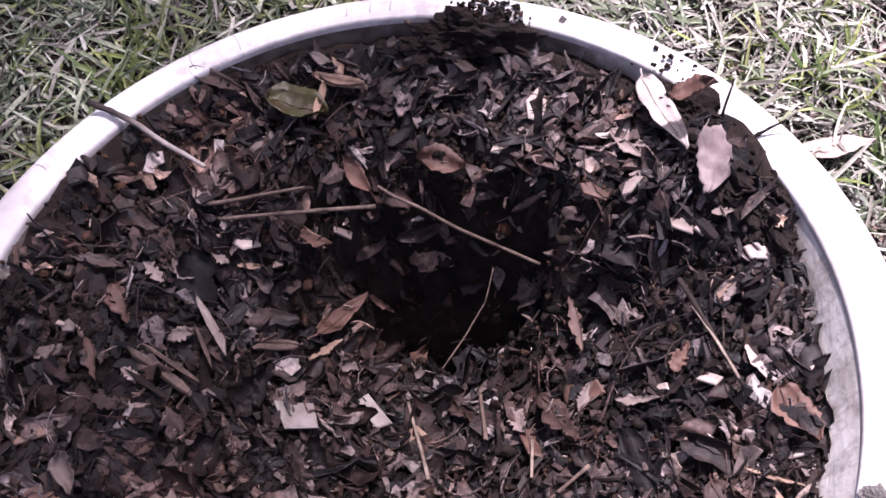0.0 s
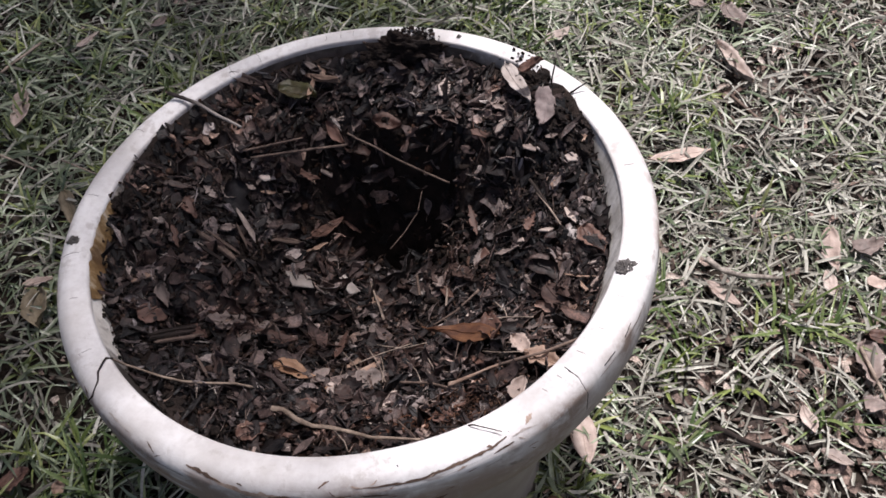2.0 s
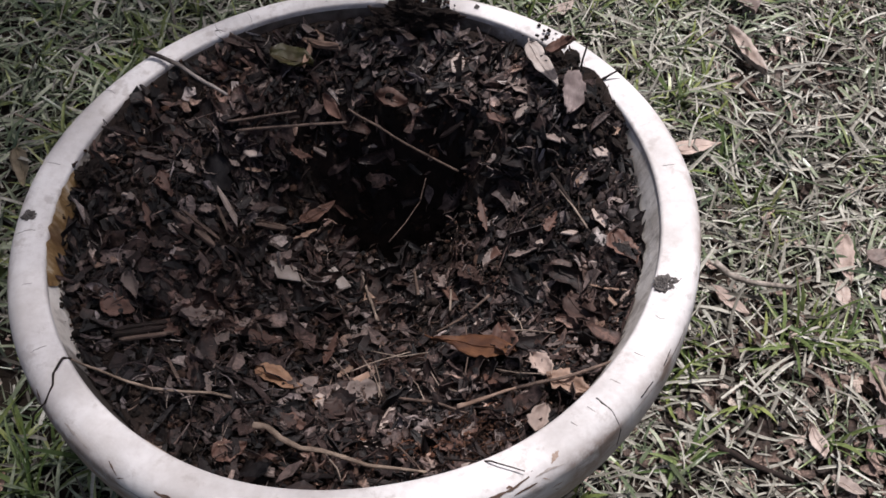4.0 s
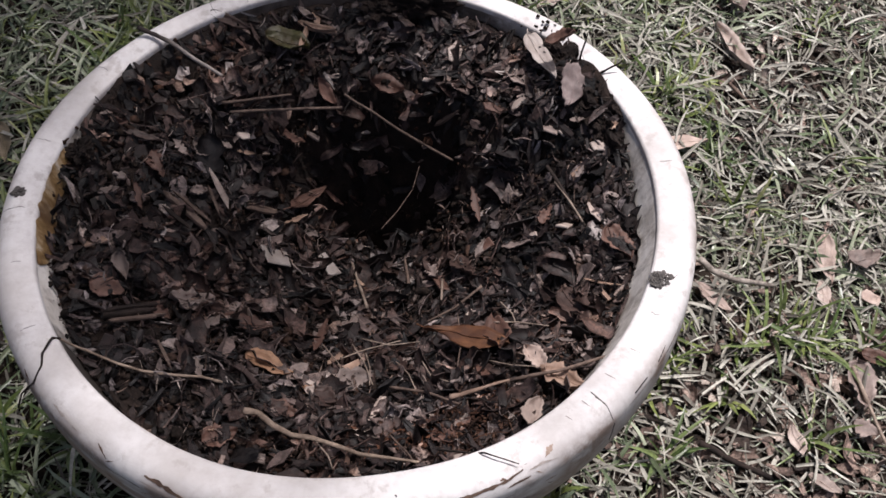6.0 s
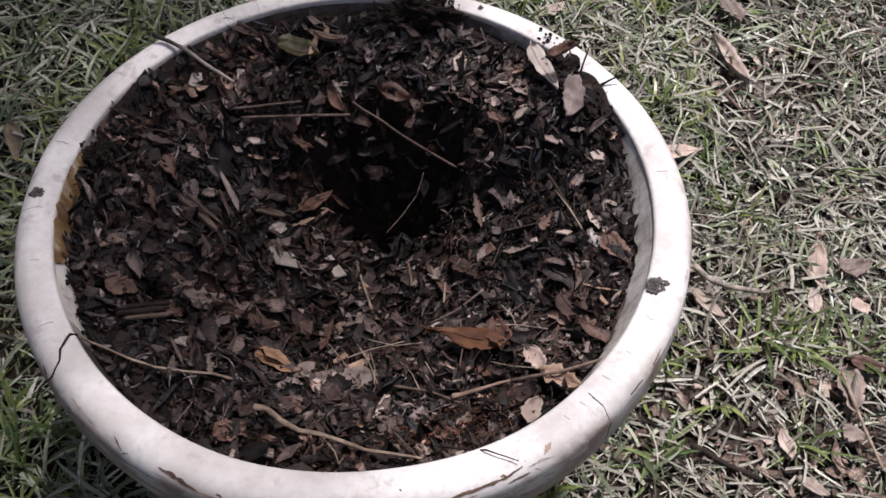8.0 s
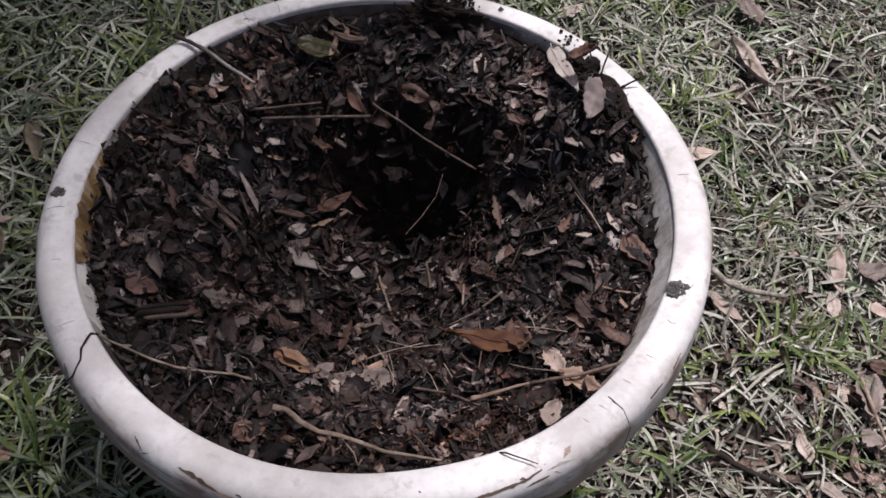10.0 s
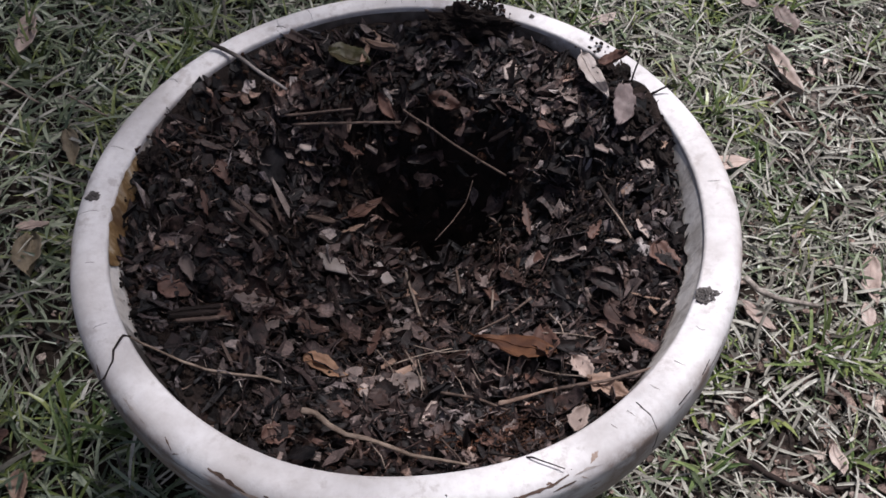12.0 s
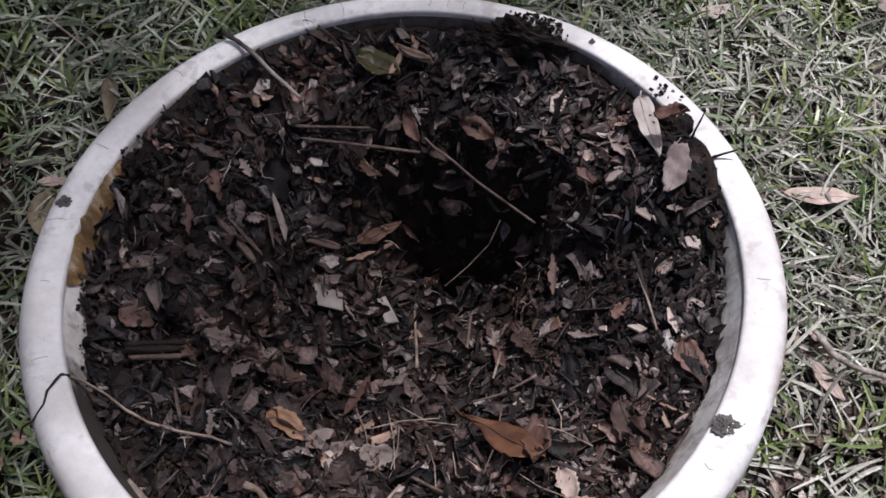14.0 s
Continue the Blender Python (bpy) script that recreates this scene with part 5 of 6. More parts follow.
# chips of wood and bark in the pot
wood_chip(0.0639, 0.1768, 0.3515, -91, -11, 0.0231, 0.0098, M_PALE, label="small pale wood chip on dark mulch")
wood_chip(0.0428, 0.1502, 0.3456, -15, -1, 0.0071, 0.0068, M_PALE, label="small pale wood chip on dark mulch")
wood_chip(-0.1016, 0.0983, 0.3231, 12, -23, 0.0146, 0.0106, M_PALE, label="small pale wood chip on dark mulch")
wood_chip(-0.0673, 0.0118, 0.2766, 37, -37, 0.0300, 0.0198, M_BONE, label="square bleached wood chip on dark mulch")
wood_chip(-0.0286, 0.0298, 0.2434, -45, -19, 0.0265, 0.0102, M_BONE, label="pointed pale wood chip on dark mulch")
wood_chip(-0.0986, -0.0320, 0.3047, -43, -25, 0.0210, 0.0076, M_GREY, label="small grey bark chip on dark mulch")
wood_chip(-0.1836, -0.0361, 0.3464, 17, -1, 0.0224, 0.0080, M_TAN, label="small tan wood chip on dark mulch")
wood_chip(0.1819, 0.0787, 0.3554, -29, 4, 0.0132, 0.0082, M_PALE, label="small pale wood chip on dark mulch")
wood_chip(0.1432, 0.0980, 0.3500, -26, 5, 0.0174, 0.0083, M_GREY, label="small grey bark chip on dark mulch")
wood_chip(0.1183, 0.1198, 0.3548, 36, 31, 0.0130, 0.0061, M_PALE, label="small pale wood chip on dark mulch")
wood_chip(0.1589, 0.0169, 0.3319, -38, 24, 0.0141, 0.0080, M_PALE, label="small pale wood chip on dark mulch")
wood_chip(0.1963, -0.0231, 0.3374, 6, 20, 0.0143, 0.0052, M_PALE, label="small pale wood chip on dark mulch")
wood_chip(-0.1430, 0.0040, 0.3356, -11, -32, 0.0100, 0.0063, M_GREY, label="small grey bark chip on dark mulch")
wood_chip(-0.1863, 0.0096, 0.3483, 18, -1, 0.0137, 0.0091, M_GREY, label="small grey bark chip on dark mulch")
wood_chip(-0.1801, 0.0264, 0.3479, -13, -10, 0.0077, 0.0065, M_GREY, label="small grey bark chip on dark mulch")
wood_chip(0.0330, -0.1316, 0.3034, 79, -25, 0.0255, 0.0066, M_PALE, label="small pale wood chip on dark mulch")
wood_chip(-0.0359, -0.1919, 0.3343, -4, -8, 0.0089, 0.0070, M_GREY, label="small grey bark chip on dark mulch")
wood_chip(0.0955, -0.1835, 0.3411, 14, 7, 0.0115, 0.0061, M_PALE, label="small pale wood chip on dark mulch")
wood_chip(-0.0112, 0.0191, 0.2311, 46, -29, 0.0271, 0.0088, M_TAN, label="small tan wood chip on dark mulch")
wood_chip(0.0985, 0.1210, 0.3469, -34, 5, 0.0176, 0.0075, M_BROWN, label="small brown bark chip on dark mulch")
wood_chip(0.1673, 0.0631, 0.3430, 48, 32, 0.0143, 0.0063, M_TAN, label="small tan wood chip on dark mulch")
wood_chip(0.0115, 0.2110, 0.3625, -14, -6, 0.0157, 0.0080, M_PALE, label="small pale wood chip on dark mulch")
wood_chip(-0.0053, 0.2072, 0.3595, -9, -5, 0.0102, 0.0060, M_PALE, label="small pale wood chip on dark mulch")
wood_chip(-0.0586, 0.2005, 0.3607, -13, -19, 0.0162, 0.0100, M_TAN, label="small tan wood chip on dark mulch")
wood_chip(0.0998, 0.0311, 0.2834, 7, 40, 0.0175, 0.0102, M_BROWN, label="small brown bark chip on dark mulch")
wood_chip(0.0658, 0.0103, 0.2581, -70, 25, 0.0301, 0.0085, M_BROWN, label="small brown bark chip on dark mulch")
wood_chip(-0.0973, 0.1487, 0.3496, 74, 1, 0.0107, 0.0069, M_GREY, label="small grey bark chip on dark mulch")
wood_chip(-0.1596, 0.0448, 0.3429, 174, 21, 0.0117, 0.0093, M_BROWN, label="small brown bark chip on dark mulch")
wood_chip(-0.0067, -0.0327, 0.2510, -120, 28, 0.0202, 0.0074, M_GREY, label="small grey bark chip on dark mulch")
wood_chip(-0.0247, -0.0522, 0.2659, 91, -24, 0.0290, 0.0063, M_GREY, label="small grey bark chip on dark mulch")
wood_chip(0.0072, -0.0840, 0.2757, -131, 22, 0.0183, 0.0070, M_TAN, label="small tan wood chip on dark mulch")
wood_chip(0.1119, -0.1383, 0.3363, -153, -15, 0.0131, 0.0063, M_BROWN, label="small brown bark chip on dark mulch")
splinter(-0.1121, 0.0462, 0.3131, -56, -24, 0.0409, 0.0057, M_PALE, label="long pale wood splinter on dark mulch")
splinter(-0.1151, 0.0341, 0.3169, -60, -21, 0.0285, 0.0033, M_TWIG, label="long brown bark splinter on dark mulch")
splinter(-0.1287, 0.0093, 0.3293, -26, -33, 0.0414, 0.0059, M_TWIG, label="long brown bark splinter on dark mulch")
splinter(-0.1253, 0.0164, 0.3263, -21, -36, 0.0379, 0.0037, M_TWIG, label="long brown bark splinter on dark mulch")
splinter(-0.1344, 0.0007, 0.3344, -26, -32, 0.0324, 0.0036, M_DARK, label="long blackened bark splinter on mulch")
splinter(-0.1491, -0.0920, 0.3385, 32, -24, 0.0464, 0.0055, M_DARK, label="long blackened bark splinter on mulch")
splinter(-0.1453, -0.0840, 0.3357, 37, -28, 0.0484, 0.0047, M_DARK, label="long blackened bark splinter on mulch")
splinter(-0.1383, -0.0932, 0.3367, 36, -30, 0.0455, 0.0038, M_TWIG, label="long brown bark splinter on dark mulch")
splinter(-0.0817, 0.0504, 0.2853, 27, -39, 0.0350, 0.0048, M_TWIG, label="long brown bark splinter on dark mulch")
splinter(-0.1087, -0.1861, 0.3449, -30, -1, 0.0360, 0.0055, M_ROOT, label="long tan wood splinter near the rim")
# twigs and roots in the pot
strap([(0.1260, -0.1268, 0.3470), (0.1150, -0.1290, 0.3440), (0.1020, -0.1318, 0.3385), (0.0900, -0.1345, 0.3340), (0.0830, -0.1350, 0.3310)], 0.0016, 0.0036, M_TAN, "pale dry splayed end of a twig on the mulch")
strap([(-0.0513, -0.1606, 0.3395), (-0.0414, -0.1618, 0.3400), (-0.0300, -0.1700, 0.3395), (-0.0174, -0.1748, 0.3375), (-0.0038, -0.1750, 0.3355), (0.0126, -0.1801, 0.3375), (0.0292, -0.1870, 0.3415), (0.0488, -0.1899, 0.3450), (0.0682, -0.1936, 0.3495)], 0.0044, 0.0018, M_STRAP, "tan flattened root strap lying along the near rim")
stick("twig", [(0.1867, -0.1080, 0.3532), (0.1549, -0.1217, 0.3527), (0.1230, -0.1278, 0.3456)], 0.00107, 0.00140, M_TWIG, label="long thin reddish twig lying across the mulch")
stick("twig", [(0.0395, -0.1137, 0.3004), (0.0653, -0.1227, 0.3138), (0.0955, -0.1449, 0.3362)], 0.00131, 0.00080, M_TWIG, label="short thin dark twig on the mulch")
stick("twig", [(0.0586, -0.0415, 0.2774), (0.0792, -0.0334, 0.2867), (0.0992, -0.0167, 0.2949)], 0.00070, 0.00115, M_TWIG, label="short forked grey twig near the hole")
stick("twig", [(-0.1901, 0.1530, 0.3830), (-0.1761, 0.1484, 0.3810), (-0.1552, 0.1375, 0.3780), (-0.1354, 0.1284, 0.3720), (-0.1173, 0.1192, 0.3680)], 0.00197, 0.00128, M_LEANER, label="twig leaning on the rim, black end and pale tip")
stick("twig", [(-0.1075, 0.0934, 0.3540), (-0.0844, 0.0950, 0.3560), (-0.0522, 0.0975, 0.3580), (-0.0193, 0.1005, 0.3590)], 0.00107, 0.00120, M_TWIG, label="thin straight twig spanning the hole")
stick("twig", [(-0.1170, 0.1047, 0.3520), (-0.0918, 0.1091, 0.3540), (-0.0621, 0.1146, 0.3560)], 0.00131, 0.00080, M_TWIG, label="thin dark twig above the hole")
stick("twig", [(-0.0186, 0.1103, 0.3640), (-0.0090, 0.1062, 0.3600), (0.0057, 0.1046, 0.3500), (0.0254, 0.1013, 0.3360), (0.0465, 0.1009, 0.3200), (0.0684, 0.0982, 0.3070)], 0.00090, 0.00104, M_TWIG, label="bent grey twig sticking out over the hole")
stick("twig", [(0.0237, 0.1060, 0.1862), (0.0326, 0.0471, 0.2315), (0.0392, 0.0133, 0.2443)], 0.00107, 0.00144, M_TWIG, label="short pale stick at the edge of the hole")
stick("twig", [(-0.0122, 0.0441, 0.2296), (-0.0037, 0.0214, 0.2330), (0.0076, -0.0103, 0.2441)], 0.00098, 0.00128, M_ROOT, label="short pale stick on the mulch")
stick("root", [(0.0397, 0.1072, 0.2870), (0.0355, 0.0896, 0.2770), (0.0258, 0.0667, 0.2770), (0.0148, 0.0421, 0.2820)], 0.00041, 0.00048, M_TWIG, label="hair-thin pale root hanging in the hole")
stick("twig", [(0.1439, 0.0741, 0.3342), (0.1577, 0.0432, 0.3393), (0.1726, 0.0084, 0.3444)], 0.00148, 0.00112, M_DARK, label="thin dark stick lying on the mulch")
stick("twig", [(0.1501, 0.0572, 0.3358), (0.1611, 0.0337, 0.3422), (0.1707, 0.0117, 0.3448)], 0.00066, 0.00080, M_ROOT, label="thin pale stick lying on the mulch")
stick("twig", [(-0.0193, 0.2316, 0.3740), (-0.0068, 0.2192, 0.3660), (0.0066, 0.2075, 0.3560)], 0.00180, 0.00144, M_TWIG, label="short grey twig leaning on the far rim")
stick("twig", [(0.0671, 0.0081, 0.2652), (0.0682, -0.0166, 0.2724)], 0.00098, 0.00096, M_ROOT, label="short pale stick on the mulch")
stick("twig", [(0.1098, -0.0603, 0.3117), (0.1274, -0.0629, 0.3181), (0.1483, -0.0741, 0.3330)], 0.00066, 0.00048, M_ROOT, label="thin tan straw on the mulch")
stick("twig", [(0.0460, -0.1657, 0.3290), (0.0573, -0.1796, 0.3373), (0.0662, -0.1921, 0.3431)], 0.00066, 0.00048, M_TWIG, label="thin dark straw on the mulch")
stick("root", [(0.0826, -0.0467, 0.2989), (0.0875, -0.0825, 0.3156), (0.0867, -0.1087, 0.3267)], 0.00049, 0.00048, M_TWIG, label="hair-thin root across the rust-brown leaf")
# smaller scraps over the mulch
dead_leaf(-0.1743, 0.0666, 0.3491, -8, -16, 0.0326, 0.0066, M_UMBER, 0.3, 0.4, 0.7, label="dark umber broken leaf lying on mulch")
dead_leaf(-0.1159, 0.0876, 0.3217, -15, -40, 0.0124, 0.0067, M_GREY, 0.3, 0.4, 0.7, label="small grey scrap of dead leaf on mulch")
dead_leaf(-0.1003, 0.0887, 0.3109, 17, -25, 0.0159, 0.0039, M_TAN, 0.3, 0.4, 0.7, label="small tan scrap of dead leaf on mulch")
dead_leaf(-0.0683, 0.1070, 0.3126, 9, -40, 0.0290, 0.0107, M_BROWN, 0.3, 0.4, 0.7, label="small brown scrap of dead leaf on mulch")
wood_chip(-0.0494, 0.1188, 0.3030, 2, -40, 0.0148, 0.0059, M_GREY, label="small grey scrap of dead leaf on mulch")
dead_leaf(-0.1560, 0.0428, 0.3431, -64, -11, 0.0258, 0.0093, M_BROWN, 0.3, 0.4, 0.7, label="small brown scrap of dead leaf on mulch")
dead_leaf(-0.1458, 0.0676, 0.3369, -33, -32, 0.0166, 0.0066, M_GREY, 0.3, 0.4, 0.7, label="small grey scrap of dead leaf on mulch")
wood_chip(-0.1832, 0.0266, 0.3494, -17, -3, 0.0055, 0.0042, M_PALE, label="small bleached scrap of wood on mulch")
dead_leaf(-0.1835, 0.0080, 0.3502, 25, -3, 0.0159, 0.0064, M_GREY, 0.3, 0.4, 0.7, label="small grey scrap of dead leaf on mulch")
dead_leaf(-0.1619, 0.0074, 0.3467, -65, -7, 0.0264, 0.0054, M_BROWN, 0.3, 0.4, 0.7, label="small brown scrap of dead leaf on mulch")
dead_leaf(-0.1269, 0.0336, 0.3239, 50, -31, 0.0160, 0.0093, M_GREY, 0.3, 0.4, 0.7, label="small grey scrap of dead leaf on mulch")
dead_leaf(-0.1423, 0.0039, 0.3369, -16, -30, 0.0133, 0.0045, M_PALE, 0.3, 0.4, 0.7, label="small bleached scrap of wood on mulch")
dead_leaf(-0.0990, 0.0641, 0.2977, -45, -34, 0.0133, 0.0043, M_GREY, 0.3, 0.4, 0.7, label="small grey scrap of dead leaf on mulch")
dead_leaf(-0.1482, -0.0157, 0.3404, 5, -26, 0.0198, 0.0089, M_UMBER, 0.3, 0.4, 0.7, label="dark umber broken leaf lying on mulch")
splinter(-0.0840, 0.0528, 0.2862, 19, -40, 0.0311, 0.0038, M_TWIG, label="dark brown sliver of bark on mulch")
dead_leaf(-0.0377, 0.1098, 0.2349, -16, -40, 0.0224, 0.0041, M_BROWN, 0.3, 0.4, 0.7, label="small brown scrap of dead leaf on mulch")
dead_leaf(-0.2028, -0.0540, 0.3463, -22, 1, 0.0174, 0.0088, M_BROWN, 0.3, 0.4, 0.7, label="small brown scrap of dead leaf on mulch")
wood_chip(-0.1225, -0.0121, 0.3221, 59, -23, 0.0125, 0.0054, M_GREY, label="small grey scrap of dead leaf on mulch")
wood_chip(-0.1085, 0.0071, 0.3094, -17, -39, 0.0087, 0.0055, M_GREY, label="small grey scrap of dead leaf on mulch")
dead_leaf(-0.0977, -0.0201, 0.3047, 23, -38, 0.0128, 0.0045, M_GREY, 0.3, 0.4, 0.7, label="small grey scrap of dead leaf on mulch")
dead_leaf(-0.0599, 0.0595, 0.2630, 55, -27, 0.0293, 0.0049, M_TAN, 0.3, 0.4, 0.7, label="small tan scrap of dead leaf on mulch")
dead_leaf(-0.0473, 0.0556, 0.2517, 16, -40, 0.0165, 0.0059, M_GREY, 0.3, 0.4, 0.7, label="small grey scrap of dead leaf on mulch")
wood_chip(0.1536, 0.0931, 0.3527, -43, -8, 0.0078, 0.0041, M_PALE, label="small bleached scrap of wood on mulch")
dead_leaf(0.1648, 0.0969, 0.3634, -8, 20, 0.0117, 0.0046, M_GREY, 0.3, 0.4, 0.7, label="small grey scrap of dead leaf on mulch")
dead_leaf(0.1904, 0.0896, 0.3672, 7, 25, 0.0117, 0.0055, M_TAN, 0.3, 0.4, 0.7, label="small tan scrap of dead leaf on mulch")
dead_leaf(0.1686, 0.0608, 0.3454, 56, 26, 0.0121, 0.0045, M_GREY, 0.3, 0.4, 0.7, label="small grey scrap of dead leaf on mulch")
dead_leaf(0.1789, 0.0207, 0.3448, -64, 2, 0.0202, 0.0044, M_PALE, 0.3, 0.4, 0.7, label="small bleached scrap of wood on mulch")
wood_chip(0.2071, 0.0163, 0.3476, -27, -3, 0.0058, 0.0039, M_PALE, label="small bleached scrap of wood on mulch")
dead_leaf(0.0892, 0.0738, 0.2805, -76, -10, 0.0334, 0.0067, M_BROWN, 0.3, 0.4, 0.7, label="small brown scrap of dead leaf on mulch")
dead_leaf(0.0957, 0.0286, 0.2820, 67, 16, 0.0178, 0.0065, M_GREY, 0.3, 0.4, 0.7, label="small grey scrap of dead leaf on mulch")
dead_leaf(0.0808, 0.0165, 0.2704, -57, 30, 0.0487, 0.0168, M_UMBER, 0.3, 0.4, 0.7, label="dark umber broken leaf lying on mulch")
dead_leaf(0.0577, 0.0239, 0.2510, -59, 29, 0.0272, 0.0086, M_GREY, 0.3, 0.4, 0.7, label="small grey scrap of dead leaf on mulch")
dead_leaf(0.0245, 0.0393, 0.2252, -48, 28, 0.0325, 0.0148, M_UMBER, 0.3, 0.4, 0.7, label="dark umber broken leaf lying on mulch")
dead_leaf(-0.0168, 0.0748, 0.2039, 84, -40, 0.0780, 0.0134, M_BROWN, 0.3, 0.4, 0.7, label="small brown scrap of dead leaf on mulch")
dead_leaf(0.1446, 0.0335, 0.3247, 61, 23, 0.0177, 0.0081, M_BROWN, 0.3, 0.4, 0.7, label="small brown scrap of dead leaf on mulch")
dead_leaf(0.1241, 0.0158, 0.3063, -17, 38, 0.0288, 0.0045, M_GREY, 0.3, 0.4, 0.7, label="small grey scrap of dead leaf on mulch")
wood_chip(0.1362, 0.0195, 0.3156, -12, 40, 0.0084, 0.0036, M_PALE, label="small bleached scrap of wood on mulch")
dead_leaf(0.0664, 0.0860, 0.2391, -69, 40, 0.0584, 0.0040, M_GREY, 0.3, 0.4, 0.7, label="small grey scrap of dead leaf on mulch")
splinter(0.0620, 0.1320, 0.3214, 8, 40, 0.0260, 0.0048, M_TWIG, label="dark brown sliver of bark on mulch")
wood_chip(0.0762, 0.1126, 0.2959, -31, 40, 0.0175, 0.0049, M_GREY, label="small grey scrap of dead leaf on mulch")
dead_leaf(0.0514, 0.1318, 0.2967, -34, -40, 0.0131, 0.0040, M_GREY, 0.3, 0.4, 0.7, label="small grey scrap of dead leaf on mulch")
dead_leaf(-0.1298, -0.0794, 0.3255, -32, -9, 0.0213, 0.0086, M_BROWN, 0.3, 0.4, 0.7, label="small brown scrap of dead leaf on mulch")
dead_leaf(-0.0949, -0.0802, 0.3132, 68, -28, 0.0262, 0.0078, M_GREY, 0.3, 0.4, 0.7, label="small grey scrap of dead leaf on mulch")
wood_chip(-0.0844, -0.0542, 0.2996, 65, -21, 0.0122, 0.0062, M_GREY, label="small grey scrap of dead leaf on mulch")
dead_leaf(-0.1045, -0.1147, 0.3317, -70, 15, 0.0489, 0.0075, M_UMBER, 0.3, 0.4, 0.7, label="dark umber broken leaf lying on mulch")
dead_leaf(-0.0901, -0.1285, 0.3326, -66, 9, 0.0193, 0.0058, M_GREY, 0.3, 0.4, 0.7, label="small grey scrap of dead leaf on mulch")
splinter(-0.1116, -0.1245, 0.3420, -55, 4, 0.0276, 0.0025, M_TWIG, label="dark brown sliver of bark on mulch")
dead_leaf(-0.0217, -0.0561, 0.2687, 87, -26, 0.0479, 0.0063, M_BROWN, 0.3, 0.4, 0.7, label="small brown scrap of dead leaf on mulch")
dead_leaf(-0.0027, -0.0290, 0.2505, 60, -27, 0.0259, 0.0065, M_GREY, 0.3, 0.4, 0.7, label="small grey scrap of dead leaf on mulch")
dead_leaf(-0.0053, -0.0787, 0.2759, 67, -29, 0.0268, 0.0053, M_TAN, 0.3, 0.4, 0.7, label="small tan scrap of dead leaf on mulch")
wood_chip(-0.0184, -0.1114, 0.2943, -20, -5, 0.0071, 0.0042, M_PALE, label="small bleached scrap of wood on mulch")
dead_leaf(-0.0348, -0.1464, 0.3173, 37, -28, 0.0224, 0.0098, M_UMBER, 0.3, 0.4, 0.7, label="dark umber broken leaf lying on mulch")
dead_leaf(-0.0686, -0.1760, 0.3393, 25, -17, 0.0128, 0.0039, M_TAN, 0.3, 0.4, 0.7, label="small tan scrap of dead leaf on mulch")
wood_chip(0.0229, -0.1607, 0.3181, -30, 18, 0.0069, 0.0048, M_PALE, label="small bleached scrap of wood on mulch")
wood_chip(0.0292, -0.1483, 0.3121, -30, 21, 0.0066, 0.0041, M_PALE, label="small bleached scrap of wood on mulch")
wood_chip(-0.0349, -0.1923, 0.3353, -17, -0, 0.0055, 0.0035, M_PALE, label="small bleached scrap of wood on mulch")
dead_leaf(0.0327, -0.1373, 0.3082, 73, -24, 0.0297, 0.0045, M_PALE, 0.3, 0.4, 0.7, label="small bleached scrap of wood on mulch")
dead_leaf(0.0320, -0.1620, 0.3205, -48, 25, 0.0173, 0.0040, M_PALE, 0.3, 0.4, 0.7, label="small bleached scrap of wood on mulch")
dead_leaf(0.0924, -0.1585, 0.3366, 35, 7, 0.0157, 0.0078, M_BROWN, 0.3, 0.4, 0.7, label="small brown scrap of dead leaf on mulch")
wood_chip(0.0961, -0.1048, 0.3173, 13, 25, 0.0090, 0.0041, M_TAN, label="small tan scrap of dead leaf on mulch")
dead_leaf(0.1074, -0.1153, 0.3283, -53, 32, 0.0282, 0.0065, M_BROWN, 0.3, 0.4, 0.7, label="small brown scrap of dead leaf on mulch")
dead_leaf(0.1340, -0.0674, 0.3156, -18, 27, 0.0253, 0.0042, M_GREY, 0.3, 0.4, 0.7, label="small grey scrap of dead leaf on mulch")
dead_leaf(0.1483, -0.0820, 0.3307, -7, 25, 0.0132, 0.0033, M_GREY, 0.3, 0.4, 0.7, label="small grey scrap of dead leaf on mulch")
dead_leaf(0.1609, -0.0890, 0.3387, -23, 24, 0.0134, 0.0029, M_GREY, 0.3, 0.4, 0.7, label="small grey scrap of dead leaf on mulch")
dead_leaf(0.1598, -0.1232, 0.3467, -12, 3, 0.0216, 0.0055, M_TAN, 0.3, 0.4, 0.7, label="small tan scrap of dead leaf on mulch")
dead_leaf(0.1866, -0.0343, 0.3325, -25, 22, 0.0308, 0.0021, M_TAN, 0.3, 0.4, 0.7, label="small tan scrap of dead leaf on mulch")
wood_chip(0.1881, -0.0439, 0.3317, -60, 11, 0.0121, 0.0043, M_TAN, label="small tan scrap of dead leaf on mulch")
dead_leaf(-0.1845, -0.0644, 0.3459, -35, -2, 0.0189, 0.0096, M_UMBER, 0.3, 0.4, 0.7, label="dark umber broken leaf lying on mulch")
dead_leaf(0.0459, -0.0886, 0.2872, -40, 31, 0.0325, 0.0112, M_UMBER, 0.3, 0.4, 0.7, label="dark umber broken leaf lying on mulch")
dead_leaf(-0.0045, -0.1272, 0.3018, -34, 12, 0.0232, 0.0125, M_UMBER, 0.3, 0.4, 0.7, label="dark umber broken leaf lying on mulch")
stick("root", [(-0.0017, -0.0810, 0.2805), (0.0157, -0.0660, 0.2723), (0.0410, -0.0575, 0.2742)], 0.00050, 0.00040, M_ROOT, label="hair-thin pale rootlet lying on the mulch")
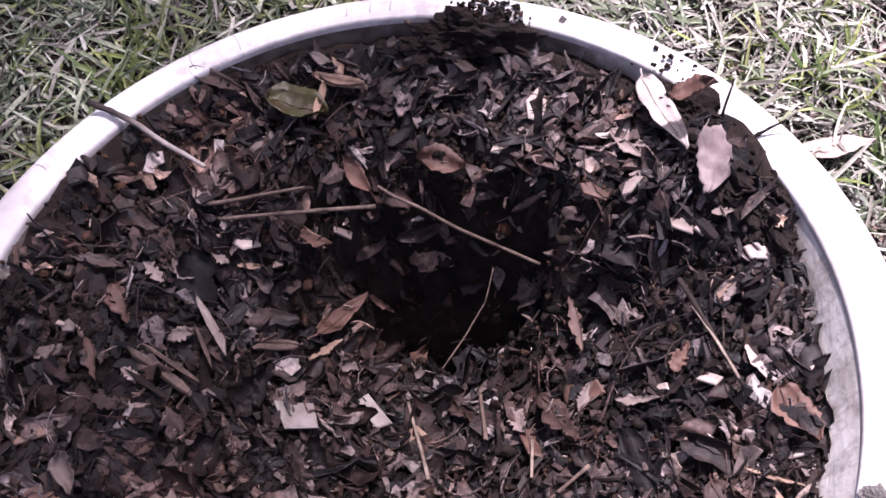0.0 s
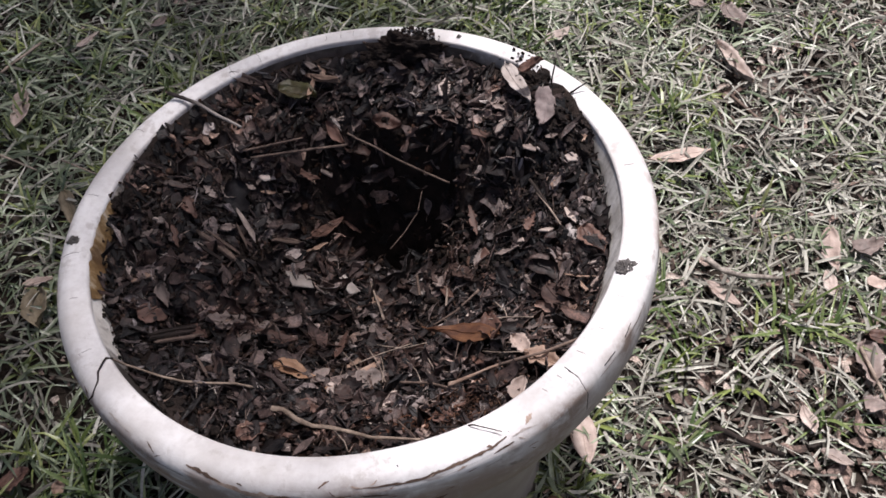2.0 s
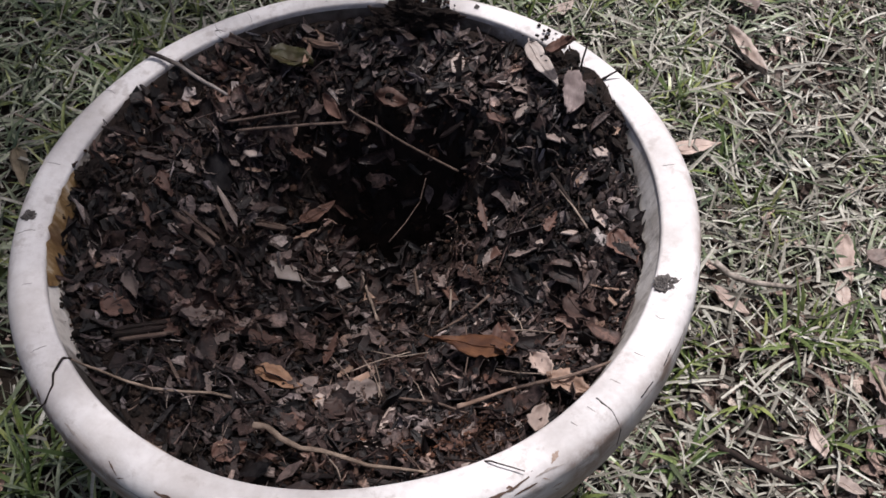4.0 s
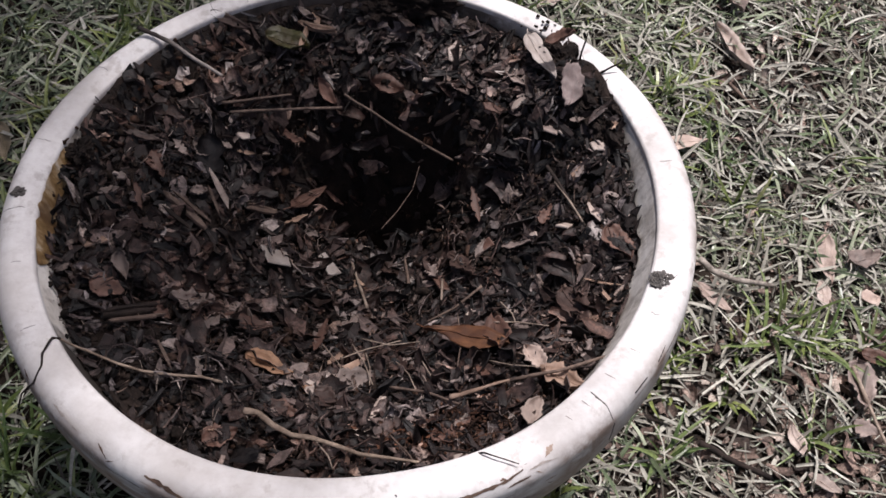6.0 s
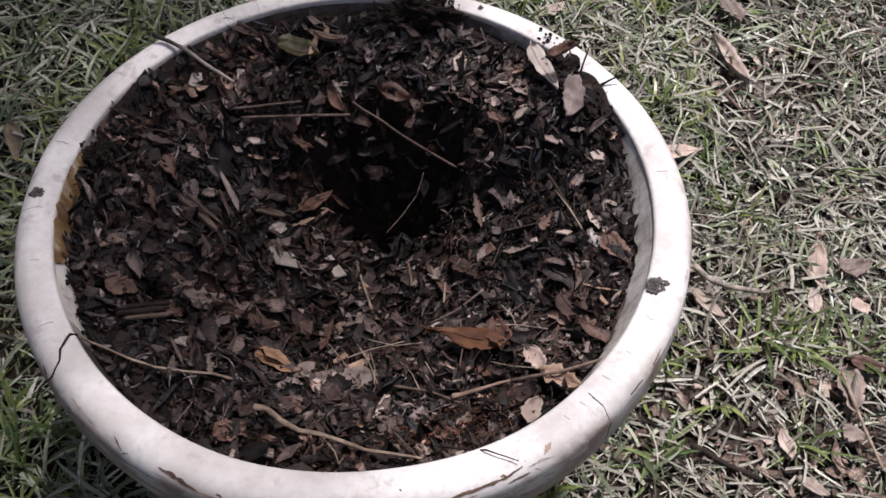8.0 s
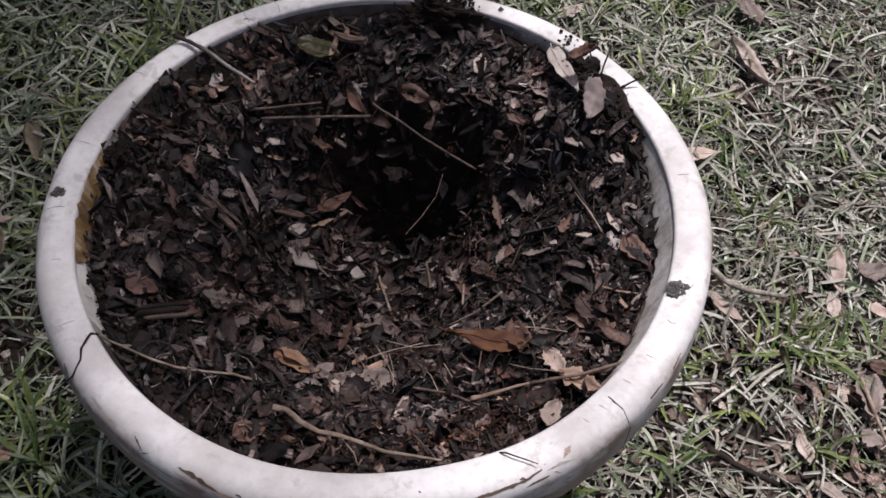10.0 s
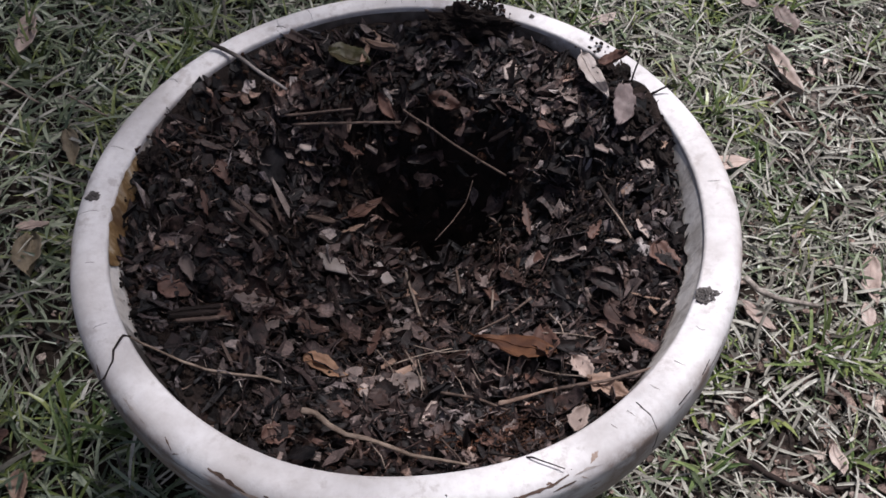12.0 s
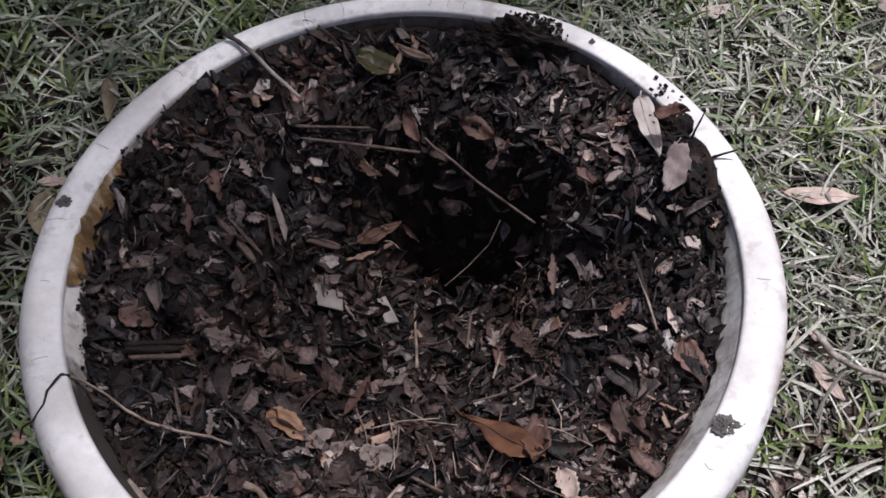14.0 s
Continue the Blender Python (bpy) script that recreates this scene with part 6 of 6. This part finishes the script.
stick("root", [(0.0037, -0.0607, 0.2695), (0.0160, -0.0831, 0.2817), (0.0265, -0.1105, 0.2970)], 0.00050, 0.00040, M_ROOT, label="hair-thin pale rootlet lying on the mulch")
stick("root", [(0.0156, -0.0716, 0.2755), (0.0214, -0.0899, 0.2854), (0.0245, -0.1115, 0.2976)], 0.00050, 0.00040, M_ROOT, label="hair-thin pale rootlet lying on the mulch")
stick("root", [(-0.0171, -0.0677, 0.2768), (-0.0031, -0.0859, 0.2834), (0.0046, -0.1005, 0.2906)], 0.00050, 0.00040, M_ROOT, label="hair-thin pale rootlet lying on the mulch")
stick("root", [(0.0092, -0.0527, 0.2653), (0.0330, -0.0622, 0.2738), (0.0553, -0.0624, 0.2823)], 0.00050, 0.00040, M_ROOT, label="hair-thin pale rootlet lying on the mulch")
stick("root", [(0.0401, -0.0841, 0.2870), (0.0515, -0.1013, 0.2993), (0.0590, -0.1210, 0.3114)], 0.00050, 0.00040, M_ROOT, label="hair-thin pale rootlet lying on the mulch")
stick("root", [(-0.0038, -0.1720, 0.3281), (0.0086, -0.1871, 0.3349), (0.0130, -0.1975, 0.3383)], 0.00050, 0.00040, M_ROOT, label="hair-thin pale rootlet lying on the mulch")
stick("root", [(0.1082, -0.1029, 0.3283), (0.1241, -0.1122, 0.3398), (0.1434, -0.1176, 0.3487)], 0.00050, 0.00040, M_ROOT, label="hair-thin pale rootlet lying on the mulch")
stick("root", [(0.0599, -0.0880, 0.2964), (0.0680, -0.1069, 0.3089), (0.0810, -0.1166, 0.3194)], 0.00050, 0.00040, M_ROOT, label="hair-thin pale rootlet lying on the mulch")
stick("root", [(0.1141, -0.0346, 0.3011), (0.1232, -0.0476, 0.3061), (0.1255, -0.0586, 0.3113)], 0.00050, 0.00040, M_ROOT, label="hair-thin pale rootlet lying on the mulch")
# on the rim
stick("root", [(-0.1960, -0.1745, 0.3470), (-0.1905, -0.1715, 0.3610), (-0.1801, -0.1692, 0.3725), (-0.1766, -0.1590, 0.3772), (-0.1784, -0.1504, 0.3774), (-0.1775, -0.1436, 0.3772), (-0.1764, -0.1374, 0.3762), (-0.1727, -0.1352, 0.3720)], 0.00060, 0.00085, M_DARK, label="wiry black root draped over the rim")
stick("root", [(-0.1731, -0.1354, 0.3722), (-0.1690, -0.1318, 0.3590), (-0.1539, -0.1340, 0.3520), (-0.1374, -0.1402, 0.3536), (-0.1208, -0.1439, 0.3520), (-0.1023, -0.1421, 0.3470), (-0.0849, -0.1372, 0.3380), (-0.0723, -0.1353, 0.3295)], 0.00085, 0.00105, M_STRAP, label="tan thin root reaching in over the rim")
stick("dry_needle", [(0.0790, -0.1850, 0.3520), (0.0863, -0.1880, 0.3570), (0.1000, -0.1945, 0.3680), (0.1085, -0.1980, 0.3775), (0.1133, -0.2001, 0.3795), (0.1222, -0.2028, 0.3795), (0.1297, -0.2045, 0.3792)], 0.00085, 0.00035, M_DARK, label="dark dry needle sticking out over the rim")
stick("dry_needle", [(0.1771, 0.1366, 0.3700), (0.1815, 0.1372, 0.3770), (0.1862, 0.1382, 0.3800), (0.1960, 0.1420, 0.3850)], 0.00140, 0.00060, M_DARK, label="short black twig sticking over the rim")
stick("dry_needle", [(0.1645, 0.1485, 0.3740), (0.1660, 0.1520, 0.3850), (0.1690, 0.1580, 0.3980)], 0.00110, 0.00050, M_DARK, label="black stub of a twig standing in soil")
pot_line("crack", [(0.1732, -0.1502, 0.3764), (0.1764, -0.1530, 0.3764), (0.1797, -0.1558, 0.3763), (0.1829, -0.1579, 0.3753), (0.1851, -0.1612, 0.3729), (0.1874, -0.1634, 0.3686), (0.1897, -0.1632, 0.3606), (0.1893, -0.1641, 0.3551), (0.1889, -0.1649, 0.3492), (0.1885, -0.1646, 0.3416)], 0.00030, 0.00020, M_DARK)
pot_line("crack", [(0.1759, -0.1532, 0.3766), (0.1782, -0.1551, 0.3764), (0.1806, -0.1569, 0.3760), (0.1829, -0.1583, 0.3751)], 0.00045, 0.00030, M_DARK)
pot_line("scratch", [(0.1334, -0.2025, 0.3750), (0.1390, -0.2003, 0.3739), (0.1446, -0.1981, 0.3729), (0.1501, -0.1956, 0.3715)], 0.00038, 0.00025, M_DARK)
pot_line("scratch", [(0.2178, -0.1196, 0.3686), (0.2194, -0.1160, 0.3694), (0.2209, -0.1121, 0.3701), (0.2224, -0.1081, 0.3705)], 0.00030, 0.00020, M_DARK)
pot_line("scratch", [(0.2021, -0.1443, 0.3688), (0.2048, -0.1404, 0.3690), (0.2074, -0.1364, 0.3691), (0.2101, -0.1323, 0.3691)], 0.00038, 0.00025, M_DARK)
pot_line("scratch", [(0.1574, -0.1683, 0.3764), (0.1596, -0.1697, 0.3765), (0.1618, -0.1710, 0.3764), (0.1639, -0.1722, 0.3763)], 0.00014, 0.00010, M_SCRATCH)
pot_line("scratch", [(0.1675, -0.1569, 0.3766), (0.1698, -0.1586, 0.3766), (0.1722, -0.1603, 0.3765), (0.1745, -0.1618, 0.3763)], 0.00014, 0.00010, M_SCRATCH)
pot_line("scratch", [(0.1821, -0.1359, 0.3765), (0.1845, -0.1371, 0.3764), (0.1868, -0.1383, 0.3764), (0.1891, -0.1395, 0.3764)], 0.00014, 0.00010, M_SCRATCH)
pot_line("scratch", [(0.1981, -0.1153, 0.3764), (0.2004, -0.1165, 0.3765), (0.2028, -0.1176, 0.3765), (0.2051, -0.1187, 0.3766)], 0.00014, 0.00010, M_SCRATCH)
pot_line("scratch", [(0.0577, -0.2292, 0.3763), (0.0580, -0.2295, 0.3764), (0.0584, -0.2299, 0.3765), (0.0587, -0.2301, 0.3764)], 0.00060, 0.00040, M_DARK)
# leaves and sticks on the lawn
dead_leaf(0.3228, 0.4484, -0.0343, 19, -8, 0.0885, 0.0255, M_PINK, 0.1, 0.3, 0.04, label="pinkish tan long leaf lying flat on the grass")
dead_leaf(0.4118, 0.6396, -0.0467, -61, -5, 0.0925, 0.0228, M_PALE, 0.1, 0.9, 0.1, label="rolled tan strip of bark on the grass")
dead_leaf(0.4990, 0.3048, -0.0617, -89, -0, 0.0724, 0.0248, M_PINK, 0.2, 0.3, 0.1, label="pinkish tan dead leaf among grass")
dead_leaf(0.4876, 0.2502, -0.0597, -87, -0, 0.0388, 0.0166, M_PALE, 0.2, 0.3, 0.1, label="pale piece of dead leaf among grass")
dead_leaf(0.5453, 0.3130, -0.0685, 26, -7, 0.0486, 0.0283, M_GREY, 0.3, 0.4, 0.2, label="greyish crumpled leaf among grass")
dead_leaf(0.3552, 0.2211, -0.0387, -42, -7, 0.0476, 0.0174, M_PINK, 0.2, 0.3, 0.05, label="pink narrow leaf beside a twig on the lawn")
dead_leaf(0.5437, 0.2553, -0.0684, 10, -7, 0.0237, 0.0215, M_PINK, 0.2, 0.3, 0.1, label="small pinkish leaf on the lawn")
dead_leaf(0.1876, 0.0061, -0.0094, -86, -0, 0.0620, 0.0300, M_PINK, 0.15, 0.15, 0.0, label="broad pale spotted leaf beside the pot")
dead_leaf(-0.5428, 0.4385, 0.1052, -84, 1, 0.0789, 0.0281, M_PINK, 0.3, 0.3, 0.3, label="torn pinkish tan leaf on the grass")
dead_leaf(-0.4247, 0.1200, 0.0914, -74, -2, 0.0520, 0.0370, M_KHAKI, 0.2, 0.5, 0.08, label="broad khaki brown folded leaf on the grass")
dead_leaf(-0.4347, 0.2745, 0.0913, -65, -3, 0.0600, 0.0200, M_KHAKI, 0.2, 0.4, 0.1, label="small tan leaf in the grass beside the pot")
dead_leaf(-0.4939, 0.5889, 0.0949, 59, -5, 0.0430, 0.0174, M_PALE, 0.1, 0.3, 0.05, label="pale oval leaf on the grass")
dead_leaf(0.1614, 0.6727, -0.0086, 48, -6, 0.0536, 0.0191, M_PALE, 0.3, 0.4, 0.3, label="pale torn leaf scrap on the lawn")
dead_leaf(0.4217, 0.7434, -0.0463, -66, -4, 0.0577, 0.0312, M_GREY, 0.3, 0.4, 0.3, label="greyish torn leaf on the lawn")
dead_leaf(0.3708, 0.7683, -0.0390, -17, -8, 0.0274, 0.0203, M_GREY, 0.3, 0.4, 0.2, label="small grey leaf on the lawn")
dead_leaf(0.4822, 0.8228, -0.0520, -41, -6, 0.0446, 0.0325, M_TAN, 0.3, 0.4, 0.3, label="tan torn leaf on the lawn")
dead_leaf(0.5125, 0.1329, -0.0633, -88, -0, 0.0585, 0.0320, M_GREY, 0.3, 0.4, 0.25, label="greyish tan broad leaf among grass")
dead_leaf(0.4331, 0.0561, -0.0507, -76, -2, 0.0353, 0.0152, M_PALE, 0.3, 0.3, 0.1, label="small pale leaf on bare litter")
dead_leaf(0.4551, 0.0096, -0.0538, -25, -7, 0.0376, 0.0164, M_PALE, 0.3, 0.3, 0.1, label="pale long leaf on bare litter")
dead_leaf(0.5082, 0.0805, -0.0625, -27, -7, 0.0279, 0.0213, M_GREY, 0.3, 0.4, 0.2, label="grey leaf on bare litter")
dead_leaf(-0.3487, -0.1321, 0.0805, -78, -2, 0.0374, 0.0177, M_TAN, 0.2, 0.5, 0.1, label="tan finger-shaped leaf in the grass")
dead_leaf(-0.3875, -0.0928, 0.0866, 40, -7, 0.0328, 0.0232, M_BROWN, 0.3, 0.4, 0.2, label="brown leaf under grass blades")
dead_leaf(-0.5004, 0.1371, 0.1030, -85, -1, 0.0433, 0.0202, M_TAN, 0.2, 0.4, 0.1, label="tan leaf half under grass")
dead_leaf(-0.4381, 0.1583, 0.0931, 27, -9, 0.0342, 0.0144, M_PINK, 0.3, 0.4, 0.2, label="pale pinkish leaf scrap in the grass")
dead_leaf(0.5429, 0.1750, -0.0683, -13, -8, 0.0470, 0.0190, M_BROWN, 0.2, 0.5, 0.1, label="brown strip of bark on the lawn")
dead_leaf(0.1573, -0.0764, -0.0040, -16, -8, 0.0377, 0.0247, M_ORANGE, 0.2, 0.3, 0.2, label="reddish brown leaf beside the pot")
dead_leaf(-0.4057, 0.6380, 0.0808, 49, -7, 0.0292, 0.0171, M_GREY, 0.2, 0.3, 0.1, label="small grey leaf on the grass")
dead_leaf(-0.3433, -0.0948, 0.0794, 86, 0, 0.0228, 0.0130, M_TAN, 0.2, 0.4, 0.1, label="tan leaf in shaded grass")
grass_tuft(0.423, 0.190, 1.3)
grass_tuft(0.467, 0.177, 1.1)
grass_tuft(0.283, 0.211, 0.9)
grass_tuft(0.323, 0.542, 0.9)
grass_tuft(0.416, 0.773, 0.8)
grass_tuft(0.531, 0.724, 0.8)
grass_tuft(0.341, 0.771, 0.7)
grass_tuft(0.077, 0.745, 0.9)
grass_tuft(0.110, 0.774, 0.8)
grass_tuft(-0.376, 0.430, 1)
grass_tuft(-0.469, 0.535, 0.9)
grass_tuft(-0.571, 0.545, 0.8)
grass_tuft(-0.245, 0.680, 0.7)
grass_tuft(0.306, 0.139, 0.8)
grass_tuft(0.453, 0.063, 0.8)
grass_tuft(0.294, 0.020, 0.8)
grass_tuft(-0.573, 0.332, 0.8)
grass_tuft(-0.264, -0.059, 1)
grass_tuft(-0.315, -0.096, 1)
grass_tuft(0.540, 0.486, 0.8)
grass_tuft(0.372, 0.453, 0.7)
grass_tuft(0.535, 0.190, 0.9)
stick("fallen_twig", [(0.3377, 0.2570, -0.0120), (0.3534, 0.2424, -0.0149), (0.3762, 0.2359, -0.0180), (0.4210, 0.2342, -0.0260)], 0.00400, 0.00280, M_LAWNTWIG, label="grey-brown fallen twig on the lawn")
stick("fallen_twig", [(0.3276, 0.0356, -0.0309), (0.3553, 0.0233, -0.0358), (0.4001, 0.0080, -0.0427)], 0.00360, 0.00280, M_DARK, label="dark fallen twig on bare litter")
stick("fallen_twig", [(0.4018, 0.5730, -0.0420), (0.4352, 0.5284, -0.0472), (0.4655, 0.5070, -0.0521)], 0.00260, 0.00160, M_TWIG, label="thin dark twig on the lawn")
stick("fallen_twig", [(-0.5986, 0.4815, 0.1198), (-0.5758, 0.5294, 0.1154), (-0.5531, 0.5704, 0.1116)], 0.00220, 0.00160, M_ROOT, label="pale dry stalk lying on the grass")
stick("fallen_twig", [(-0.5429, 0.3497, 0.1167), (-0.4859, 0.3268, 0.1086)], 0.00140, 0.00110, M_ROOT, label="thin pale stalk on the grass")
stick("fallen_twig", [(-0.4596, 0.3466, 0.1045), (-0.4067, 0.3256, 0.0966)], 0.00130, 0.00100, M_ROOT, label="thin pale stalk on the grass")
stick("fallen_twig", [(0.5063, 0.1546, -0.0546), (0.5223, 0.0863, -0.0568), (0.5342, 0.0412, -0.0583)], 0.00220, 0.00140, M_ROOT, label="pale dry stalk lying on the lawn")


# ---- a leafy branch: the tree behind the pot whose crown shades the left of the lawn ----
def shade_tree(foot, edge, count, height):
    """A tree beside the lawn; its crown's shadow ends along a slanting line through x = edge on the lawn."""
    tree = tagged(new("tree"), "broad leafy oak tree beside the lawn, casting dappled shade", "tree")
    x, y = foot
    z = ground_z(x, y)
    top = Vector((x + 0.25, y - 0.3, height - 0.3))
    trunk = [(x, y, z - 0.1), (x + 0.02, y, z + 0.3), (x + 0.06, y - 0.06, z + 1.2), (x + 0.12, y - 0.15, z + 2.0), top]
    part("trunk", mesh_of("trunk", *tube(trunk, 0.17, 0.07, 14, 0.08, 3), M_TWIG, True), tree)
    sx, sy = SUN_TO.x / SUN_TO.z, SUN_TO.y / SUN_TO.z
    for k in range(16):
        py = RNG.uniform(-1.0, 1.6)
        end = Vector((edge + 0.13 * py - RNG.uniform(0.1, 2.6) + sx * height, py + sy * height, height + RNG.uniform(-0.1, 0.7)))
        start = Vector(trunk[3]).lerp(top, RNG.uniform(0.1, 1.0))
        mid = start.lerp(end, 0.5) + Vector((RNG.normal(0, 0.12), RNG.normal(0, 0.12), 0.2))
        part("limb", mesh_of("limb", *tube([start, mid, end], 0.04, 0.008, 8, 0.1, 4 + k), M_TWIG, True), tree)
    py = RNG.uniform(-1.3, 1.8, count)
    px = edge + 0.13 * py - 1.6 * RNG.uniform(0, 1, count) + RNG.normal(0, 0.06, count)
    zs = height + RNG.normal(0, 0.2, count)
    pts = np.stack([px + sx * zs, py + sy * zs], 1)
    # the rest of the crown, rounding up over the trunk
    n = 9000
    g = RNG.normal(0, 1, (n, 3))
    g = g / np.linalg.norm(g, axis=1)[:, None] * RNG.uniform(0.35, 1, (n, 1)) ** 0.6
    more = np.stack([x + 0.9 + 2.1 * g[:, 0], y - 0.8 + 2.0 * g[:, 1], height + 0.5 + 0.85 * g[:, 2]], 1)
    more[:, 2] += 0.25 * np.sin(more[:, 0] * 5) * np.cos(more[:, 1] * 4)
    shadow = more[:, 0] - sx * more[:, 2] - 0.13 * (more[:, 1] - sy * more[:, 2])
    more = more[shadow < edge - 0.35]
    pts, zs = np.concatenate([pts, more[:, :2]]), np.concatenate([zs, more[:, 2]])
    v, f = flakes(pts, zs, (0.06, 0.12), (0.0005, 0.001), 35, (0.35, 0.5), 7)
    part("crown", mesh_of("crown", v, f, M_CANOPY), tree)
    return tree


shade_tree((-1.7, 1.9), 0.0, 5400, 3.0)
